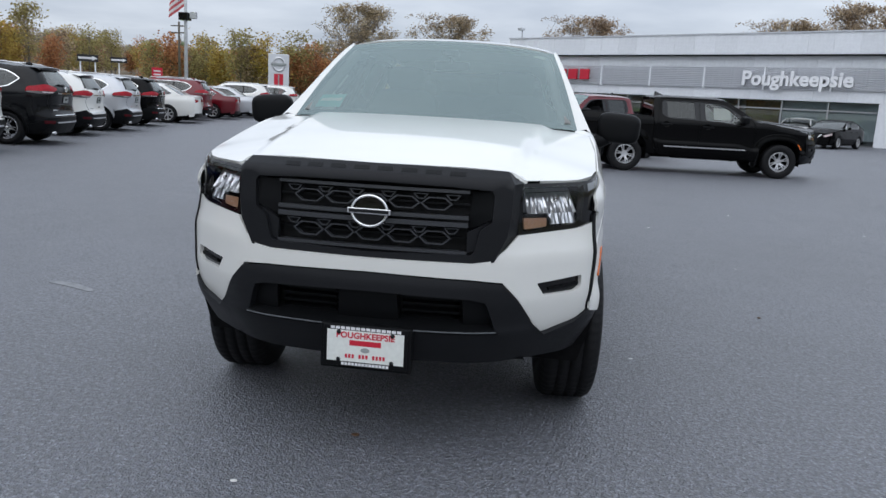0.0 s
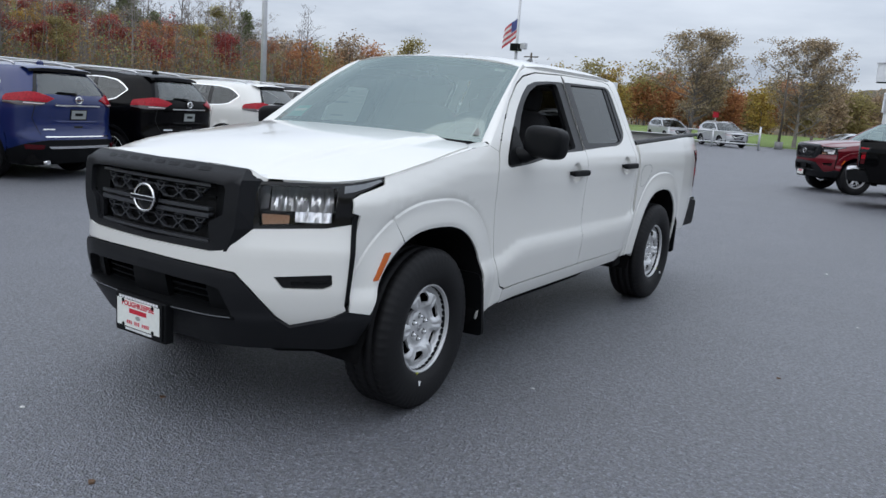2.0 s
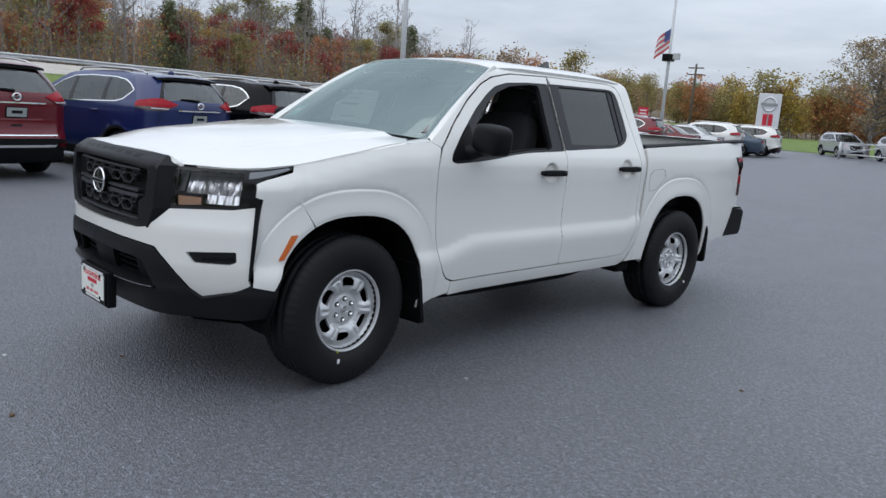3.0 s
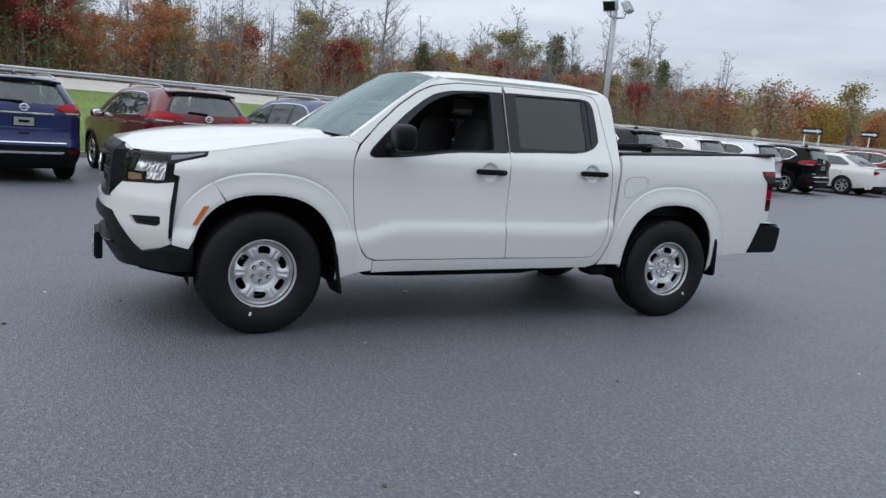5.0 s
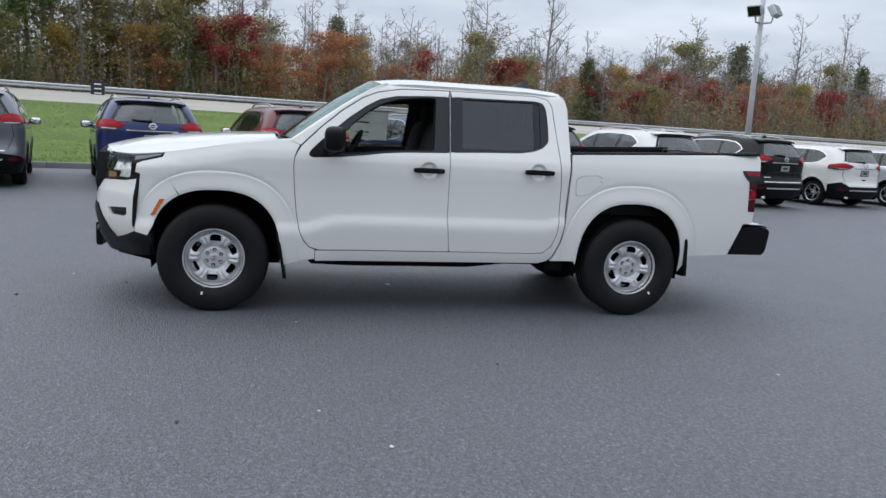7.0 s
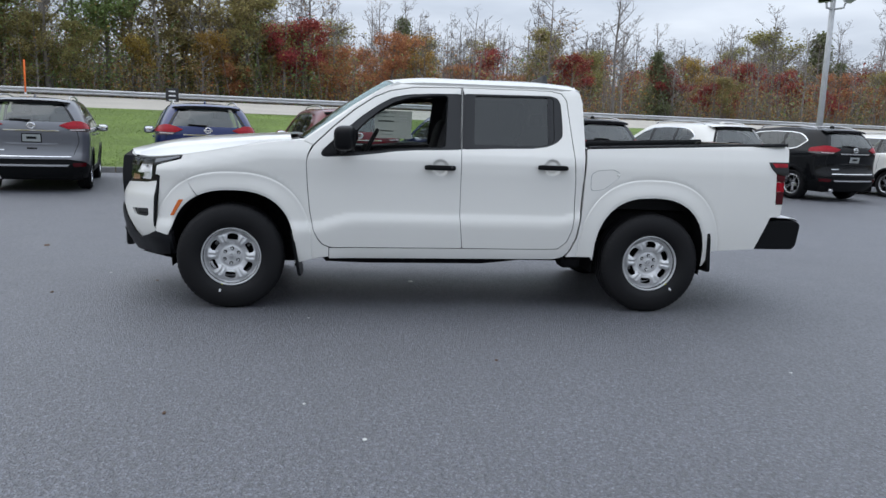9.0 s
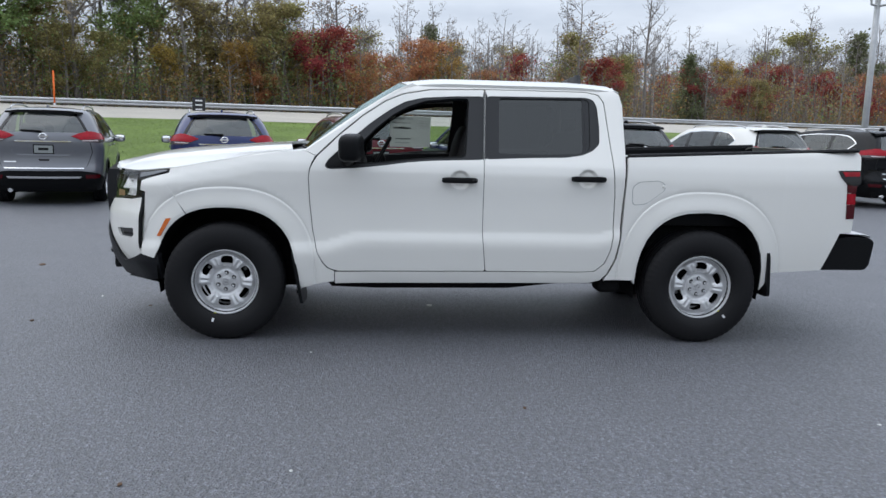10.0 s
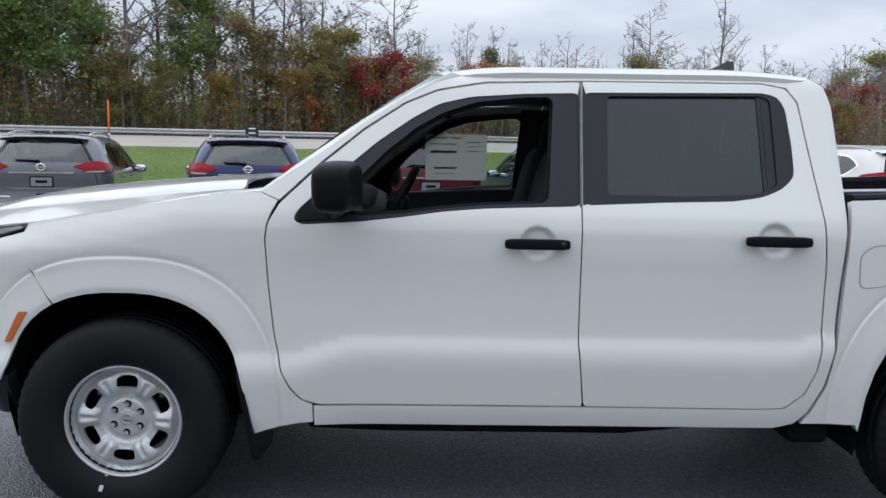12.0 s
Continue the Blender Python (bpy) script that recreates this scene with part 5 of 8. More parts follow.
def tyre_mesh(r=TYRE_R, w=0.262, rim_r=0.214, blocks=True):
    """Tyre about the x axis, middle at 0, outer side towards +x; its shoulders notched all round."""
    h = w / 2
    m = Mesh()
    prof = [(rim_r - 0.012, h * 0.62), (rim_r + 0.004, h * 0.80), (rim_r + 0.022, h * 0.94), (rim_r + 0.06, h * 1.03), (rim_r + 0.10, h * 1.03), (r - 0.035, h * 0.97), (r - 0.014, h * 0.88), (r - 0.004, h * 0.74)]
    full = prof + [(r, h * 0.70)]
    for a, b in ((0.44, 0.36), (0.05, -0.05), (-0.36, -0.44)):
        full += [(r, h * a), (r - 0.009, h * (a - 0.012)), (r - 0.009, h * (b + 0.012)), (r, h * b)]
    full += [(r, -h * 0.70)] + [(a, -b) for a, b in prof[::-1]]
    if not blocks:
        return m.lathe(full, Matrix.Identity(4), 48)
    n = 180
    rows = []
    for a, b in full:
        row = []
        for k in range(n):
            t = 2 * math.pi * (k + 0.6 * (abs(b) > h * 0.6)) / n
            cut = 0.0
            if a > r - 0.02 and k % 3 == 0:
                cut = 0.0035 if abs(b) > h * 0.5 else 0.003
            elif r - 0.05 < a <= r - 0.02 and k % 3 == 0:
                cut = 0.0015
            q = a - (cut if a < r - 0.0005 or abs(b) > h * 0.3 else cut * 0.6)
            row.append((b - math.copysign(cut * 0.6, b), q * math.cos(t), q * math.sin(t)))
        rows.append(row)
    m.grid(rows, closed_u=True)
    return m


YELLOW_DOT = material("yellow_paint_dot", (0.55, 0.58, 0.06), 0.6, grain=200, grain_amount=0.2)
GALV_HUB = material("dull_hub_steel", (0.36, 0.365, 0.37), 0.42, 0.85, grain=90, grain_amount=0.12)


def dish(profile):
    """Sheet over a disc whose depth follows the radius."""
    f = curve(*profile)
    return lambda y, z: (f(math.hypot(y, z)), y, z)


def polar(r, deg):
    return (r * math.cos(radians(deg)), r * math.sin(radians(deg)))


def steel_wheel():
    """Pressed steel wheel with six windows; its parts as (name, mesh, material, label)."""
    out = [("tyre", tyre_mesh(), RUBBER, "black all-season tyre")]
    dish_line = curve((0.0, 0.056), (0.082, 0.056), (0.088, 0.056), (0.094, 0.060), (0.106, 0.071), (0.122, 0.080), (0.150, 0.082), (0.172, 0.078), (0.186, 0.062), (0.192, 0.055), (0.198, 0.058), (0.2035, 0.076))

    def pressed(y, z):
        """Spokes swell between the windows, each with a shallow groove; the windows sit in hollows."""
        r, a = math.hypot(y, z), math.degrees(math.atan2(z, y))
        k = abs((a - 90 + 30) % 60 - 30)
        x = dish_line(r)
        body = ease(0.094, 0.114, r) * ease(0.190, 0.172, r)
        x += 0.010 * body * ease(12, 26, k) - 0.010 * body * ease(22, 10, k)
        x -= 0.007 * ease(5.5, 1.0, 30 - k) * ease(0.100, 0.112, r) * ease(0.172, 0.155, r)
        return (x, y, z)
    holes = []
    for k in range(6):
        a = 90 + 60 * k
        holes.append(rounded([polar(0.124, a - 12), polar(0.131, a - 16.5), polar(0.160, a - 14.5), polar(0.171, a - 9.5), polar(0.173, a), polar(0.171, a + 9.5), polar(0.160, a + 14.5), polar(0.131, a + 16.5), polar(0.124, a + 12)], 0.008, 3))
    disc = [polar(0.2032, i * 5.0) for i in range(72)]
    out.append(("rim", Mesh().patch(disc, pressed, (1, 0, 0), 0.0075, holes=holes, depth=0.012).lathe([(0.2022, 0.068), (0.2045, 0.085), (0.206, 0.101), (0.210, 0.107), (0.214, 0.108), (0.218, 0.104), (0.219, 0.09)], Matrix.Identity(4), 72), STEEL, "silver steel wheel with six windows"))
    out.append(("barrel", Mesh().lathe([(0.205, 0.09), (0.195, 0.0), (0.195, -0.11)], Matrix.Identity(4), 40).lathe([(0.0, 0.005), (0.155, 0.005), (0.16, -0.03)], Matrix.Identity(4), 32), UNDER, ""))
    for k in (1, 5):
        y, z = polar(0.142, 90 + 60 * k + (6 if k == 5 else -4))
        out.append(("brake_bolt", Mesh().lathe([(0.0, 0.030), (0.010, 0.028), (0.013, 0.018), (0.013, 0.0)], pose(0, y, z), 10), GALV_HUB, ""))
    sockets = [[(polar(0.056, 60 * k + 30)[0] + 0.0145 * math.cos(i * math.pi / 7), polar(0.056, 60 * k + 30)[1] + 0.0145 * math.sin(i * math.pi / 7)) for i in range(14)] for k in range(6)]
    out.append(("hub_plate", Mesh().patch([polar(0.084, i * 9) for i in range(40)], lambda y, z: (0.0645 - 0.008 * ease(0.068, 0.084, math.hypot(y, z)) - 0.004 * ease(0.024, 0.034, math.hypot(y, z)), y, z), (1, 0, 0), 0.010, holes=sockets, depth=0.012), STEEL, ""))
    out.append(("hub_well", Mesh().lathe([(0.0, 0.0566), (0.074, 0.0566)], Matrix.Identity(4), 24), UNDER, ""))
    out.append(("centre_cap", Mesh().lathe([(0.0, 0.0665), (0.019, 0.066), (0.0225, 0.064), (0.024, 0.060)], Matrix.Identity(4), 32), GALV_HUB, ""))
    out.append(("cap_ring", Mesh().lathe([(0.0165, 0.0665), (0.0175, 0.0685), (0.0195, 0.0685), (0.0205, 0.0660)], Matrix.Identity(4), 32).box(0.0662, -0.021, -0.0035, 0.0686, 0.021, 0.0035, None, 0.0008), SATIN, ""))
    for k in range(6):
        y, z = polar(0.056, 60 * k + 30)
        out.append(("lug_nut", Mesh().lathe([(0.0, 0.079), (0.006, 0.0785), (0.0095, 0.074), (0.0105, 0.05)], pose(0, y, z), 6, False), CHROME, ""))
    out.append(("balance_mark", Mesh().box(0.128, -0.007, -0.276, 0.1345, 0.007, -0.250, pose(0, 0, 0, -14, 0, 0), 0.001), LIGHT_PLASTIC, ""))
    out.append(("paint_dot", Mesh().box(0.104, -0.006, -0.222, 0.1095, 0.006, -0.212, pose(0, 0, 0, -14, 0, 0), 0.001), YELLOW_DOT, ""))
    return out


def alloy_wheel(spokes=6, r=0.225, tyre_r=TYRE_R, w=0.255, mat=None, twin=True):
    mat = mat or SATIN
    out = [("tyre", tyre_mesh(tyre_r, w, r, False), RUBBER, "black tyre")]
    prof = dish([(0.0, 0.058), (0.05, 0.060), (0.09, 0.070), (0.15, 0.085), (0.19, 0.090), (r - 0.004, 0.086)])
    holes = []
    for k in range(spokes):
        a = 90 + 360 / spokes * k
        g = 360 / spokes
        holes.append(rounded([polar(0.062, a - g * 0.22), polar(r * 0.90, a - g * 0.32), polar(r * 0.92, a), polar(r * 0.90, a + g * 0.32), polar(0.062, a + g * 0.22)], 0.012, 2))
        if twin:
            b = a + g / 2
            holes.append(rounded([polar(r * 0.40, b), polar(r * 0.90, b - g * 0.095), polar(r * 0.90, b + g * 0.095)], 0.004, 2))
    out.append(("rim", Mesh().patch([polar(r - 0.004, i * 9) for i in range(40)], prof, (1, 0, 0), 0.03, holes=holes, depth=0.02).lathe([(r - 0.004, 0.086), (r, 0.104), (r + 0.006, 0.106), (r + 0.006, 0.09)], Matrix.Identity(4), 48), mat, "alloy wheel"))
    out.append(("barrel", Mesh().lathe([(r - 0.01, 0.09), (r - 0.02, 0.0), (r - 0.02, -0.10)], Matrix.Identity(4), 32).lathe([(0.0, 0.0), (0.15, 0.0), (0.16, -0.04)], Matrix.Identity(4), 24), UNDER, ""))
    out.append(("hub_plate", Mesh().lathe([(0.0, 0.0545), (0.078, 0.0535), (0.082, 0.050)], Matrix.Identity(4), 40), GALV_HUB, ""))
    out.append(("centre_cap", Mesh().lathe([(0.0, 0.072), (0.026, 0.070), (0.030, 0.055)], Matrix.Identity(4), 20), SATIN, ""))
    return out


def hang_wheels(car, pieces, spots, radius_z, steer=0.0):
    """The wheels of a car: each an axle point with its pieces. spots: (x, y, turn in degrees). steer: turn of the front pair."""
    first = None
    for x, y, spin in spots:
        m = pose(x, y, radius_z, 0, 0, (0 if x > 0 else 180) + (steer if y == 0 else 0)) @ Matrix.Rotation(radians(spin), 4, "X")
        if first is None:
            hub = thing("wheel", "", "")
            for k in list(hub.keys()):
                del hub[k]
            hub.parent = car
            hub.matrix_basis = m
            for name, mesh, mat, label in pieces:
                part(name, mesh, mat, hub, label)
            first = hub
        else:
            c = copy_thing(first, m)
            c.parent = car


truck = build_pickup("white crew cab pickup truck with black trim, parked on asphalt", WHITE_PAINT)
black_pickup = copy_thing(truck, pose(0, 0, 0))
red_pickup = copy_thing(truck, pose(0, 0, 0))
hang_wheels(truck, steel_wheel(), [(0.792, 0.0, -4), (0.792, WHEELBASE + 0.02, 55), (-0.792, 0.0, 20), (-0.792, WHEELBASE + 0.02, 100)], HUB_Z, 4.5)

# ---------------------------------------------------------------- parked cars
# A car's own axes: nose towards -y, rear axle at y = 0, on the ground.
def suv_body(scale=(1.0, 1.0, 1.0), cladding=False, lamp_low=False):
    """Hatchback sport utility car; its parts as an object tree painted silver."""
    kx, ky, kz = scale
    car = thing("suv", "silver sport utility car with roof rails", "car")
    paint_mat = SILVER_PAINT
    put = lambda name, mesh, mat, parent=car, label="": part(name, mesh, mat, parent, label)
    width = curve((0.20, 0.80), (0.34, 0.865), (0.50, 0.893), (0.75, 0.908), (0.95, 0.912), (1.05, 0.906), (1.12, 0.893), (1.20, 0.860), (1.40, 0.778), (1.53, 0.708), (1.60, 0.650), (1.66, 0.560))
    back = curve((0.22, 0.80), (0.36, 0.900), (0.50, 0.945), (0.60, 0.945), (0.68, 0.905), (0.85, 0.885), (1.04, 0.905), (1.14, 0.900), (1.24, 0.860), (1.40, 0.758), (1.54, 0.645), (1.62, 0.560))
    rp = [Vector(p) for p in ((0, 0), (0.35, -0.010), (0.60, -0.050), (0.76, -0.125), (0.85, -0.235), (0.888, -0.36), (0.90, -0.47))]
    rs = [0.0]
    for a, b in zip(rp, rp[1:]):
        rs.append(rs[-1] + (b - a).length)
    rx, ry = curve(*[(s, p.x) for s, p in zip(rs, rp)]), curve(*[(s, p.y) for s, p in zip(rs, rp)])
    s_end = rs[-1]

    def S(x):
        a, b = 0.0, s_end
        for _ in range(30):
            c = (a + b) / 2
            a, b = (c, b) if rx(c) < x else (a, c)
        return a

    def rear(out=0.0):
        def f(s, z):
            q, g = abs(s), 1 if s >= 0 else -1
            w = width(z) / 0.90
            return (g * (rx(q) * w + out * q / s_end) * kx, (back(z) + ry(q) + out * (1 - 0.6 * q / s_end)) * ky, z * kz)
        return f

    nose = curve((-3.65, 0.22), (-3.5, 0.12), (-3.3, 0.055), (-3.0, 0.015), (-2.6, 0.0))

    def side(s, out=0.0):
        return lambda y, z: (s * (width(z) - nose(y) * (1.0 if z < 1.06 else 0.4) + 0.018 * sum(ease(1.30, 1.12, math.hypot(y - yc, z - 0.34) / 0.385) for yc in (0.0, -2.706)) + out) * kx, y * ky, z * kz)

    def wheel_arc(yc, r, a0, a1, k=14):
        return [(yc + r * math.cos(radians(a0 + (a1 - a0) * i / k)), 0.345 + r * math.sin(radians(a0 + (a1 - a0) * i / k))) for i in range(k + 1)]
    rear_edge = [(back(z) - 0.47, z) for z in (0.30, 0.50, 0.72, 0.90, 1.06, 1.20, 1.36, 1.50, 1.58, 1.62)]
    body = [(-3.30, 0.30), (-3.12, 0.30)] + wheel_arc(-2.706, 0.40, 187, -7) + [(-2.2, 0.30), (-0.5, 0.30)] + wheel_arc(0.0, 0.40, 187, -7) + rear_edge[1:] \
        + [(-0.2, 1.648), (-0.8, 1.655), (-1.3, 1.630), (-1.55, 1.580), (-2.05, 1.30), (-2.40, 1.090), (-2.6, 1.05), (-3.05, 0.990), (-3.36, 0.90), (-3.40, 0.60)]
    dlo = [(-2.12, 1.125), (-2.02, 1.215), (-1.62, 1.440), (-1.35, 1.530), (-0.9, 1.556), (-0.3, 1.548), (-0.02, 1.515), (0.14, 1.45), (0.27, 1.365), (0.06, 1.215), (-0.12, 1.175), (-1.0, 1.140)]
    for s in (1, -1):
        h = (s, 0, 0)
        put("body_side", Mesh().patch(body, side(s), h, 0.07, holes=[rounded(dlo, 0.03, 2)], depth=0.02), paint_mat)
        put("side_window", Mesh().patch(rounded(dlo, 0.03, 2), side(s, -0.006), h, 0.09, depth=0.0), CAR_GLASS)
        grown = [(-0.95 + (y + 0.95) * 1.022, 1.345 + (z - 1.345) * 1.075) for y, z in dlo]
        put("window_trim", Mesh().patch(rounded(grown, 0.03, 2), side(s, 0.003), h, 0.08, holes=[rounded(dlo, 0.03, 2)], depth=0.006), CHROME)
        for y in (-1.28, -0.42):
            put("window_pillar", Mesh().patch([(y - 0.045, 1.14), (y + 0.045, 1.145), (y + 0.02, 1.55), (y - 0.06, 1.55)], side(s, -0.001), h, 0.1, depth=0.0), GLOSS_BLACK)
        for y0, y1 in ((-2.12, -2.10), (-1.30, -1.25), (-0.42, -0.30)):
            put("door_gap", Mesh().patch([(y0, 0.42), (y0 + 0.008, 0.42), (y1 + 0.008, 1.10), (y1, 1.10)], side(s, 0.001), h, 0.1, depth=0.0), DARK)
        for y in (-1.45, -0.56):
            put("door_handle", Mesh().ball(side(s, 0.018)(y, 1.00), (0.014, 0.10, 0.016), 0.5, 6), paint_mat)
        for yc in (0.0, -2.706):
            arc = wheel_arc(yc, 0.445, 190, -10) + wheel_arc(yc, 0.392, -10, 190)
            put("arch_cladding", Mesh().patch(arc, side(s, 0.006), h, 0.05, depth=0.03), PLASTIC)
            w = wheel_arc(yc, 0.398, 192, -12, 12)
            put("wheel_liner", Mesh().grid([[side(s, -0.01)(y, z) for y, z in w], [(s * 0.5 * kx, y * ky, z * kz) for y, z in w]]).prism(w, lambda u, v, t: (s * t * kx, u * ky, v * kz), 0.48, 0.52), UNDER)
        top = 0.62 if cladding else 0.44
        put("sill_cladding", Mesh().patch([(-2.30, 0.24), (-0.41, 0.24), (-0.43, top - 0.06), (-2.26, top - 0.06)], side(s, 0.008), h, 0.1, depth=0.03), PLASTIC)
        mir = put("wing_mirror", Mesh().ball((s * 1.00 * kx, -1.98 * ky, 1.115 * kz), (0.105, 0.07, 0.075), 0.6, 8), paint_mat)
        part("mirror_glass", Mesh().ball((s * 1.00 * kx, -1.915 * ky, 1.115 * kz), (0.088, 0.012, 0.06), 0.5, 6), MIRROR, mir)
        part("mirror_arm", Mesh().tube([(s * 0.84 * kx, -1.99 * ky, 1.09 * kz), (s * 0.95 * kx, -1.98 * ky, 1.095 * kz)], 0.03, 6), PLASTIC, mir)
        rail = Mesh().tube([(s * 0.565 * kx, y * ky, z * kz) for y, z in ((-1.45, 1.630), (-1.35, 1.678), (-0.8, 1.708), (-0.1, 1.698), (0.22, 1.665), (0.30, 1.63))], 0.016, 6)
        put("roof_rail", rail, SATIN)
        # tail lamp that wraps the corner: red above, a smoked clear band below
        lo = -0.05 if lamp_low else 0.0
        lamp = put("tail_lamp", Mesh().patch([(s * a, z + lo) for a, z in ((S(0.44), 1.178), (S(0.56), 1.225), (S(0.70), 1.262), (S(0.78), 1.262), (s_end - 0.05, 1.215), (s_end + 0.03, 1.160), (s_end + 0.01, 1.125), (S(0.82), 1.130), (S(0.56), 1.120))], rear(0.024), (s * 0.4, 1, 0), 0.05, depth=0.03), RED_LENS, car, "red wrap-around tail lamp")
        part("reverse_lens", Mesh().patch([(s * a, z + lo) for a, z in ((S(0.55), 1.118), (S(0.82), 1.128), (s_end + 0.01, 1.122), (s_end, 1.095), (S(0.84), 1.070), (S(0.62), 1.080))], rear(0.020), (s * 0.4, 1, 0), 0.05, depth=0.004), SMOKED_LENS, lamp)
        part("lamp_bar", Mesh().patch([(s * a, z + lo) for a, z in ((S(0.58), 1.108), (S(0.82), 1.116), (S(0.82), 1.100), (S(0.60), 1.094))], rear(0.0245), (s * 0.4, 1, 0), 0.05, depth=0.002), CLEAR_LENS, lamp)
        put("rear_reflector", Mesh().patch([(s * a, z) for a, z in ((S(0.62), 0.52), (S(0.84), 0.525), (S(0.83), 0.46), (S(0.64), 0.455))], rear(0.022), (0, 1, 0), 0.06, depth=0.01), DARK_RED_LENS)
        put("hatch_gap", Mesh().patch([(s * a, z) for a, z in ((S(0.64), 0.66), (S(0.648), 0.66), (S(0.735), 0.90), (S(0.715), 1.075), (S(0.705), 1.075), (S(0.725), 0.90))], rear(0.002), (0, 1, 0), 0.06, depth=0.0), DARK)
        put("glass_side_trim", Mesh().patch([(s * a, z) for a, z in ((S(0.675), 1.265), (S(0.735), 1.255), (S(0.685), 1.45), (S(0.62), 1.60), (S(0.575), 1.60), (S(0.64), 1.42))], rear(0.004), (s * 0.4, 1, 0), 0.06, depth=0.004), GLOSS_BLACK)
        # head lamp and lower lamp
        put("head_lamp", Mesh().patch([(s * a, z) for a, z in ((0.42, 0.80), (0.60, 0.84), (0.80, 0.90), (0.80, 0.84), (0.62, 0.76))], lambda x, z: (x * kx, (-3.64 + 0.42 * (abs(x) / 0.85) ** 2.6 + 0.30 * max(0.0, z - 0.6) ** 1.3 - 0.012) * ky, z * kz), (0, -1, 0), 0.06, depth=0.02), CLEAR_LENS)
    # rear
    shell = [(s_end, 0.34), (s_end, 1.615), (-s_end, 1.615), (-s_end, 0.34)]
    glass = rounded([(S(0.665), 1.235), (S(0.67), 1.27), (S(0.635), 1.42), (S(0.585), 1.585), (-S(0.585), 1.585), (-S(0.635), 1.42), (-S(0.67), 1.27), (-S(0.665), 1.235)], 0.03, 2)
    put("hatch", Mesh().patch(shell, rear(), (0, 1, 0), 0.06, holes=[glass], depth=0.02), paint_mat)
    put("rear_window", Mesh().patch(glass, rear(-0.006), (0, 1, 0.3), 0.08, depth=0.0), HATCH_GLASS)
    put("rear_wiper", Mesh().tube([rear(0.02)(S(0.02), 1.245), rear(0.03)(S(0.15), 1.258), rear(0.02)(S(0.36), 1.265)], [0.026, 0.016, 0.010], 6), PLASTIC)
    sx = (-0.60, -0.4, 0, 0.4, 0.60)
    spoil = lambda ys, zs: [(x * kx, y * ky, z * kz) for x, y, z in zip(sx, ys, zs)]
    put("roof_spoiler", Mesh().grid([spoil((0.42, 0.45, 0.47, 0.45, 0.42), (1.618, 1.640, 1.648, 1.640, 1.618)), spoil((0.56, 0.63, 0.66, 0.63, 0.56), (1.590, 1.612, 1.620, 1.612, 1.590)),
                                     spoil((0.58, 0.65, 0.68, 0.65, 0.58), (1.580, 1.602, 1.610, 1.602, 1.580))]), paint_mat)
    put("spoiler_underside", Mesh().grid([spoil((0.579, 0.649, 0.679, 0.649, 0.579), (1.580, 1.602, 1.610, 1.602, 1.580)), spoil((0.60, 0.635, 0.645, 0.635, 0.60), (1.545, 1.555, 1.555, 1.555, 1.545))]), GLOSS_BLACK)
    put("chrome_strip", Mesh().patch([(-S(0.42), 1.072), (S(0.42), 1.072), (S(0.43), 1.094), (-S(0.43), 1.094)], rear(0.016), (0, 1, 0), 0.08, depth=0.012), CHROME)
    put("plate_recess", Mesh().patch(rounded([(-0.36, 0.845), (0.36, 0.845), (0.50, 0.905), (0.40, 1.060), (-0.40, 1.060), (-0.50, 0.905)], 0.02), lambda q, z: Vector(rear(0.004)(q, z)) + Vector((0, -0.05 * ease(0.50, 0.34, abs(q)) * (z - 0.85) / 0.2, 0)), (0, 1, 0), 0.05, depth=0.0), paint_mat)
    plate = put("dealer_plate", Mesh().patch([(-0.155, 0.872), (0.155, 0.872), (0.155, 1.030), (-0.155, 1.030)], rear(0.010), (0, 1, 0), 0.08, depth=0.01), PLASTIC, car, "dark dealer plate")
    part("plate_face", Mesh().patch([(-0.138, 0.888), (0.138, 0.888), (0.138, 1.014), (-0.138, 1.014)], rear(0.013), (0, 1, 0), 0.08, depth=0.0), GREY_INK, plate)
    part("plate_bar", Mesh().patch([(-0.075, 0.935), (0.075, 0.935), (0.075, 0.975), (-0.075, 0.975)], rear(0.016), (0, 1, 0), 0.08, depth=0.0), PLASTIC, plate)
    badge = put("badge", Mesh().lathe([(0.046, 0.0), (0.046, 0.014), (0.066, 0.014), (0.066, 0.0)], pose(0, 0.905 * ky, 1.165 * kz, 0, 0, 90) @ Matrix.Diagonal((1, 1, 0.86, 1)), 24), CHROME)
    part("badge_bar", Mesh().box(-0.078, 0.904 * ky, 1.154 * kz, 0.078, 0.925 * ky, 1.177 * kz, None, 0.002), CHROME, badge)
    put("hatch_handle", Mesh().patch(rounded([(-0.07, 0.755), (0.07, 0.755), (0.085, 0.785), (-0.085, 0.785)], 0.01), rear(0.005), (0, 1, 0), 0.05, depth=0.0), DARK)
    put("model_bar", Mesh().patch([(S(0.42), 0.73), (S(0.60), 0.73), (S(0.60), 0.748), (S(0.42), 0.748)], rear(0.006), (0, 1, 0), 0.06, depth=0.003), CHROME)
    lowb = put("bumper_cladding", Mesh().patch([(-s_end, 0.24), (s_end, 0.24), (s_end, 0.44), (S(0.80), 0.55), (S(0.55), 0.59), (-S(0.55), 0.59), (-S(0.80), 0.55), (-s_end, 0.44)] if not cladding else [(-s_end, 0.24), (s_end, 0.24), (s_end, 0.62), (S(0.74), 0.70), (S(0.56), 0.58), (-S(0.56), 0.58), (-S(0.74), 0.70), (-s_end, 0.62)], rear(0.012), (0, 1, 0), 0.08, depth=0.02), PLASTIC)
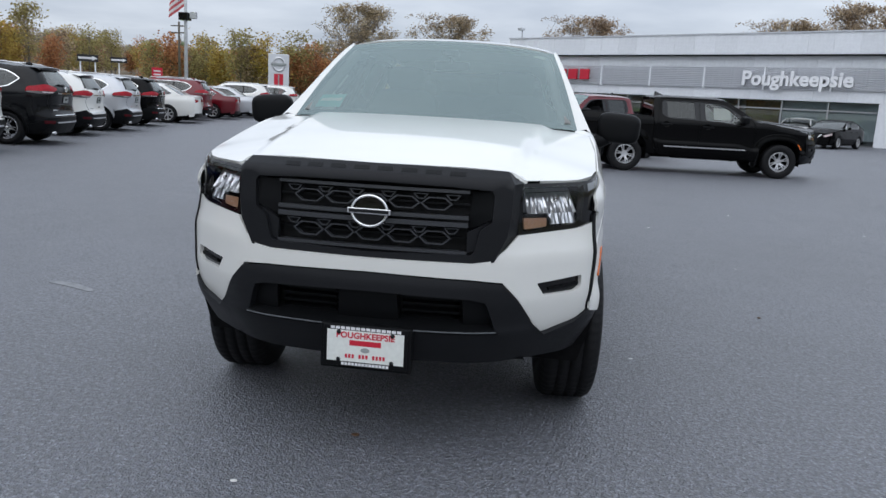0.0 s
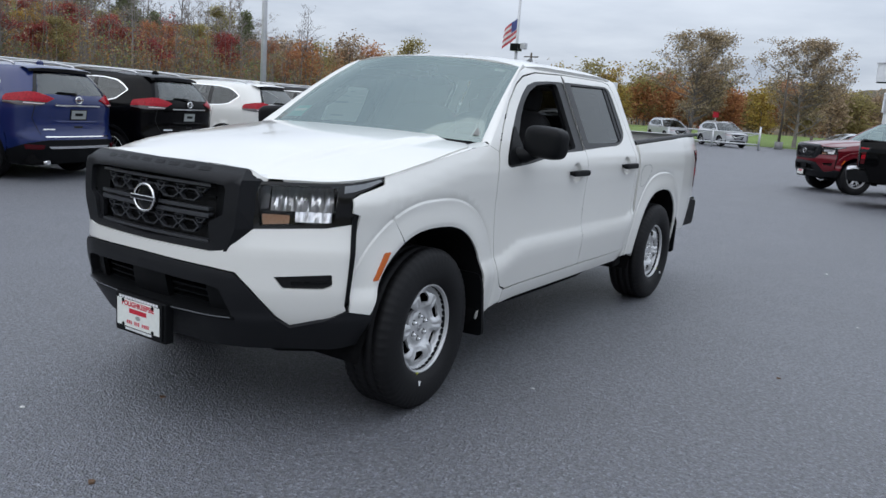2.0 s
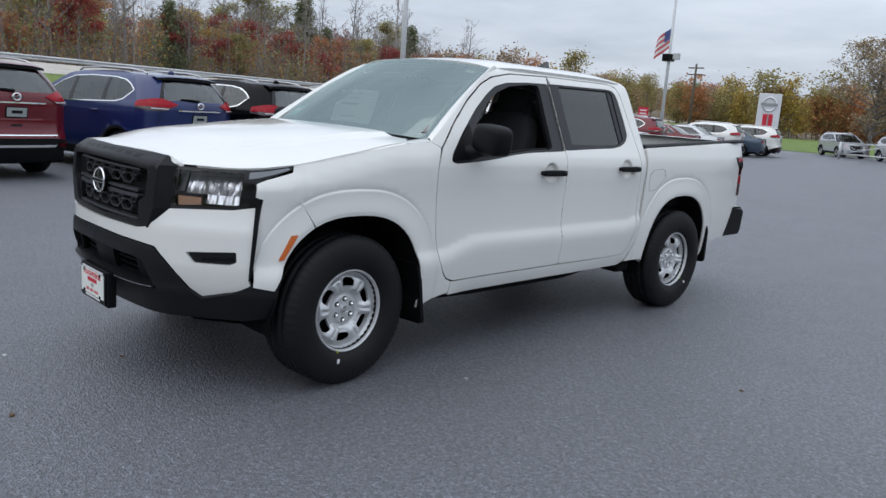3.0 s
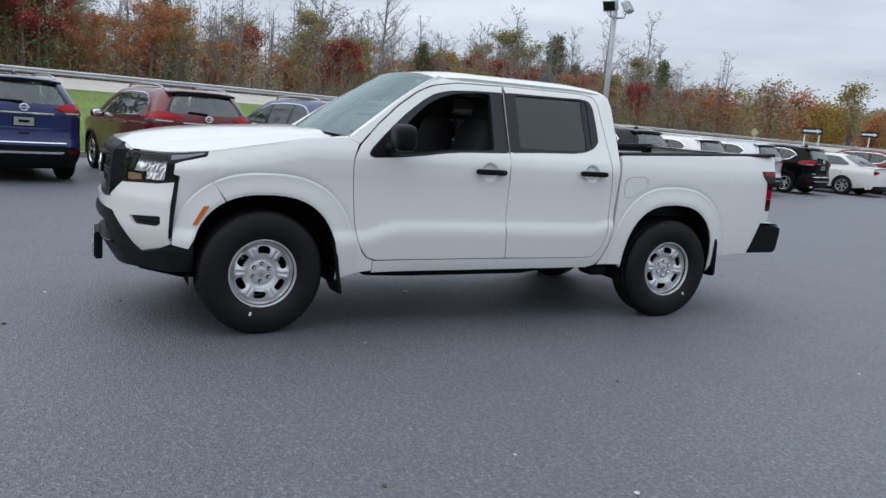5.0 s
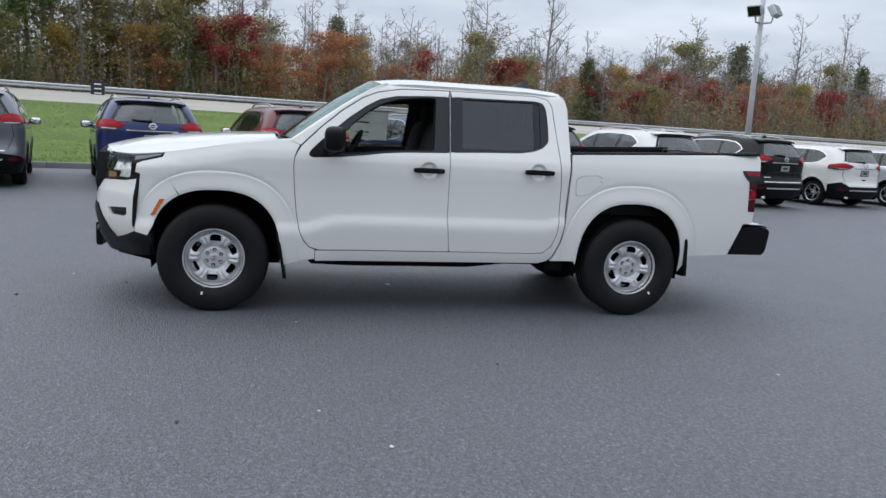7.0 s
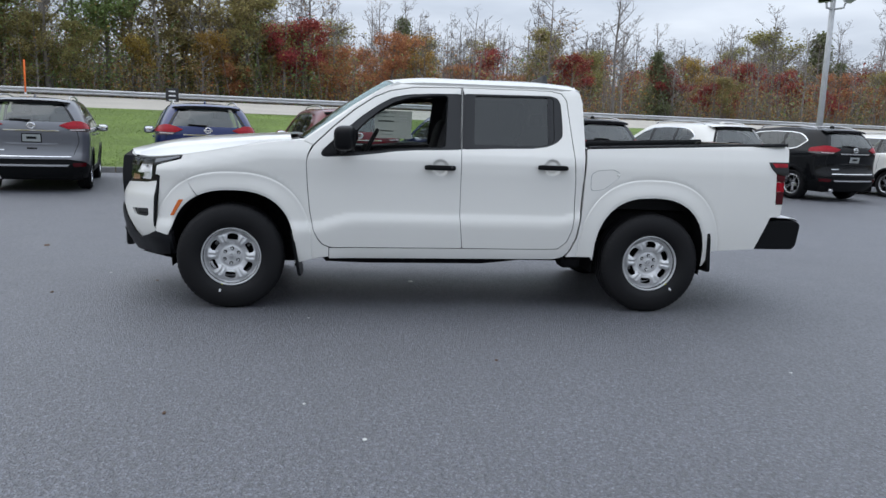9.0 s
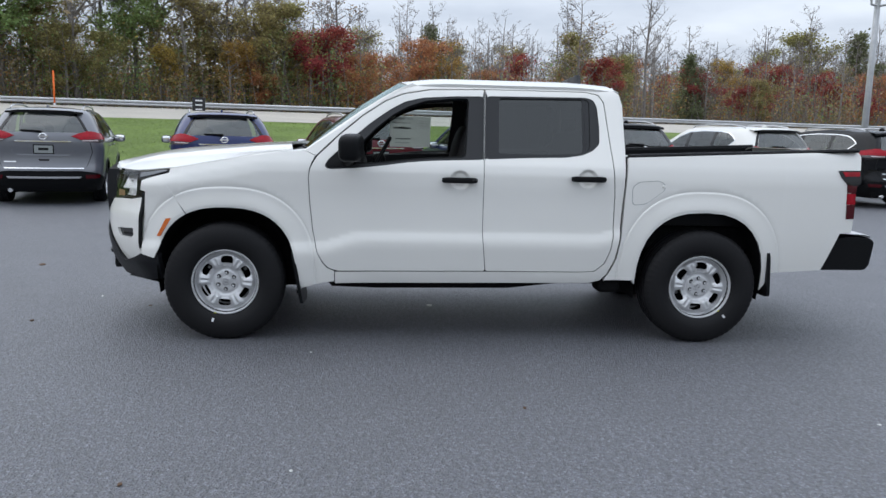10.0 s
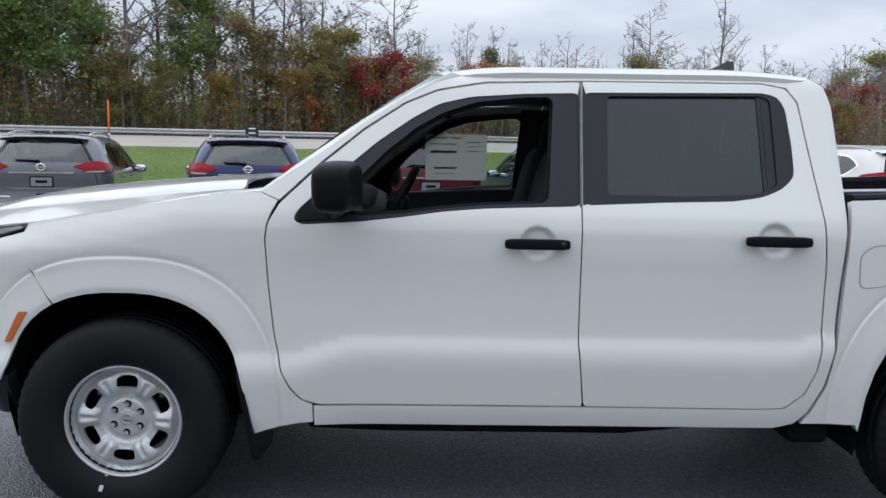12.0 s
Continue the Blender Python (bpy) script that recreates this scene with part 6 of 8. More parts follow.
    part("bumper_trim", Mesh().patch([(-S(0.54), 0.462), (S(0.54), 0.462), (S(0.57), 0.497), (-S(0.57), 0.497)], rear(0.028), (0, 1, 0), 0.08, depth=0.02), CHROME, lowb)
    part("bumper_step", Mesh().patch([(-S(0.60), 0.628), (S(0.60), 0.628), (S(0.60), 0.642), (-S(0.60), 0.642)], rear(0.012), (0, 1, 0), 0.08, depth=0.01), CHROME, lowb)
    part("exhaust_tip", Mesh().tube([(0.52 * kx, 0.60, 0.26), (0.54 * kx, 0.86 * ky, 0.26)], 0.035, 10), CHROME, lowb)
    # roof, windscreen, hood, front
    put("roof", Mesh().patch([(-0.58, -1.58), (0.58, -1.58), (0.57, 0.46), (-0.57, 0.46)], lambda x, y: (x * kx, y * ky, (1.678 - 0.045 * (x / 0.6) ** 2 - 0.012 * (x / 0.6) ** 6 - 0.075 * ease(-1.0, -1.65, y) - 0.030 * ease(-0.2, 0.5, y)) * kz), (0, 0, 1), 0.12, depth=0.03), paint_mat)
    put("shark_fin", Mesh().ball((0, 0.18 * ky, 1.672 * kz), (0.022, 0.075, 0.045), 1.0, 6), paint_mat)
    put("windscreen", Mesh().grid([[(u * (0.80 - 0.22 * v) * kx, (-2.50 + 0.92 * v + 0.12 * u * u) * ky, (1.05 + 0.545 * v + 0.03 * math.sin(math.pi * v) - 0.02 * u * u) * kz) for u in [i / 5 for i in range(-5, 6)]] for v in [j / 5 for j in range(6)]]), CAR_GLASS)
    put("hood", Mesh().patch([(-0.82, -2.44), (0.82, -2.44), (0.80, -3.05), (0.70, -3.40), (0.40, -3.58), (-0.40, -3.58), (-0.70, -3.40), (-0.80, -3.05)], lambda x, y: (x * kx, y * ky, (1.06 - 0.05 * (x / 0.8) ** 2 - 0.14 * max(0.0, (-2.44 - y) / 1.1) ** 1.8) * kz), (0, 0, 1), 0.1, depth=0.03), paint_mat)
    fr = lambda x, z: (x * kx, (-3.64 + 0.42 * (abs(x) / 0.85) ** 2.6 + 0.30 * max(0.0, z - 0.6) ** 1.3) * ky, z * kz)
    put("front_bumper", Mesh().patch([(-0.88, 0.26), (0.88, 0.26), (0.87, 0.80), (0.70, 0.88), (0.4, 0.92), (-0.4, 0.92), (-0.70, 0.88), (-0.87, 0.80)], fr, (0, -1, 0), 0.07, depth=0.03), paint_mat)
    put("front_grille", Mesh().patch([(-0.30, 0.55), (0.30, 0.55), (0.46, 0.80), (0.40, 0.87), (-0.40, 0.87), (-0.46, 0.80)], lambda x, z: Vector(fr(x, z)) + Vector((0, -0.012, 0)), (0, -1, 0), 0.07, depth=0.01), GLOSS_BLACK)
    put("grille_vee", Mesh().tube([Vector(fr(x, z)) + Vector((0, -0.02, 0)) for x, z in ((-0.42, 0.86), (-0.16, 0.62), (0, 0.60), (0.16, 0.62), (0.42, 0.86))], 0.018, 6), CHROME)
    put("front_intake", Mesh().patch([(-0.60, 0.32), (0.60, 0.32), (0.52, 0.46), (-0.52, 0.46)], lambda x, z: Vector(fr(x, z)) + Vector((0, -0.012, 0)), (0, -1, 0), 0.08, depth=0.0), PLASTIC)
    put("underbody", Mesh().box(-0.78 * kx, -3.35 * ky, 0.22, 0.78 * kx, 0.80 * ky, 0.55, None, 0.05), UNDER)
    # seats and dash show as dark shapes through the glass
    cabin = Mesh()
    for x in (0.36, -0.36):
        for y in (-1.35, -0.45):
            cabin.ball((x * kx, y * ky, 1.06 * kz), (0.24, 0.10, 0.34), 0.5, 6)
            cabin.ball((x * kx, (y + 0.06) * ky, 1.46 * kz), (0.12, 0.05, 0.09), 0.6, 6)
    cabin.box(-0.72 * kx, -2.35 * ky, 0.5, 0.72 * kx, 0.45 * ky, 1.02, None, 0.05)
    put("cabin", cabin, CABIN)
    return car


def sedan_body():
    """Four-door saloon, rear axle at y = 0."""
    car = thing("sedan", "silver four-door saloon car, parked", "car")
    paint_mat = SILVER_PAINT
    put = lambda name, mesh, mat, parent=car, label="": part(name, mesh, mat, parent, label)
    width = curve((0.18, 0.80), (0.35, 0.87), (0.55, 0.90), (0.75, 0.905), (0.90, 0.88), (0.98, 0.84), (1.10, 0.79), (1.30, 0.69), (1.42, 0.58))
    plan = curve((-3.75, 0.20), (-3.55, 0.10), (-3.2, 0.02), (-2.6, 0.0), (0.4, 0.0), (0.8, 0.04), (1.05, 0.14))
    top = curve((-3.70, 0.70), (-3.55, 0.78), (-3.0, 0.90), (-2.45, 0.975), (-2.2, 0.98), (0.2, 1.03), (0.55, 1.06), (0.95, 1.04), (1.06, 0.98))
    side = lambda s, out=0.0: (lambda y, z: (s * (width(z) - plan(y) + out), y, z))

    def arc(yc, r, a0, a1, k=12):
        return [(yc + r * math.cos(radians(a0 + (a1 - a0) * i / k)), 0.32 + r * math.sin(radians(a0 + (a1 - a0) * i / k))) for i in range(k + 1)]
    low = [(-3.55, 0.28), (-3.16, 0.24)] + arc(-2.775, 0.37, 190, -10) + [(-0.5, 0.24)] + arc(0, 0.37, 190, -10) + [(0.7, 0.30), (0.95, 0.40), (1.0, 0.70), (0.98, 0.97), (0.55, 1.02), (0.2, 0.99), (-2.2, 0.945), (-3.0, 0.87), (-3.5, 0.75)]
    house = [(-2.15, 0.95), (-1.45, 1.33), (-1.1, 1.405), (-0.55, 1.415), (-0.15, 1.375), (0.50, 1.03), (0.2, 0.99)]
    dlo = [(-1.92, 1.005), (-1.42, 1.285), (-1.1, 1.352), (-0.6, 1.36), (-0.25, 1.325), (0.16, 1.09), (0.05, 1.04), (-1.0, 1.015)]
    for s in (1, -1):
        h = (s, 0, 0)
        put("body_side", Mesh().patch(low, side(s), h, 0.08, depth=0.02), paint_mat)
        put("window_frame", Mesh().patch(house, side(s, 0.002), h, 0.1, holes=[dlo], depth=0.02), paint_mat)
        put("side_window", Mesh().patch(dlo, side(s, -0.006), h, 0.12, depth=0.0), CAR_GLASS)
        put("window_trim", Mesh().tube([side(s, 0.006)(y, z) for y, z in dlo + dlo[:1]], 0.010, 5), CHROME)
        put("window_pillar", Mesh().patch([(-1.02, 1.02), (-0.92, 1.02), (-0.90, 1.355), (-0.97, 1.355)], side(s), h, 0.12, depth=0.0), GLOSS_BLACK)
        for y in (-2.0, -0.98, -0.1):
            put("door_gap", Mesh().patch([(y, 0.40), (y + 0.008, 0.40), (y + 0.03, 0.98), (y + 0.022, 0.98)], side(s, 0.001), h, 0.1, depth=0.0), DARK)
        for y in (-1.15, -0.28):
            put("door_handle", Mesh().ball(side(s, 0.018)(y, 0.86), (0.012, 0.09, 0.014), 0.5, 6), paint_mat)
        for yc in (0, -2.775):
            w = arc(yc, 0.372, 195, -15)
            put("wheel_liner", Mesh().grid([[side(s, -0.01)(y, z) for y, z in w], [(s * 0.5, y, z) for y, z in w]]).prism(w, lambda u, v, t: (s * t, u, v), 0.48, 0.52), UNDER)
        mir = put("wing_mirror", Mesh().ball((s * 0.97, -1.78, 1.02), (0.09, 0.06, 0.06), 0.7, 6), paint_mat)
        put("head_lamp", Mesh().patch([(s * a, z) for a, z in ((0.45, 0.64), (0.78, 0.78), (0.82, 0.70), (0.55, 0.58))], lambda x, z: (x, -3.77 + 0.40 * (abs(x) / 0.8) ** 3 + 0.25 * max(0, z - 0.6), z), (0, -1, 0), 0.06, depth=0.02), CLEAR_LENS)
        put("tail_lamp", Mesh().patch([(s * a, z) for a, z in ((0.42, 0.86), (0.80, 0.93), (0.83, 0.80), (0.70, 0.76), (0.50, 0.80))], lambda x, z: (x, 1.085 - 0.26 * (abs(x) / 0.85) ** 3, z), (0, 1, 0), 0.06, depth=0.03), RED_LENS)
    put("front_bumper", Mesh().patch([(-0.86, 0.22), (0.86, 0.22), (0.84, 0.70), (0.6, 0.76), (-0.6, 0.76), (-0.84, 0.70)], lambda x, z: (x, -3.75 + 0.40 * (abs(x) / 0.8) ** 3 + 0.25 * max(0, z - 0.6), z), (0, -1, 0), 0.08, depth=0.03), paint_mat)
    put("front_grille", Mesh().patch([(-0.25, 0.36), (0.25, 0.36), (0.42, 0.70), (-0.42, 0.70)], lambda x, z: (x, -3.765 + 0.40 * (abs(x) / 0.8) ** 3 + 0.25 * max(0, z - 0.6), z), (0, -1, 0), 0.08, depth=0.0), GLOSS_BLACK)
    put("grille_vee", Mesh().tube([(-0.40, -3.74, 0.70), (-0.14, -3.79, 0.46), (0.14, -3.79, 0.46), (0.40, -3.74, 0.70)], 0.022, 6), CHROME)
    put("dealer_plate", Mesh().box(-0.15, -3.80, 0.36, 0.15, -3.775, 0.50), PAPER, car, "white dealer plate")
    put("rear_bumper", Mesh().patch([(-0.86, 0.26), (0.86, 0.26), (0.84, 0.98), (-0.84, 0.98)], lambda x, z: (x, 1.06 - 0.26 * (abs(x) / 0.85) ** 3 - 0.06 * ease(0.6, 0.98, z), z), (0, 1, 0), 0.08, depth=0.03), paint_mat)
    put("rear_valance", Mesh().patch([(-0.70, 0.24), (0.70, 0.24), (0.62, 0.38), (-0.62, 0.38)], lambda x, z: (x, 1.075 - 0.26 * (abs(x) / 0.85) ** 3, z), (0, 1, 0), 0.08, depth=0.02), PLASTIC)
    put("deck", Mesh().patch([(-0.80, 0.25), (0.80, 0.25), (0.76, 0.8), (0.66, 1.0), (-0.66, 1.0), (-0.76, 0.8), (-0.80, 0.25)][:-1], lambda x, y: (x, y, top(y) - 0.04 * (x / 0.8) ** 2), (0, 0, 1), 0.1, depth=0.03), paint_mat)
    put("hood", Mesh().patch([(-0.83, -2.2), (0.83, -2.2), (0.78, -3.1), (0.60, -3.6), (-0.60, -3.6), (-0.78, -3.1)], lambda x, y: (x, y, top(y) - 0.05 * (x / 0.8) ** 2 + 0.02), (0, 0, 1), 0.1, depth=0.03), paint_mat)
    put("roof", Mesh().patch([(-0.58, -1.30), (0.58, -1.30), (0.56, -0.20), (-0.56, -0.20)], lambda x, y: (x, y, 1.455 - 0.05 * (x / 0.58) ** 2 - 0.30 * (y + 0.75) ** 2 * 0.5), (0, 0, 1), 0.1, depth=0.03), paint_mat)
    put("windscreen", Mesh().grid([[(u * (0.78 - 0.20 * v), -2.30 + 1.02 * v + 0.10 * u * u, 0.965 + 0.43 * v + 0.03 * math.sin(math.pi * v)) for u in (-1, -0.6, -0.2, 0.2, 0.6, 1)] for v in (0, 0.25, 0.5, 0.75, 1)]), CAR_GLASS)
    put("rear_window", Mesh().grid([[(u * (0.76 - 0.20 * v), 0.52 - 0.74 * v - 0.06 * u * u, 1.045 + 0.345 * v + 0.03 * math.sin(math.pi * v)) for u in (-1, -0.6, -0.2, 0.2, 0.6, 1)] for v in (0, 0.25, 0.5, 0.75, 1)]), CAR_GLASS)
    put("underbody", Mesh().box(-0.76, -3.4, 0.18, 0.76, 0.85, 0.5, None, 0.05).box(-0.7, -2.1, 0.5, 0.7, 0.3, 0.92, None, 0.05), UNDER)
    return car


def park(model, where, label, paint_mat, category, group="", first=None):
    c = copy_thing(model, where)
    c.name = model.name.split(".")[0]
    repaint(c, {SILVER_PAINT: paint_mat})
    tagged(c, label, category, group)
    return c


ROGUE_WHEEL = alloy_wheel(5, 0.226, 0.355, 0.225, WHEEL_SILVER)
rogue = suv_body()
hang_wheels(rogue, ROGUE_WHEEL, [(0.775, 0, 10), (0.775, -2.706, 40), (-0.775, 0, 25), (-0.775, -2.706, 0)], 0.355)
small = suv_body((0.965, 0.93, 0.945), cladding=True, lamp_low=True)
hang_wheels(small, alloy_wheel(5, 0.215, 0.335, 0.205, WHEEL_SILVER), [(0.745, 0, 10), (0.745, -2.706 * 0.93, 40), (-0.745, 0, 25), (-0.745, -2.706 * 0.93, 0)], 0.335)
saloon = sedan_body()
hang_wheels(saloon, alloy_wheel(7, 0.215, 0.33, 0.215, twin=False), [(0.785, 0, 10), (0.785, -2.775, 40), (-0.785, 0, 25), (-0.785, -2.775, 0)], 0.33)

ROW = "cars parked side by side along the verge"


def bay(x, y, turn=0.0):
    """A bay of the row, tail towards the aisle, square to the verge."""
    return pose(x, y, 0, 0, 0, -75 + turn)


for model, x, y, turn, mat, label, cat in (
        (rogue, -7.9, -8.1, 0, GREY_PAINT, "dark grey suv parked nose to the grass verge", "suv"),
        (rogue, -8.35, -5.0, 0, GREY_PAINT, "grey suv with roof rails parked by the grass", "suv"),
        (rogue, -8.8, -2.1, 0, BLUE_PAINT, "dark blue suv with red tail lamps, parked", "suv"),
        (rogue, -8.9, 0.65, 0, RED_PAINT, "dark red suv parked nose to the verge", "suv"),
        (rogue, -9.0, 3.42, 0, BLUE_PAINT, "blue suv with chrome window trim, parked", "suv"),
        (rogue, -9.25, 5.6, 0, BLACK_PAINT, "black suv with chrome window trim, parked", "suv"),
        (rogue, -10.3, 8.9, 0, WHITE_PAINT, "white suv with roof rails, parked", "suv"),
        (rogue, -10.75, 11.8, 0, CHARCOAL_PAINT, "charcoal suv with roof rails, parked", "suv"),
        (small, -11.85, 14.95, 0, WHITE_PAINT, "small white crossover with black cladding, parked", "crossover"),
        (small, -12.35, 17.7, 0, SILVER_PAINT, "small silver crossover with black cladding, parked", "crossover"),
        (small, -13.3, 21.0, 0, BLACK_PAINT, "small black crossover with tinted glass, parked", "crossover"),
        (saloon, -13.76, 24.4, 0, WHITE_PAINT, "white four-door saloon car, parked", "sedan"),
        (rogue, -14.52, 27.3, 0, RED_PAINT, "red suv with chrome window trim, parked", "suv"),
        (saloon, -14.64, 30.2, 0, RED_PAINT, "dark red saloon car, parked", "sedan"),
        (saloon, -14.89, 33.0, 0, SILVER_PAINT, "silver four-door saloon car, parked", "sedan"),
        (rogue, -15.04, 35.8, 0, WHITE_PAINT, "white suv parked far along the row", "suv"),
        (saloon, -15.27, 38.6, 0, STEELBLUE_PAINT, "steel blue saloon car, parked", "sedan"),
        (rogue, -15.44, 41.4, 0, WHITE_PAINT, "white suv at the end of the row", "suv")):
    park(model, bay(x, y, turn), label, mat, cat, ROW)

# the other two pickups, across the aisle
ALLOY = alloy_wheel(6, 0.222)
SPOTS = [(0.788, 0.0, 0), (0.788, WHEELBASE, 35), (-0.788, 0.0, 20), (-0.788, WHEELBASE, 50)]
for pickup, mat, place, label in ((black_pickup, BLACK_PAINT, (5.79, 15.98, 96.0), "black crew cab pickup truck with alloy wheels, parked across the aisle"),
                                  (red_pickup, RED_PAINT, (0.27, 18.7, -55.0), "dark red crew cab pickup truck with alloy wheels")):
    if mat is BLACK_PAINT:
        # the long-bed version
        for o in pickup.children:
            o.scale.y = 3.55 / 3.2
        hang_wheels(pickup, ALLOY, [(x, y * 3.55 / 3.2, t) for x, y, t in SPOTS], HUB_Z)
    else:
        hang_wheels(pickup, ALLOY, SPOTS, HUB_Z)
    repaint(pickup, {WHITE_PAINT: mat})
    if mat is BLACK_PAINT:
        for g in (1, -1):
            strip = part("door_moulding", Mesh().patch([(0.72, 0.600), (2.42, 0.600), (2.42, 0.628), (0.74, 0.628)], on_side(g, 0.008), (g, 0, 0), 0.1, depth=0.012), SATIN, pickup, "bright door moulding")
            strip.scale.y = 3.55 / 3.2
    pickup.matrix_basis = pose(place[0], place[1], 0, 0, 0, place[2])
    tagged(pickup, label, "pickup truck")
    for o in list(pickup.children_recursive):
        if o.name.split(".")[0] in ("name_bar", "honeycomb_rib", "plate_edge_bar", "plate_number_bar", "temporary_tag", "tag_band"):
            bpy.data.objects.remove(o)

# cars by the gate and by the showroom
park(rogue, pose(-17.2, 57.0, 0, 0, 0, 42), "silver suv parked nose out behind the pipe gate", SILVER_PAINT, "suv", "cars behind the gate")
park(rogue, pose(-12.4, 54.0, 0, 0, 0, 42), "pale silver suv parked nose out behind the gate", SILVER_PAINT, "suv", "cars behind the gate")
park(saloon, pose(-2.2, 49.0, 0, 0, 0, -58), "silver saloon car parked by the trees", SILVER_PAINT, "sedan", "cars by the showroom")
park(saloon, pose(0.2, 41.0, 0, 0, 0, -60), "white saloon car parked behind the red pickup", WHITE_PAINT, "sedan", "cars by the showroom")
park(saloon, pose(15.0, 44.2, 0, 0, 0, -28), "white saloon car by the showroom", WHITE_PAINT, "sedan", "cars by the showroom")
park(saloon, pose(15.6, 39.6, 0, 0, 0, -38), "black saloon car by the showroom", BLACK_PAINT, "sedan", "cars by the showroom")
park(saloon, pose(19.6, 36.0, 0, 0, 0, -38), "black saloon car at the showroom's end", BLACK_PAINT, "sedan", "cars by the showroom")
for model in (rogue, small, saloon):
    for o in (*model.children_recursive, model):
        bpy.data.objects.remove(o)

# ---------------------------------------------------------------- ground, verge and road
def asphalt_material():
    m = bpy.data.materials.new("asphalt")
    m.use_nodes = True
    n, l = m.node_tree.nodes, m.node_tree.links
    p = n["Principled BSDF"]
    tc = n.new("ShaderNodeTexCoord")

    def noise_tex(scale, detail, rough=0.6):
        t = n.new("ShaderNodeTexNoise")
        t.inputs["Scale"].default_value, t.inputs["Detail"].default_value, t.inputs["Roughness"].default_value = scale, detail, rough
        l.new(tc.outputs["Object"], t.inputs["Vector"])
        return t.outputs["Fac"]
    # dark binder with paler stone chips
    chips = n.new("ShaderNodeTexVoronoi")
    chips.inputs["Scale"].default_value = 110.0
    l.new(tc.outputs["Object"], chips.inputs["Vector"])
    pick = n.new("ShaderNodeSeparateColor")
    l.new(chips.outputs["Color"], pick.inputs[0])
    ramp = n.new("ShaderNodeValToRGB")
    e = ramp.color_ramp.elements
    e[0].position, e[0].color = 0.0, (0.021, 0.0225, 0.030, 1)
    e[1].position, e[1].color = 1.0, (0.150, 0.158, 0.180, 1)
    mid = e.new(0.72); mid.color = (0.059, 0.063, 0.081, 1)
    mid2 = e.new(0.93); mid2.color = (0.100, 0.107, 0.132, 1)
    l.new(pick.outputs[0], ramp.inputs[0])
    # worn and sealed areas, metres across
    large = n.new("ShaderNodeMapRange")
    large.inputs["From Min"].default_value, large.inputs["From Max"].default_value = 0.3, 0.7
    large.inputs["To Min"].default_value, large.inputs["To Max"].default_value = 0.82, 1.20
    l.new(noise_tex(0.35, 5.0), large.inputs["Value"])
    fine = n.new("ShaderNodeMapRange")
    fine.inputs["From Min"].default_value, fine.inputs["From Max"].default_value = 0.3, 0.7
    fine.inputs["To Min"].default_value, fine.inputs["To Max"].default_value = 0.50, 1.55
    l.new(noise_tex(34.0, 5.0), fine.inputs["Value"])
    mul = n.new("ShaderNodeMath"); mul.operation = "MULTIPLY"
    l.new(large.outputs[0], mul.inputs[0]); l.new(fine.outputs[0], mul.inputs[1])
    hsv = n.new("ShaderNodeHueSaturation")
    l.new(ramp.outputs[0], hsv.inputs["Color"]); l.new(mul.outputs[0], hsv.inputs["Value"])
    l.new(hsv.outputs[0], p.inputs["Base Color"])
    # stones stand clear of the binder, which is duller
    shine = n.new("ShaderNodeMapRange")
    shine.inputs["From Min"].default_value, shine.inputs["From Max"].default_value = 0.34, 0.66
    shine.inputs["To Min"].default_value, shine.inputs["To Max"].default_value = 0.38, 1.0
    l.new(noise_tex(46.0, 6.0, 0.75), shine.inputs["Value"])
    l.new(shine.outputs[0], p.inputs["Specular IOR Level"])
    rough = n.new("ShaderNodeMapRange")
    rough.inputs["To Min"].default_value, rough.inputs["To Max"].default_value = 0.46, 0.60
    p.inputs["IOR"].default_value, p.inputs["Specular IOR Level"].default_value = 2.0, 1.0
    l.new(noise_tex(2.2, 4.0), rough.inputs["Value"])
    l.new(rough.outputs[0], p.inputs["Roughness"])
    b = n.new("ShaderNodeBump")
    b.inputs["Strength"].default_value, b.inputs["Distance"].default_value = 1.0, 0.009
    l.new(chips.outputs["Distance"], b.inputs["Height"])
    b2 = n.new("ShaderNodeBump")
    b2.inputs["Strength"].default_value, b2.inputs["Distance"].default_value = 0.8, 0.012
    l.new(noise_tex(40.0, 3.0), b2.inputs["Height"])
    l.new(b.outputs[0], b2.inputs["Normal"])
    l.new(b2.outputs[0], p.inputs["Normal"])
    return m


ASPHALT = asphalt_material()
ROAD = material("road_asphalt", (0.43, 0.40, 0.35), 0.9, grain=40, grain_amount=0.15, blotch=0.4, blotch_amount=0.12, bump=60, bump_depth=0.004)
SOIL = material("leaf_litter", (0.13, 0.10, 0.062), 0.95, grain=6, grain_amount=0.4, blotch=0.2, blotch_amount=0.35, bump=8, bump_depth=0.05)
TURF = material("verge_turf", (0.125, 0.185, 0.034), 0.9, grain=9, grain_amount=0.3, blotch=0.5, blotch_amount=0.28, bump=40, bump_depth=0.03)
CONCRETE = material("kerb_concrete", (0.22, 0.22, 0.22), 0.9, grain=60, grain_amount=0.2, blotch=1.5, blotch_amount=0.2, bump=90, bump_depth=0.002)
GALVANISED = material("galvanised_steel", (0.55, 0.56, 0.57), 0.45, 0.7, grain=20, grain_amount=0.12, blotch=2, blotch_amount=0.1)
POLE_GREY = material("pole_grey", (0.50, 0.51, 0.52), 0.5, 0.1, grain=8, grain_amount=0.1)
PINE_POLE = material("weathered_timber", (0.09, 0.075, 0.06), 0.9, grain=20, grain_amount=0.3)

# the verge runs at a slant to the lot: EAST points along the road, OUT away from the lot
EAST, OUT = Vector((-0.296, 0.955, 0)), Vector((-0.955, -0.296, 0))


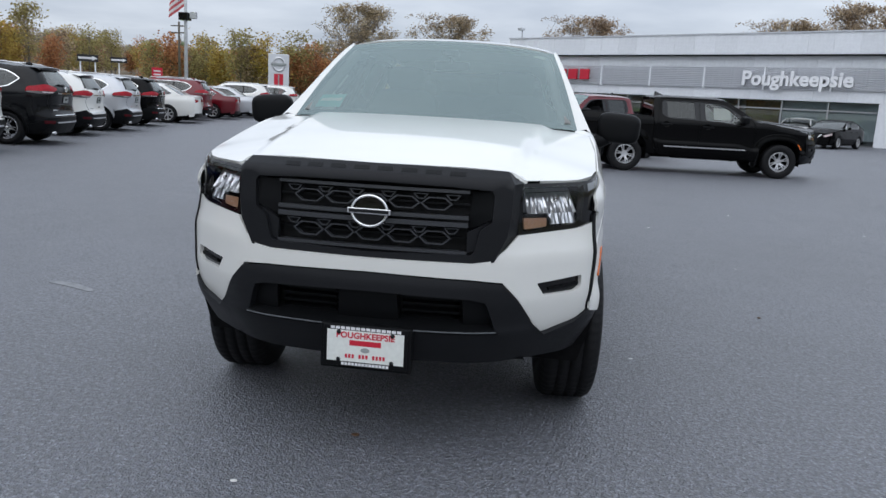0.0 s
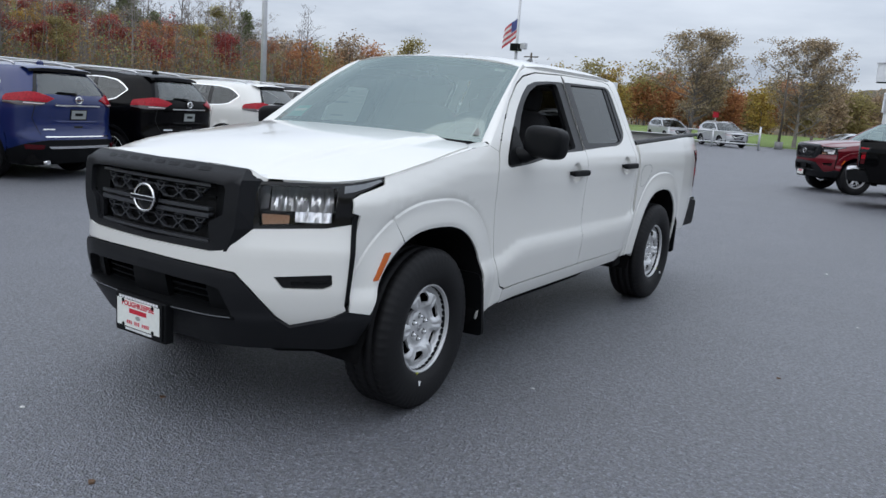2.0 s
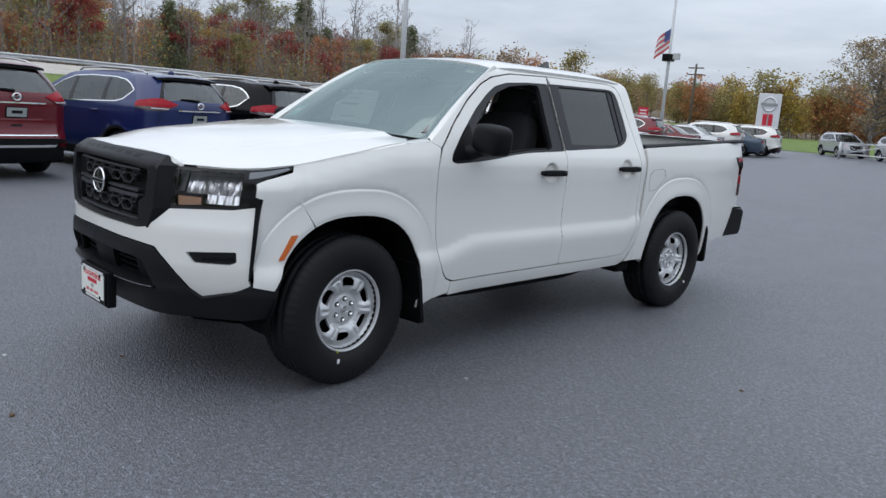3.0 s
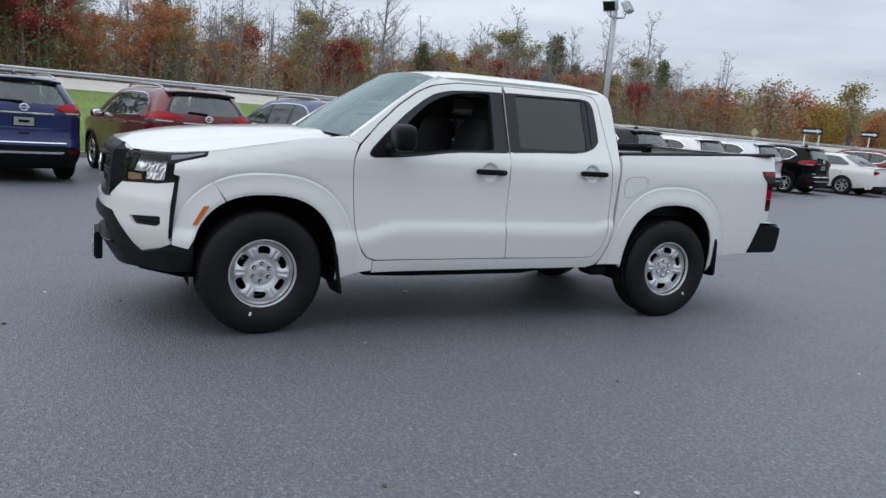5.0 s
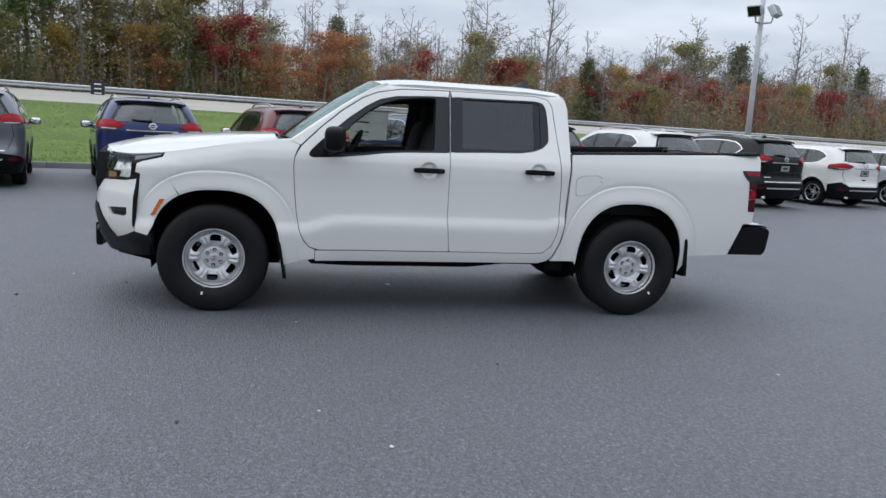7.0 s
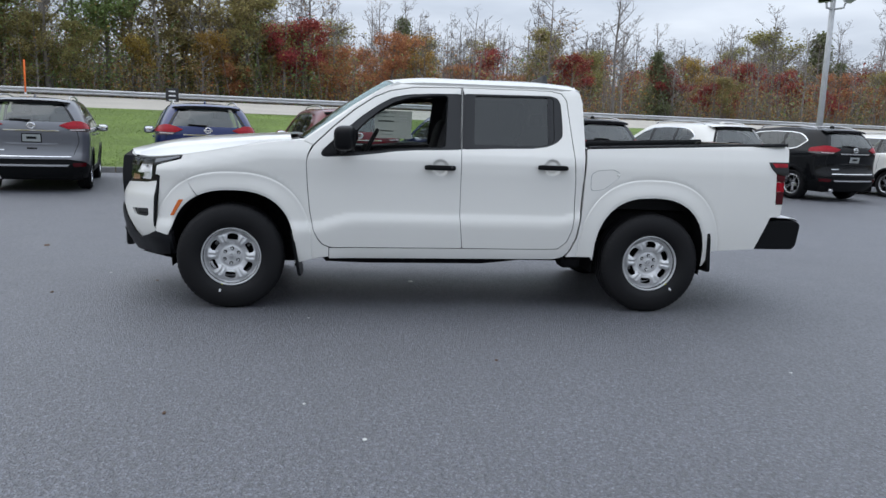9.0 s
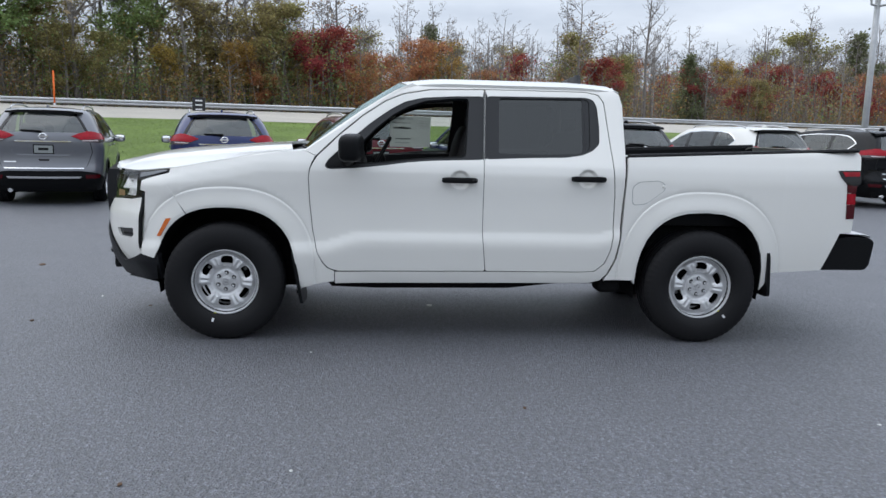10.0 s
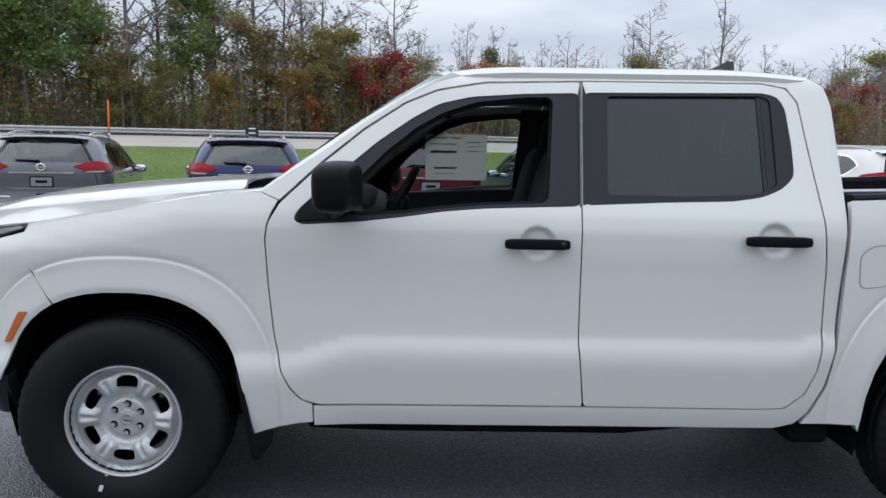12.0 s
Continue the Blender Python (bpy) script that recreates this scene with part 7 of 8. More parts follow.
def by_road(e, q, z=0.0):
    p = EAST * e + OUT * q
    return (p.x, p.y, z)


bank = curve((13.8, -0.06), (14.2, 0.10), (17, 0.36), (22, 0.98), (27.4, 1.60), (28.2, 1.62), (40.5, 2.28), (43, 2.15), (50, 2.0), (90, 2.0), (160, 4.0), (260, 14.0), (420, 26.0), (900, 30.0))
qs = [-900, -300, -100, -30, 0, 13.8, 14.2, 15.5, 17, 19, 22, 25, 27.4, 28.2, 34, 40.5, 42, 43, 50, 60, 90, 120, 160, 200, 260, 330, 420, 900]
es = [-900, -300, -120, -60, -30, 0, 30, 60, 90, 120, 160, 220, 300, 420, 600, 1200]


def soft_hill(e, q):
    return 10.0 * max(0.0, (e - 160) / 300) * ease(-200, 60, q) * ease(0, 240, e - 100) if e > 160 else 0.0


ground = Mesh().grid([[by_road(e, q, bank(q) + soft_hill(e, q)) for e in es] for q in qs]).make("ground", SOIL)
tagged(ground, "brown leaf-strewn ground under the trees", "ground", kind="structure")

lot = Mesh().grid([[by_road(e, q, 0.0) for e in (-70, -20, 30, 75)] for q in (-75, -30, 13.8)]).make("pavement", ASPHALT)
tagged(lot, "dark sealed asphalt of the car lot", "pavement", kind="structure")
turf_rows = []
for q in [14.12 + (27.9 - 14.12) * i / 14 for i in range(15)]:
    turf_rows.append([by_road(e, q, bank(q) + 0.03 + 0.03 * noise.noise(Vector((e * 0.4, q * 0.4, 0)))) for e in [-60 + 3 * j for j in range(64)]])
turf = Mesh().grid(turf_rows).make("grass_verge", TURF)
tagged(turf, "green mown grass bank below the road", "grass", kind="structure")
road = Mesh().grid([[by_road(e, q, bank(q) + 0.035) for e in (-200, -60, 0, 60, 130, 300)] for q in (28.0, 34.0, 40.3)]).make("road", ROAD)
tagged(road, "pale grey public road above the lot", "road", kind="structure")
LINE_WHITE = material("worn_white_line", (0.55, 0.55, 0.53), 0.8, grain=20, grain_amount=0.2)
for q in (28.7, 39.6):
    tagged(Mesh().grid([[by_road(e, q + d, bank(q + d) + 0.041) for e in (-200, -60, 0, 60, 130, 300)] for d in (0, 0.13)]).make("road_line", LINE_WHITE), "worn white edge line of the road", "road line", kind="structure")

kerb = thing("kerb", "weathered grey concrete kerb along the verge", "kerb")
tagged(kerb, kind="structure")
kerb_mesh = Mesh().box(-0.08, -0.99, -0.05, 0.08, 0.99, 0.135, None, 0.015)
stone = None
for i in range(40):
    e = -40 + 2 * i
    m = Matrix.Translation(by_road(e, 13.95, 0)) @ Matrix.Rotation(math.atan2(-EAST.x, EAST.y), 4, "Z")
    if stone is None:
        stone = kerb_mesh.make("kerb_stone", CONCRETE, kerb)
        stone.matrix_basis = m
    else:
        o = new("kerb_stone", stone.data); o.parent = kerb; o.matrix_basis = m

# grass blades on the nearer part of the bank
GRASS = material("grass_blades", (0.125, 0.20, 0.034), 0.8, island=0.22, hue=0.025)
rng = random.Random(5)
gv, gf = [], []
for i in range(42000):
    e, q = rng.uniform(-26, 12), 14.2 + 13.0 * rng.random() ** 1.3
    p = Vector(by_road(e, q, bank(q) + 0.02))
    a = rng.uniform(0, 6.28)
    h = rng.uniform(0.02, 0.055)
    w = Vector((math.cos(a), math.sin(a), 0)) * rng.uniform(0.008, 0.016)
    o = len(gv)
    gv += [p - w, p + w, p + Vector((rng.uniform(-0.04, 0.04), rng.uniform(-0.04, 0.04), h))]
    gf.append((o, o + 1, o + 2))
tagged(Mesh().add(gv, gf, None, False).make("grass_blades", GRASS, recalc=False), "short green grass blades on the bank", "grass", kind="stuff")

# guard rail
rail = thing("guard_rail", "galvanised steel guard rail along the road", "guard rail")
wave = [(0.0, -0.155), (0.045, -0.11), (0.045, -0.05), (0.0, 0.0), (0.045, 0.05), (0.045, 0.11), (0.0, 0.155)]
rail_q = 41.6
for k in range(24):
    e0, e1 = -60 + 8 * k, -60 + 8 * k + 8.02
    beam = Mesh().grid([[by_road(e, rail_q - d, bank(40.5) + 0.30 + v) for d, v in wave] for e in (e0, e1)], smooth=False)
    part("rail_beam", beam, GALVANISED, rail)
    for j in range(4):
        e = e0 + 2 * j + 1
        part("rail_post", Mesh().box(-0.04, -0.075, 0, 0.04, 0.075, 0.72, Matrix.Translation(by_road(e, rail_q + 0.12, bank(40.5) - 0.35)) @ Matrix.Rotation(math.atan2(-EAST.x, EAST.y), 4, "Z")), PINE_POLE, rail)

# marker post and small notice at the road edge
ORANGE = material("orange_marker", (0.75, 0.14, 0.02), 0.6, grain=30, grain_amount=0.15)
post = thing("marker_post", "tall thin orange marker post by the guard rail", "marker post")
part("rod", Mesh().tube([(-36.9, -16.9, 2.0), (-36.9, -16.9, 4.1)], 0.05, 8), ORANGE, post)
part("foot", Mesh().tube([(-36.9, -16.9, 1.9), (-36.9, -16.9, 2.4)], 0.07, 8), GALVANISED, post)
notice = thing("notice_board", "small black notice with white lettering bars", "sign", m=Matrix.Translation((-36.6, -9.3, 1.95)) @ Matrix.Rotation(radians(107), 4, "Z"))
part("board", Mesh().box(-0.33, -0.02, 0.15, 0.33, 0.02, 0.95, None, 0.01), INK, notice)
for z in (0.78, 0.55, 0.32):
    part("lettering_bar", Mesh().box(-0.17, -0.028, z - 0.035, 0.17, -0.021, z + 0.035), LIGHT_PLASTIC, notice)
part("stake", Mesh().box(-0.03, -0.015, -0.3, 0.03, 0.015, 0.16), PINE_POLE, notice)

# ---------------------------------------------------------------- poles and signs
def lamp_post(x, y, height, heads, label, z0=0.0, mat=None, thin=1.0):
    mat = mat or POLE_GREY
    t = thing("lamp_post", label, "lamp post", m=Matrix.Translation((x, y, z0)))
    part("base", Mesh().tube([(0, 0, -0.05), (0, 0, 0.55)], 0.28, 16), CONCRETE, t)
    part("pole", Mesh().tube([(0, 0, 0.5), (0, 0, height)], [0.105 * thin, 0.075 * thin], 12), mat, t)
    for a, z, tilt in heads:
        m = Matrix.Translation((0, 0, z)) @ Matrix.Rotation(radians(a), 4, "Z")
        arm = part("bracket", Mesh().tube([m @ Vector((0, 0, -0.15)), m @ Vector((0.34, 0, -0.13)), m @ Vector((0.38, 0, 0.02))], 0.032, 8), mat, t)
        q = m @ Matrix.Translation((0.42, 0, 0.22)) @ Matrix.Rotation(radians(tilt), 4, "Y")
        head = part("flood_light", Mesh().box(-0.11, -0.24, -0.19, 0.11, 0.24, 0.19, q, 0.03), GALVANISED, t)
        part("lamp_glass", Mesh().box(0.111, -0.20, -0.15, 0.118, 0.20, 0.15, q), GLOSS_BLACK, head)
    return t


lamp_post(-16.9, 15.4, 7.2, [(-60, 5.55, 25), (35, 5.55, -30)], "tall grey lamp post with two flood lights")
lamp_post(-8.4, 56.5, 5.4, [(0, 5.2, 80)], "dark slim lamp post near the trees", mat=PINE_POLE, thin=0.75)

flag = thing("flagpole", "grey flagpole with flood lights and a striped flag", "flagpole", m=Matrix.Translation((-18.9, 36.0, 0)))
part("pole", Mesh().tube([(0, 0, 0), (0, 0, 9.0)], [0.11, 0.06], 12), POLE_GREY, flag)
part("flood_light", Mesh().box(-0.30, -0.24, 4.75, 0.22, 0.24, 5.15, None, 0.03), GLOSS_BLACK, flag)
part("flood_light", Mesh().box(0.26, -0.12, 4.85, 0.60, 0.14, 5.20, None, 0.03), GALVANISED, flag)
RED_CLOTH = material("red_cloth", (0.52, 0.10, 0.11), 0.85, grain=30, grain_amount=0.12)
WHITE_CLOTH = material("white_cloth", (0.70, 0.68, 0.68), 0.85, grain=30, grain_amount=0.08)
BLUE_CLOTH = material("blue_cloth", (0.08, 0.10, 0.26), 0.85, grain=30, grain_amount=0.12)


def flag_at(u, v):
    """Cloth hanging in a slack wind: u along the fly, v up the hoist."""
    return (-0.08 - 0.80 * u, 0.10 * math.sin(5 * u + 1.5 * v) * (0.3 + u), 5.45 + 1.05 * v - 0.62 * u ** 1.2)


for k in range(7):
    band = Mesh().grid([[flag_at(i / 12, (k + j) / 7) for i in range(13)] for j in (0, 1)])
    part("flag_stripe", band, RED_CLOTH if k % 2 == 0 else WHITE_CLOTH, flag)
part("flag_canton", Mesh().grid([[Vector(flag_at(0.42 * i / 8, 0.46 + 0.54 * j / 4)) + Vector((0, -0.012, 0)) for i in range(9)] for j in range(5)]), BLUE_CLOTH, flag)

pylon = thing("pylon_sign", "white pylon sign with a round badge and red panel", "sign", m=Matrix.Translation((-17.2, 45.4, 0)) @ Matrix.Rotation(radians(22), 4, "Z") @ Matrix.Diagonal((0.80, 0.9, 0.89, 1)))
PYLON_WHITE = material("pylon_panel", (0.62, 0.63, 0.65), 0.4, blotch=1.0, blotch_amount=0.06)
part("slab", Mesh().box(-0.82, -0.18, 0, 0.82, 0.18, 4.15, None, 0.03), PYLON_WHITE, pylon)
part("red_panel", Mesh().box(-0.36, -0.215, 0.9, 0.36, -0.185, 2.75, None, 0.005), RED_INK, pylon)
part("panel_line", Mesh().box(-0.05, -0.225, 0.95, 0.05, -0.217, 2.70), GREY_INK, pylon)
ring = Mesh().lathe([(0.40, 0.0), (0.40, 0.06), (0.52, 0.06), (0.52, 0.0)], pose(0, -0.18, 3.42, 0, 0, -90), 32)
part("badge_ring", ring, SATIN, pylon)
part("badge_bar", Mesh().box(-0.60, -0.27, 3.34, 0.60, -0.20, 3.50, None, 0.01), GREY_INK, pylon)


def street_sign(name, x, y, z, turn, w, h, mat, label, posts=1, arrow=False, diamond=False, bars=()):
    t = thing(name, label, "sign", m=Matrix.Translation((x, y, 0)) @ Matrix.Rotation(radians(turn), 4, "Z"))
    q = Matrix.Rotation(radians(45), 4, "Y") if diamond else Matrix.Identity(4)
    plate = part("plate", Mesh().box(-w / 2, -0.012, -h / 2, w / 2, 0.012, h / 2, Matrix.Translation((0, 0, z)) @ q, 0.004), mat, t)
    for k in range(posts):
        dx = (k - (posts - 1) / 2) * w * 0.7
        part("post", Mesh().tube([(dx, 0.04, 0), (dx, 0.04, z + h * 0.4)], 0.035, 6), GALVANISED, t)
    if arrow:
        part("arrow", Mesh().prism([(-w * 0.44, -0.05), (w * 0.22, -0.05), (w * 0.22, -0.11), (w * 0.45, 0), (w * 0.22, 0.11), (w * 0.22, 0.05), (-w * 0.44, 0.05)], lambda u, v, k: (u, k, z + v), -0.022, -0.016), LIGHT_PLASTIC, plate)
    for bx, bz, bw, bh, bm in bars:
        part("bar", Mesh().box(bx - bw / 2, -0.024, z + bz - bh / 2, bx + bw / 2, -0.014, z + bz + bh / 2), bm, plate)
    return t


YELLOW = material("sign_yellow", (0.52, 0.47, 0.25), 0.5, grain=10, grain_amount=0.06)
street_sign("arrow_sign", -21.3, 30.9, 2.42, 32, 0.92, 0.32, INK, "black street sign with a white arrow", 2, arrow=True)
street_sign("arrow_sign", -25.2, 40.2, 2.66, 32, 0.92, 0.32, INK, "black street sign with a white arrow", 1, arrow=True)
street_sign("red_sign", -23.0, 40.6, 2.05, 30, 0.60, 0.60, RED_INK, "square red and white traffic sign", 1, bars=((0, 0.1, 0.4, 0.08, LIGHT_PLASTIC), (0, -0.1, 0.4, 0.08, LIGHT_PLASTIC)))
street_sign("warning_sign", -35.5, 42.0, 2.5, 40, 0.42, 0.42, YELLOW, "yellow diamond warning sign", 1, diamond=True)
street_sign("stop_sign", -15.6, 66.0, 2.3, 15, 0.5, 0.5, RED_INK, "red traffic sign beyond the gate", 1)

upole = thing("utility_pole", "dark timber utility pole far off", "utility pole", m=Matrix.Translation((-39.5, 76.3, 0)))
part("pole", Mesh().tube([(0, 0, 0), (0, 0, 8.0)], [0.17, 0.11], 8), PINE_POLE, upole)
for z in (7.5, 6.8):
    part("crossarm", Mesh().box(-0.9, -0.06, z, 0.9, 0.06, z + 0.12), PINE_POLE, upole)
part("transformer", Mesh().tube([(0.3, 0.2, 5.6), (0.3, 0.2, 6.4)], 0.22, 10), GALVANISED, upole)

gate = thing("barrier_gate", "low galvanised pipe gate across the exit", "gate", m=Matrix.Translation((-11.9, 49.5, 0)) @ Matrix.Rotation(radians(4), 4, "Z"))
for z in (0.35, 1.05):
    part("rail", Mesh().tube([(-2.2, 0, z), (3.6, 0, z)], 0.045, 8), GALVANISED, gate)
for x in (-2.2, 0.7, 3.6):
    part("post", Mesh().tube([(x, 0, 0), (x, 0, 1.5 if x > 3 else 1.1)], 0.07, 8), GALVANISED, gate)
for a, b in ((-2.2, 0.7), (0.7, 3.6)):
    part("brace", Mesh().tube([(a, 0, 0.35), (b, 0, 1.05)], 0.03, 6), GALVANISED, gate)
for x, y in ((-6.0, 54.5), (-4.2, 56.0), (-2.6, 57.5), (-9.2, 60.5)):
    p = thing("timber_post", "weathered timber bollard post at the lot's edge", "post", "bollards at the lot's edge")
    part("shaft", Mesh().tube([(x, y, 0), (x, y, 1.15)], 0.10, 8), PINE_POLE, p)
tagged(Mesh().grid([[(-40, 57.5, 0.02), (-12, 60.5, 0.02), (-3, 60.0, 0.02)], [(-60, 110, 0.6), (-20, 112, 0.6), (0, 112, 0.6)]]).make("far_lawn", TURF), "far strip of lawn beyond the lot", "grass", kind="structure")

# ---------------------------------------------------------------- showroom
PANEL = material("aluminium_panel", (0.80, 0.815, 0.84), 0.5, 0.0, grain=6, grain_amount=0.05, blotch=0.3, blotch_amount=0.06, vary=0.05)
LOUVRE = material("louvre_grey", (0.60, 0.61, 0.64), 0.5, 0.1, grain=10, grain_amount=0.08)
SHOW_GLASS = glass_material("showroom_glass", (0.78, 0.84, 0.85), 0.9, ior=1.7)
SIGN_WHITE = material("white_sign_letters", (0.86, 0.86, 0.87), 0.4, grain=4, grain_amount=0.03)
TAN = material("tan_display", (0.30, 0.19, 0.07), 0.7, grain=3, grain_amount=0.3)
FACE_L, FACE_R = Vector((-3.1, 59.6, 0)), Vector((24.8, 38.1, 0))
run = (FACE_R - FACE_L).normalized()
inward = Vector((-run.y, run.x, 0))
face_len = (FACE_R - FACE_L).length
B = Matrix(((run.x, inward.x, 0, FACE_L.x), (run.y, inward.y, 0, FACE_L.y), (0, 0, 1, 0), (0, 0, 0, 1)))
hall = thing("showroom", "low grey panel-clad car showroom with louvre band", "building", m=B)
part("wall", Mesh().box(0.4, 0.5, 2.45, face_len, 22, 5.2).box(0.4, 20, 0, face_len, 22, 2.5).box(0.4, 0.5, 0, 1.4, 22, 2.5).box(27.15, 0.5, 0, face_len, 22, 2.5), PANEL, hall)
part("fascia", Mesh().box(-0.25, 0.02, 5.14, face_len, 21.5, 6.38), PANEL, hall)
part("coping", Mesh().box(-0.30, -0.06, 6.38, face_len, 21.6, 6.46), LOUVRE, hall)
part("soffit_shadow_gap", Mesh().box(-0.20, 0.06, 5.07, face_len, 0.5, 5.135), GREY_PLASTIC, hall)
fas = Mesh().box(0.006, -0.018, 0.01, 1.44, 0.0, 1.20, None, 0.006)
low = Mesh().box(0.006, -0.018, 0.01, 1.90, 0.0, 0.64, None, 0.006)
first = {}


def tile(mesh, key, m, name, mat):
    if key not in first:
        o = part(name, mesh, mat, hall)
        first[key] = o.data
    else:
        o = new(name, first[key]); o.parent = hall
    o.matrix_basis = m


for i in range(int(face_len / 1.45)):
    tile(fas, "fascia", Matrix.Translation((-0.22 + 1.45 * i, 0.015, 5.15)), "fascia_panel", PANEL)
for i in range(int(face_len / 1.92)):
    tile(low, "upper", Matrix.Translation((0.45 + 1.92 * i, 0.495, 4.42)), "wall_panel", PANEL)
    tile(low, "upper", Matrix.Translation((0.45 + 1.92 * i, 0.495, 2.46)), "wall_panel", PANEL)
slat = Mesh().box(0, -0.05, -0.045, 4.0, 0.0, 0.045, pose(0, 0, 0, 25, 0, 0), 0.0)
for i in range(int(face_len / 4.0)):
    for k in range(11):
        tile(slat, "slat", Matrix.Translation((0.5 + 4.0 * i, 0.36, 3.16 + 0.118 * k)), "louvre_slat", LOUVRE)
    tile(Mesh().box(-0.05, -0.12, 3.06, 0.05, 0.45, 4.42), "mullion", Matrix.Translation((0.5 + 4.0 * i, 0.36, 0)), "louvre_post", PANEL)
for i in range(9):
    x0 = 2.3 + 2.75 * i
    w = part("window", Mesh().box(x0, 0.9, 0.05, x0 + 2.7, 0.93, 2.44), SHOW_GLASS, hall)
    w.visible_shadow = False
    part("window_frame", Mesh().box(x0 - 0.04, 0.84, 0, x0 + 0.04, 0.98, 2.46).box(x0, 0.86, 1.9, x0 + 2.7, 0.96, 1.97), SATIN, w)
part("interior_floor", Mesh().box(1.4, 0.95, 0.0, 27.1, 20, 0.04), CONCRETE, hall)
part("display_wall", Mesh().box(19.0, 1.5, 0.6, 22.3, 1.6, 2.4), TAN, hall)
for x in (21.55, 24.3):
    part("roller_blind", Mesh().box(x, 1.02, 0.3, x + 2.7, 1.04, 2.42), LIGHT_PLASTIC, hall)
part("door", Mesh().box(face_len - 4.2, 0.46, 0, face_len - 1.2, 0.50, 2.2), LIGHT_PLASTIC, hall)
# red name across the left end as plain bars, the town's name in white letters beside it
for i, w in enumerate((0.62, 0.16, 0.52, 0.52, 0.60, 0.62)):
    x = 2.45 + 1.45 * (0, 0.72, 1.0, 1.62, 2.26, 2.98)[i]
    part("sign_block", Mesh().box(x, 0.02, 3.40, x + w * 1.26, 0.20, 4.14, None, 0.02), RED_INK, hall, "red illuminated sign block")
part("sign_rail", Mesh().box(2.4, 0.22, 3.70, 7.7, 0.30, 3.78), LOUVRE, hall)
word = lettering("Poughkeepsie", 1.20, 0.06, Matrix.Translation((22.45, 0.12, 3.68)) @ Matrix.Rotation(radians(90), 4, "X"), SIGN_WHITE, "sign_word", hall, "white raised letters", 0.035)
part("roof_flood_light", Mesh().tube([(1.0, 0, 6.4), (1.0, 0, 7.05)], 0.04, 6).box(0.8, -0.35, 7.0, 1.2, 0.1, 7.2, None, 0.03), GALVANISED, hall)

# ---------------------------------------------------------------- litter on the asphalt
CHIP = material("pale_chip", (0.62, 0.62, 0.60), 0.8, grain=80, grain_amount=0.2)
LEAF_LITTER = material("dry_leaf", (0.10, 0.055, 0.028), 0.8, grain=60, grain_amount=0.3)
STAIN = material("old_white_mark", (0.20, 0.205, 0.215), 0.8, grain=20, grain_amount=0.3)
rng = random.Random(11)


def scrap(x, y, r, mat, name, label, cat, lift=0.005, group="scraps lying on the asphalt"):
    n = rng.randint(6, 9)
    ring = [(x + r * rng.uniform(0.55, 1.1) * math.cos(6.283 * i / n), y + r * rng.uniform(0.5, 0.9) * math.sin(6.283 * i / n)) for i in range(n)]
    o = Mesh().prism(ring, lambda u, v, w: (u, v, w + (0.10 * r * math.sin(30 * u) if w > 0.003 else 0.0)), 0.002, lift).make(name, mat)
    tagged(o, label, cat, group)


for x, y, r in ((-0.154, 1.415, 0.032), (2.93, 0.70, 0.012), (3.38, 1.0, 0.016), (2.43, 3.56, 0.013), (-0.385, -1.263, 0.014), (1.2, 0.6, 0.012), (4.4, 2.6, 0.012), (3.9, -0.4, 0.014), (2.0, -2.0, 0.010), (5.0, 3.6, 0.014), (1.9, 5.8, 0.02), (3.2, 7.5, 0.02), (4.6, 6.4, 0.02)):
    scrap(x, y, r, CHIP, "paper_scrap", "small pale scrap lying on the asphalt", "litter")
for x, y, r in ((-0.055, -0.777, 0.020), (3.05, 0.05, 0.014), (-1.8, -2.36, 0.04), (0.45, -1.45, 0.018), (2.2, 1.8, 0.014), (4.1, 1.7, 0.014)):
    scrap(x, y, r, LEAF_LITTER, "fallen_leaf", "curled brown fallen leaf on the asphalt", "leaf", 0.008)
tagged(Mesh().prism(rounded([(-2.75, 1.08), (-2.55, 1.02), (-2.35, 0.94), (-2.32, 0.98), (-2.50, 1.08), (-2.66, 1.14)], 0.02), lambda u, v, w: (u, v, w), 0.0005, 0.004).make("paint_mark", STAIN), "old pale mark on the asphalt", "mark", kind="structure")

# ---------------------------------------------------------------- trees
BARK = material("grey_bark", (0.20, 0.182, 0.168), 0.95, grain=12, grain_amount=0.35, vary=0.3, bump=20, bump_depth=0.02)
PALE_BARK = material("pale_bark", (0.235, 0.215, 0.20), 0.95, grain=12, grain_amount=0.3, vary=0.25)


def leaf_material(name, color, island=0.5, hue=0.03):
    """Thin leaf: half its light comes through."""
    m = material(name, color, 0.7, island=island, hue=hue, spec=0.2)
    n, l = m.node_tree.nodes, m.node_tree.links
    p = n["Principled BSDF"]
    thin = n.new("ShaderNodeBsdfTranslucent")
    l.new(p.inputs["Base Color"].links[0].from_socket, thin.inputs[0])
    mix = n.new("ShaderNodeMixShader")
    mix.inputs[0].default_value = 0.50
    l.new(p.outputs[0], mix.inputs[1]); l.new(thin.outputs[0], mix.inputs[2])
    l.new(mix.outputs[0], n["Material Output"].inputs["Surface"])
    return m


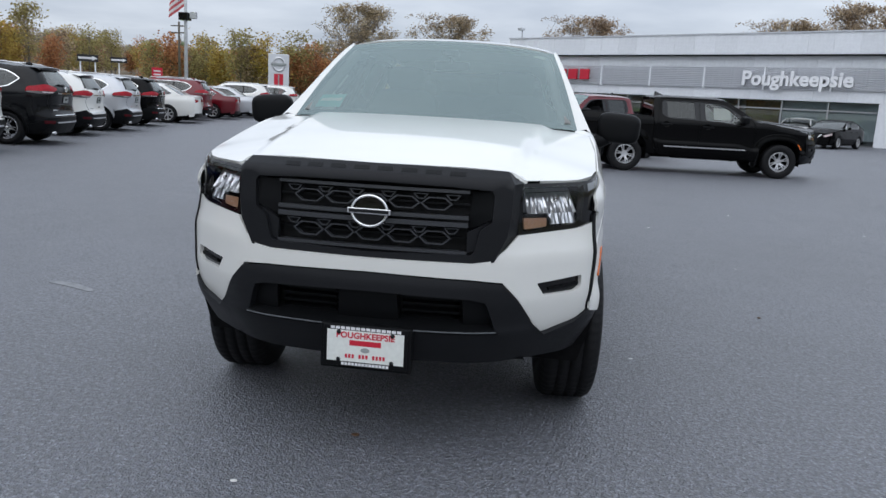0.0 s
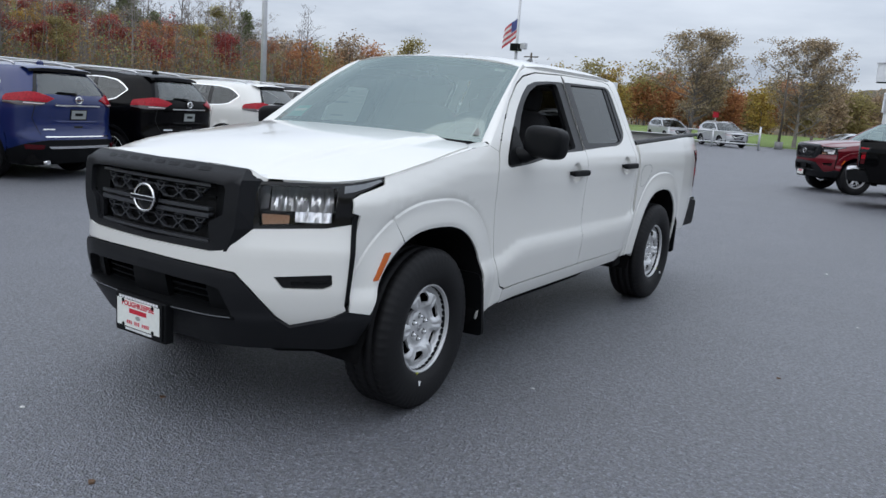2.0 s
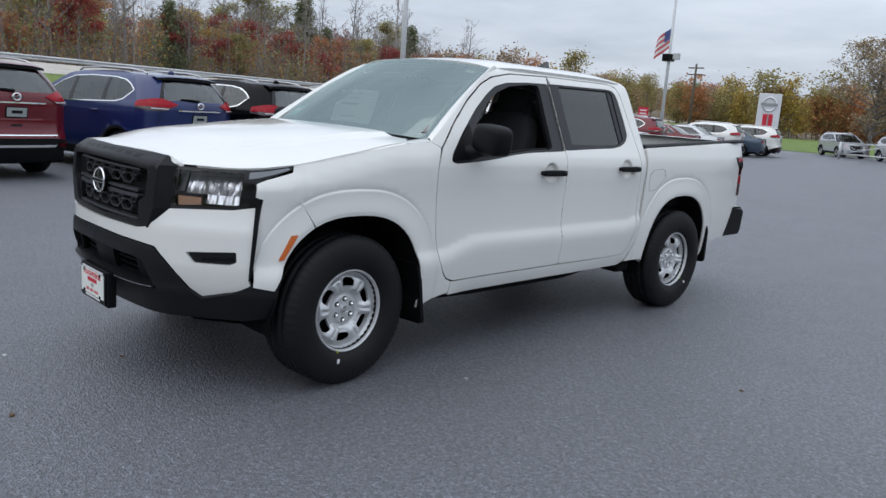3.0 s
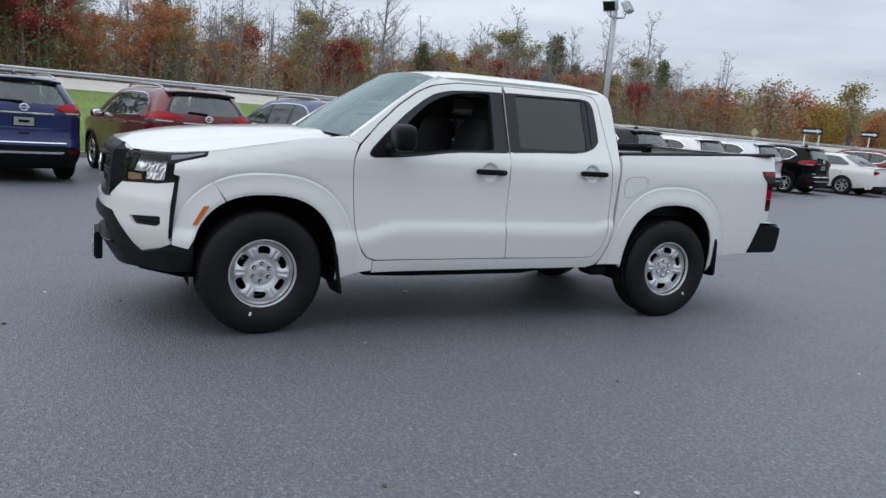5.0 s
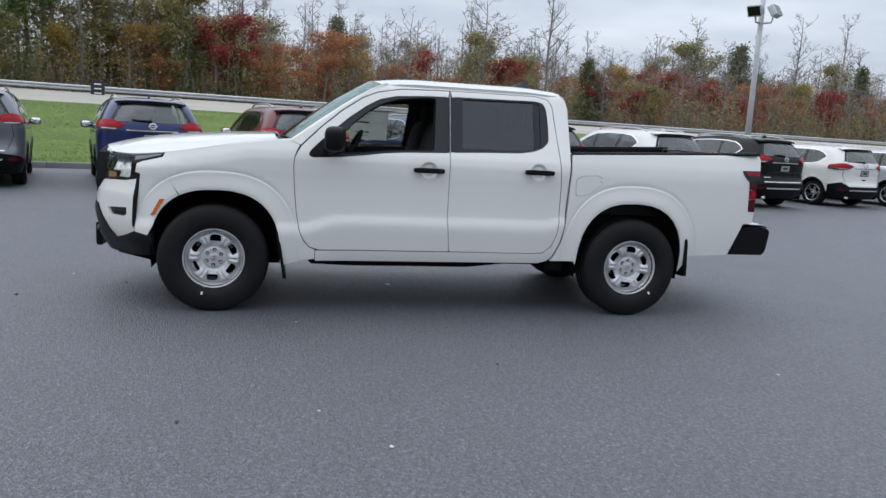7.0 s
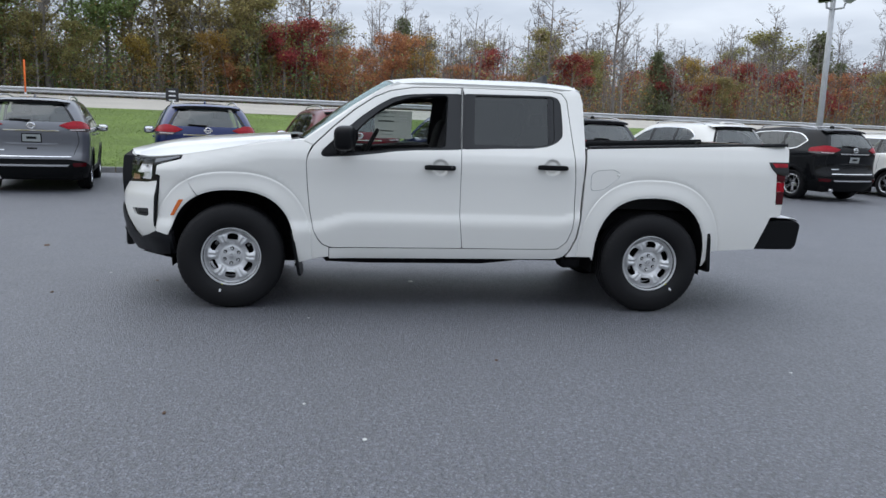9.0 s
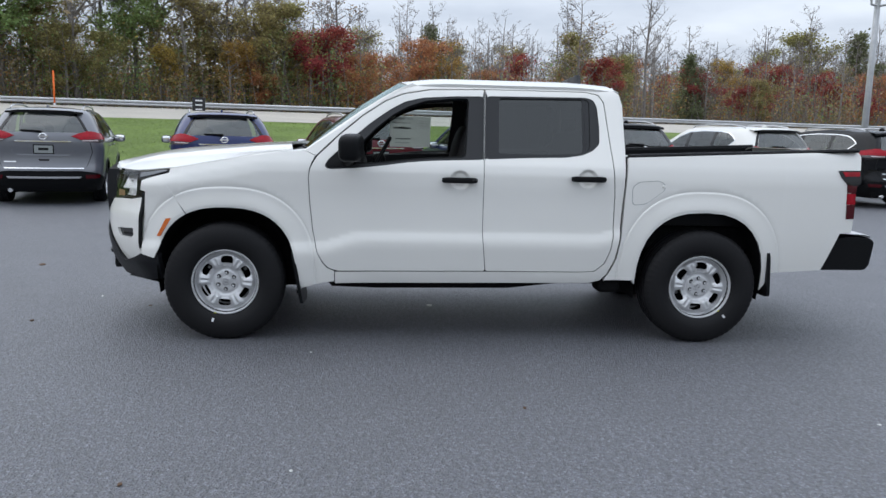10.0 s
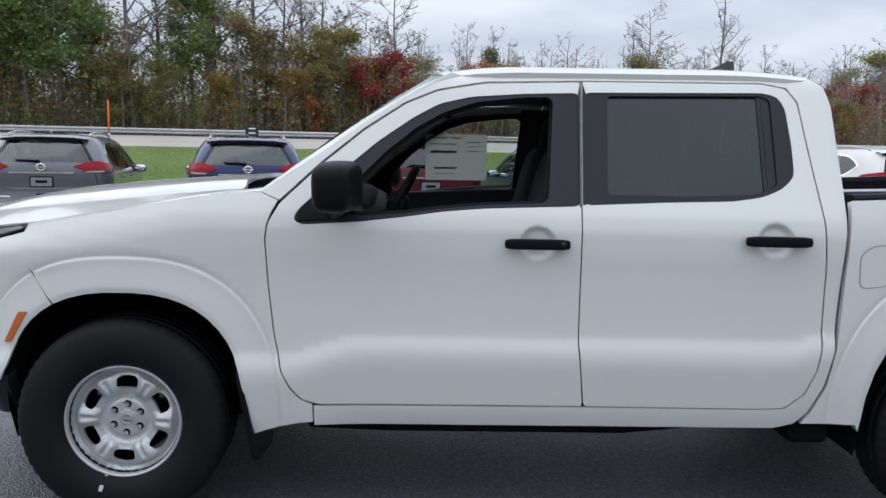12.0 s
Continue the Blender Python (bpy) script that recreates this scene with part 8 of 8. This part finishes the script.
LEAVES = {
    "green": leaf_material("green_leaves", (0.245, 0.325, 0.125), 0.38, hue=0.035),
    "olive": leaf_material("olive_leaves", (0.320, 0.280, 0.120), 0.38, hue=0.03),
    "gold": leaf_material("gold_leaves", (0.40, 0.265, 0.082), 0.4),
    "rust": leaf_material("rust_leaves", (0.44, 0.205, 0.105), 0.38, hue=0.02),
    "red": leaf_material("red_leaves", (0.35, 0.085, 0.075), 0.4, hue=0.015),
    "brown": leaf_material("brown_leaves", (0.36, 0.275, 0.185), 0.55, 0.02),
    "pine": leaf_material("pine_needles", (0.190, 0.205, 0.115), 0.4, 0.02),
}


def leaf_cloud(rng, centres, count, spread, size):
    """Many small bent leaf pairs scattered round centres."""
    v, f = [], []
    for i in range(count):
        c = centres[rng.randrange(len(centres))]
        p = Vector((c[0] + rng.gauss(0, spread), c[1] + rng.gauss(0, spread), c[2] + rng.gauss(0, spread * 0.8)))
        a = Vector((rng.uniform(-1, 1), rng.uniform(-1, 1), rng.uniform(-0.6, 0.6))).normalized()
        b = a.orthogonal().normalized()
        b.rotate(Matrix.Rotation(rng.uniform(0, 6.28), 3, a))
        s = size * rng.uniform(0.5, 1.3)
        o = len(v)
        v += [p - a * s, p + b * s * 0.55, p + a * s, p - b * s * 0.55 + a.cross(b) * s * 0.25]
        f.append((o, o + 1, o + 2, o + 3))
    return Mesh().add(v, f, None, False)


def grow(seed, height, trunk_r, first=0.25, limbs=14, reach=0.32, lean=0.9, wob=0.05, twigs=4, fine=3):
    """Trunk, limbs and twigs as one mesh, with the tips where leaves sit."""
    rng = random.Random(seed)
    m = Mesh()
    path, x, y = [], 0.0, 0.0
    for i in range(8):
        t = i / 7
        path.append(Vector((x, y, height * t)))
        x += rng.gauss(0, wob) * height * 0.14
        y += rng.gauss(0, wob) * height * 0.14
    m.tube(path, [trunk_r * (1.25 if i == 0 else 1) * (1 - 0.93 * i / 7) + 0.008 for i in range(8)], 7, False)
    tips = [path[-1]]

    def along_path(t):
        k = min(6, int(t * 7))
        return path[k].lerp(path[k + 1], t * 7 - k)
    for i in range(limbs):
        t = first + (0.97 - first) * (i + rng.random()) / limbs
        p = along_path(t)
        a = rng.uniform(0, 6.283)
        ln = height * reach * (1.05 - 0.75 * abs(t - 0.45) * 1.4) * rng.uniform(0.6, 1.15)
        up = rng.uniform(0.35, 1.0) * lean
        d = Vector((math.cos(a), math.sin(a), up)).normalized()
        q1 = p + d * ln * 0.5
        q2 = q1 + (d + Vector((rng.gauss(0, 0.2), rng.gauss(0, 0.2), 0.3))).normalized() * ln * 0.5
        r = trunk_r * (1 - t) * 0.55 + 0.012
        m.tube([p, q1, q2], [r, r * 0.6, 0.008], 5, False)
        tips += [q1, q2]
        for j in range(twigs):
            s = rng.uniform(0.3, 1.0)
            b = p.lerp(q1, s * 2) if s < 0.5 else q1.lerp(q2, s * 2 - 1)
            e = b + Vector((rng.gauss(0, 1), rng.gauss(0, 1), rng.uniform(0.2, 1.3))).normalized() * ln * rng.uniform(0.25, 0.5)
            m.tube([b, b.lerp(e, 0.5) + Vector((rng.gauss(0, 0.05), rng.gauss(0, 0.05), 0)), e], [r * 0.35 + 0.008, r * 0.2 + 0.008, 0.008], 3, False)
            tips.append(e)
            for k in range(fine):
                g = b.lerp(e, rng.uniform(0.3, 1))
                h = g + Vector((rng.gauss(0, 1), rng.gauss(0, 1), rng.uniform(0, 1.2))).normalized() * ln * rng.uniform(0.10, 0.24)
                m.tube([g, h], [0.013, 0.008], 3, False)
                tips.append(h)
    return m, tips, rng


PROTO = {}


def prototype(key, label, seed, height, trunk_r, leaf, count, spread, size, bark=None, leafy=0.78, **kw):
    wood, tips, rng = grow(seed, height, trunk_r, **kw)
    t = thing("tree", label, "tree")
    part("trunk", wood, bark or BARK, t)
    if count:
        part("crown", leaf_cloud(rng, [p for p in tips if p.z < leafy * height], count, spread, size), LEAVES[leaf], t)
    PROTO[key] = t


prototype("green", "tall green broad-leaved tree at the wood's edge", 1, 13.0, 0.22, "green", 15000, 0.36, 0.125, leafy=1.0, limbs=20, reach=0.30)
prototype("green2", "leafy olive-green tree at the wood's edge", 2, 9.0, 0.15, "olive", 9000, 0.32, 0.10, leafy=0.92, limbs=18, reach=0.34, first=0.15)
prototype("gold", "yellowing tree in the roadside wood", 3, 9.5, 0.15, "gold", 6500, 0.26, 0.088, limbs=17, reach=0.30)
prototype("olive", "thinning olive tree in the roadside wood", 4, 10.5, 0.16, "olive", 6500, 0.28, 0.088, limbs=17, reach=0.27)
prototype("rust", "rust-brown tree in the roadside wood", 5, 8.0, 0.14, "rust", 7000, 0.26, 0.088, limbs=17, reach=0.32, first=0.15)
prototype("red", "dark red maple in the roadside wood", 6, 8.0, 0.14, "red", 7000, 0.26, 0.088, limbs=17, reach=0.32)
prototype("bare", "leafless grey tree in the roadside wood", 7, 12.5, 0.15, "brown", 0, 0.4, 0.12, PALE_BARK, limbs=18, reach=0.22, lean=1.6, twigs=5, first=0.35)
prototype("bare2", "leafless tree with fine twigs in the wood", 8, 10.0, 0.12, "brown", 160, 0.15, 0.12, limbs=18, reach=0.30, lean=1.1, twigs=6, first=0.25)
prototype("bare3", "dead leaning tree in the wood", 9, 11.0, 0.13, "brown", 0, 0.4, 0.12, limbs=9, reach=0.26, lean=1.3, twigs=3, wob=0.12, first=0.4)
prototype("pear", "young street tree with curled brown leaves", 10, 8.6, 0.17, "brown", 14000, 0.20, 0.095, leafy=1.1, limbs=46, reach=0.54, lean=0.72, first=0.14, twigs=5)

# dark evergreen: whorls of drooping boughs
fir = thing("tree", "dark evergreen at the wood's edge", "tree")
fm, frng, ftips = Mesh(), random.Random(21), []
fm.tube([(0, 0, 0), (0.05, 0, 4), (0, 0, 8.5)], [0.14, 0.09, 0.01], 6, False)
for i in range(60):
    t = 0.08 + 0.9 * i / 60
    a, ln = frng.uniform(0, 6.28), 3.5 * (1.02 - t) * frng.uniform(0.6, 1.15)
    p, q = Vector((0, 0, 8.5 * t)), Vector((math.cos(a) * ln, math.sin(a) * ln, 8.5 * t - 0.12 * ln))
    fm.tube([p, q], [0.02, 0.006], 3, False)
    ftips += [p.lerp(q, k) for k in (0.35, 0.6, 0.8, 1.0)]
part("trunk", fm, BARK, fir)
part("crown", leaf_cloud(frng, ftips, 6500, 0.30, 0.13), LEAVES["pine"], fir)
PROTO["fir"] = fir

WOOD = "trees of the roadside wood"
rng = random.Random(3)
plan = [("bare", 6), ("bare2", 8), ("rust", 6), ("gold", 2), ("olive", 2), ("red", 4), ("fir", 1), ("bare3", 2), ("green2", 1)]
bag = [k for k, n in plan for _ in range(n)]
placed = []


def plant(key, e, q, scale, z=None):
    m = Matrix.Translation(by_road(e, q, (bank(q) + soft_hill(e, q) - 0.15) if z is None else z)) @ Matrix.Rotation(rng.uniform(0, 6.28), 4, "Z") @ Matrix.Diagonal((scale * rng.uniform(0.9, 1.1), scale * rng.uniform(0.9, 1.1), scale, 1))
    c = copy_thing(PROTO[key], m)
    c.matrix_basis = m
    c.name = "tree"
    c["group"] = WOOD


# green end of the wood, with the bigger trees nearest the road
for e, q, key, s in ((-29, 45, "green", 1.0), (-24, 46, "green", 0.95), (-20.5, 45, "green2", 1.0), (-17, 48, "green", 0.9), (-14.5, 45, "green2", 1.15), (-26.5, 50, "olive", 1.3), (-21, 52, "bare", 1.1), (-12.5, 46, "green", 1.0), (-10.2, 45, "green", 1.0), (-8.4, 45.6, "green", 0.9), (-6.9, 47, "green2", 0.95),
                     (-4.4, 44.8, "bare2", 1.5), (-3.2, 47, "bare", 1.1), (-5.0, 44.2, "green2", 0.6), (-2.9, 44.2, "green2", 0.55), (-1.2, 46, "green", 0.78), (0.6, 47, "bare2", 1.35), (1.6, 45.2, "olive", 0.95), (3.3, 47, "green2", 0.85), (2.6, 49, "bare", 1.2), (0.2, 44.6, "gold", 0.55)):
    plant(key, e, q, s)
# red and gold middle, conifers towards the lamp, and the tall trees past the notice
for e, q, key, s in ((4.7, 46.5, "bare2", 1.2), (5.6, 48, "bare", 1.1), (4.2, 44.4, "gold", 0.62), (6.8, 45, "green2", 0.85), (8.0, 46.2, "green2", 0.88), (7.4, 49, "bare2", 1.25), (9.5, 45, "red", 0.85), (10.9, 46.2, "red", 0.95), (11.6, 48.5, "bare2", 1.15), (12.6, 45, "rust", 0.7), (6.0, 44.4, "rust", 0.55), (40.5, 46.5, "fir", 0.72), (42.4, 47.5, "fir", 0.62), (46.5, 45, "green2", 0.5), (30, 45.5, "bare2", 1.0), (36, 46, "bare", 1.0), (-33, 47, "green", 1.05), (-37, 45, "olive", 1.1), (-27, 44.5, "green2", 1.25), (-22.5, 48, "olive", 1.25), (-18.5, 51, "olive", 1.3), (-15.5, 50, "green", 0.95), (-11, 50, "olive", 1.2), (-8, 51, "bare", 1.1), (-13, 53, "bare2", 1.25), (-30, 52, "bare", 1.2), (-40, 48, "green", 1.1), (-44, 50, "green2", 1.3)):
    plant(key, e, q, s)
for layer, (q0, q1, step, scale) in enumerate(((45, 50, 2.5, 0.66), (51, 58, 2.5, 0.80), (59, 68, 2.6, 0.92), (68, 80, 2.7, 1.02))):
    e = -34.0 if layer else 11.0
    while e < 95:
        kind = rng.choice(bag)
        if e < 10 and not kind.startswith("bare") and rng.random() < 0.65:
            e += step
            continue
        plant(kind, e + rng.uniform(-1, 1), rng.uniform(q0, q1), scale * rng.uniform(0.75, 1.2) * (0.97 if kind.startswith("bare") else 1.10) * (1 + 0.30 * ease(58, 82, e)))
        e += step * rng.uniform(0.6, 1.4)
# woods farther off, along the road and beyond the exit towards the ridge: too many to count
far_rng = random.Random(8)
far_tips, far_wood = {k: [] for k in LEAVES}, Mesh()


def far_tree(leaf, base, height):
    top = base + Vector((0, 0, height))
    far_wood.tube([base, top], [height * 0.016, 0.02], 4, False)
    for i in range(40):
        t = far_rng.uniform(0.22, 1.0)
        r = height * 0.26 * math.sqrt(max(0.02, 1 - ((t - 0.55) / 0.5) ** 2)) * far_rng.uniform(0.4, 1.0)
        a = far_rng.uniform(0, 6.283)
        q = base + Vector((r * math.cos(a), r * math.sin(a), height * t))
        if i % 3 == 0:
            far_wood.tube([base + Vector((0, 0, height * max(0.15, t - 0.2))), q], [0.05, 0.015], 3, False)
        far_tips[leaf].append(q)


e = 95.0
while e < 330:
    for q in (far_rng.uniform(44, 60), far_rng.uniform(70, 110)):
        d = e + far_rng.uniform(-3, 3)
        far_tree(far_rng.choice(["rust", "gold", "olive", "brown", "red", "brown", "rust", "olive"]), Vector(by_road(d, q, bank(q) + soft_hill(d, q) - 0.15)), far_rng.uniform(6.0, 11.0))
    e += 3.5 + e * 0.010
for i in range(190):
    a, d = radians(far_rng.uniform(82, 119)), far_rng.uniform(115, 230)
    far_tree(far_rng.choice(["rust", "gold", "olive", "olive", "brown", "olive", "brown"]), Vector((d * math.cos(a), d * math.sin(a), 0.3)), far_rng.uniform(5.5, 9.5))
tagged(far_wood.make("far_woods_trunks", BARK, recalc=False), "trunks and limbs of the far autumn woods", "woods", kind="stuff")
for leaf, tips in far_tips.items():
    if tips:
        tagged(leaf_cloud(far_rng, tips, len(tips) * 44, 0.68, 0.23).make("far_woods_leaves", LEAVES[leaf], recalc=False), "autumn leaves of the far woods", "woods", kind="stuff")
for (x, y, s), label in (((-15.8, 59.6, 0.90), "street tree with curled brown leaves by the gate"), ((-8.6, 63.4, 0.88), "street tree with curled brown leaves by the showroom"), ((3.5, 84, 1.15), "tree standing behind the showroom"), ((31, 80, 1.35), "tree behind the showroom roof"), ((22, 76, 1.1), "tree behind the showroom roof")):
    m = Matrix.Translation((x, y, 0)) @ Matrix.Rotation(x, 4, "Z") @ Matrix.Scale(s, 4)
    c = copy_thing(PROTO["pear"], m)
    c.matrix_basis, c.name = m, "tree"
    tagged(c, label, "tree", "trees round the showroom")
for t in PROTO.values():
    for o in (*t.children_recursive, t):
        bpy.data.objects.remove(o)

# brush under the trees: stems and leaves, too many to count
def brush(name, e0, e1, q0, q1, n_stem, n_leaf, height, size, leaf, seed, label):
    r = random.Random(seed)
    stems, tips = Mesh(), []
    for i in range(n_stem):
        e, q = r.uniform(e0, e1), r.uniform(q0, q1)
        b = Vector(by_road(e, q, bank(q) - 0.1))
        h = height * r.uniform(0.4, 1.25)
        t = b + Vector((r.gauss(0, 0.25) * h * 0.5, r.gauss(0, 0.25) * h * 0.5, h))
        stems.tube([b, t], [0.03, 0.006], 3, False)
        tips += [b.lerp(t, k) for k in (0.25, 0.5, 0.75, 1.0)]
    if name:
        tagged(stems.make(name + "_stems", BARK, recalc=False), label, "undergrowth", kind="stuff")
    tagged(leaf_cloud(r, tips, n_leaf, 0.5, size).make(name + "_leaves", LEAVES[leaf], recalc=False), label, "undergrowth", kind="stuff")


for i, (leaf, n) in enumerate((("olive", 19000), ("rust", 12000), ("brown", 19000), ("green", 10000), ("gold", 7000))):
    brush("brush", -45, 110, 43.5, 54, 420, n, 3.8, 0.11, leaf, 40 + i, "dense autumn brush below the roadside trees")
for i, (leaf, n) in enumerate((("green", 12000), ("olive", 14000), ("gold", 5000))):
    brush("shrubs", -18, 14, 43.6, 48.5, 130, n, 4.4, 0.095, leaf, 80 + i, "green and olive shrubs at the wood's edge")
for i, (leaf, n) in enumerate((("rust", 15000), ("brown", 26000), ("olive", 20000))):
    brush("thicket", -60, 240, 66, 92, 900, n, 6.5, 0.16, leaf, 60 + i, "far thicket of bare stems and autumn leaves")

# wooded ridge on the skyline
RIDGE = material("far_ridge_woods", (0.105, 0.085, 0.050), 0.95, grain=0.5, grain_amount=0.6, blotch=0.03, blotch_amount=0.35, bump=0.4, bump_depth=3.0)
rows = []
for d, hgt in ((300, 0.0), (330, 0.75), (380, 1.0), (520, 0.6)):
    row = []
    for i in range(181):
        a = radians(60 + 80 * i / 180)
        h = (17 + 5 * math.sin(a * 9) + 4 * noise.noise(Vector((a * 18, d * 0.01, 0))) + 2.2 * noise.noise(Vector((a * 120, d * 0.05, 3)))) * hgt
        row.append((d * math.cos(a), d * math.sin(a), h))
    rows.append(row)
tagged(Mesh().grid(rows).make("far_ridge", RIDGE), "dark wooded ridge on the skyline", "hill", kind="structure")

# unseen woods, added across the lot to darken low reflections
back_rng = random.Random(77)
centres = []
for i in range(900):
    a, d = radians(back_rng.uniform(-125, 55)), back_rng.uniform(85, 110)
    for k in range(4):
        centres.append((4 + d * math.cos(a), d * math.sin(a), back_rng.uniform(0, 11)))
tagged(leaf_cloud(back_rng, centres, 14000, 1.2, 0.9).make("closing_woods", LEAVES["olive"], recalc=False), "unseen autumn leaves added on the far side to darken low reflections", "woods", kind="stuff")

# thin pale stems standing between the trees
stem_rng = random.Random(91)
saplings = Mesh()
for i in range(1100):
    e, q = stem_rng.uniform(-45, 95), stem_rng.uniform(44.5, 62)
    b = Vector(by_road(e, q, bank(q) - 0.1))
    h = stem_rng.uniform(3.0, 7.5)
    top = b + Vector((stem_rng.gauss(0, 0.06) * h, stem_rng.gauss(0, 0.06) * h, h))
    saplings.tube([b, b.lerp(top, 0.5) + Vector((stem_rng.gauss(0, 0.12), stem_rng.gauss(0, 0.12), 0)), top], [stem_rng.uniform(0.025, 0.06), 0.025, 0.008], 4, False)
    for k in range(4):
        g = b.lerp(top, stem_rng.uniform(0.4, 0.95))
        saplings.tube([g, g + Vector((stem_rng.gauss(0, 0.4), stem_rng.gauss(0, 0.4), stem_rng.uniform(0.4, 1.1)))], [0.014, 0.005], 3, False)
tagged(saplings.make("saplings", PALE_BARK, recalc=False), "thin bare saplings among the roadside trees", "saplings", kind="stuff")
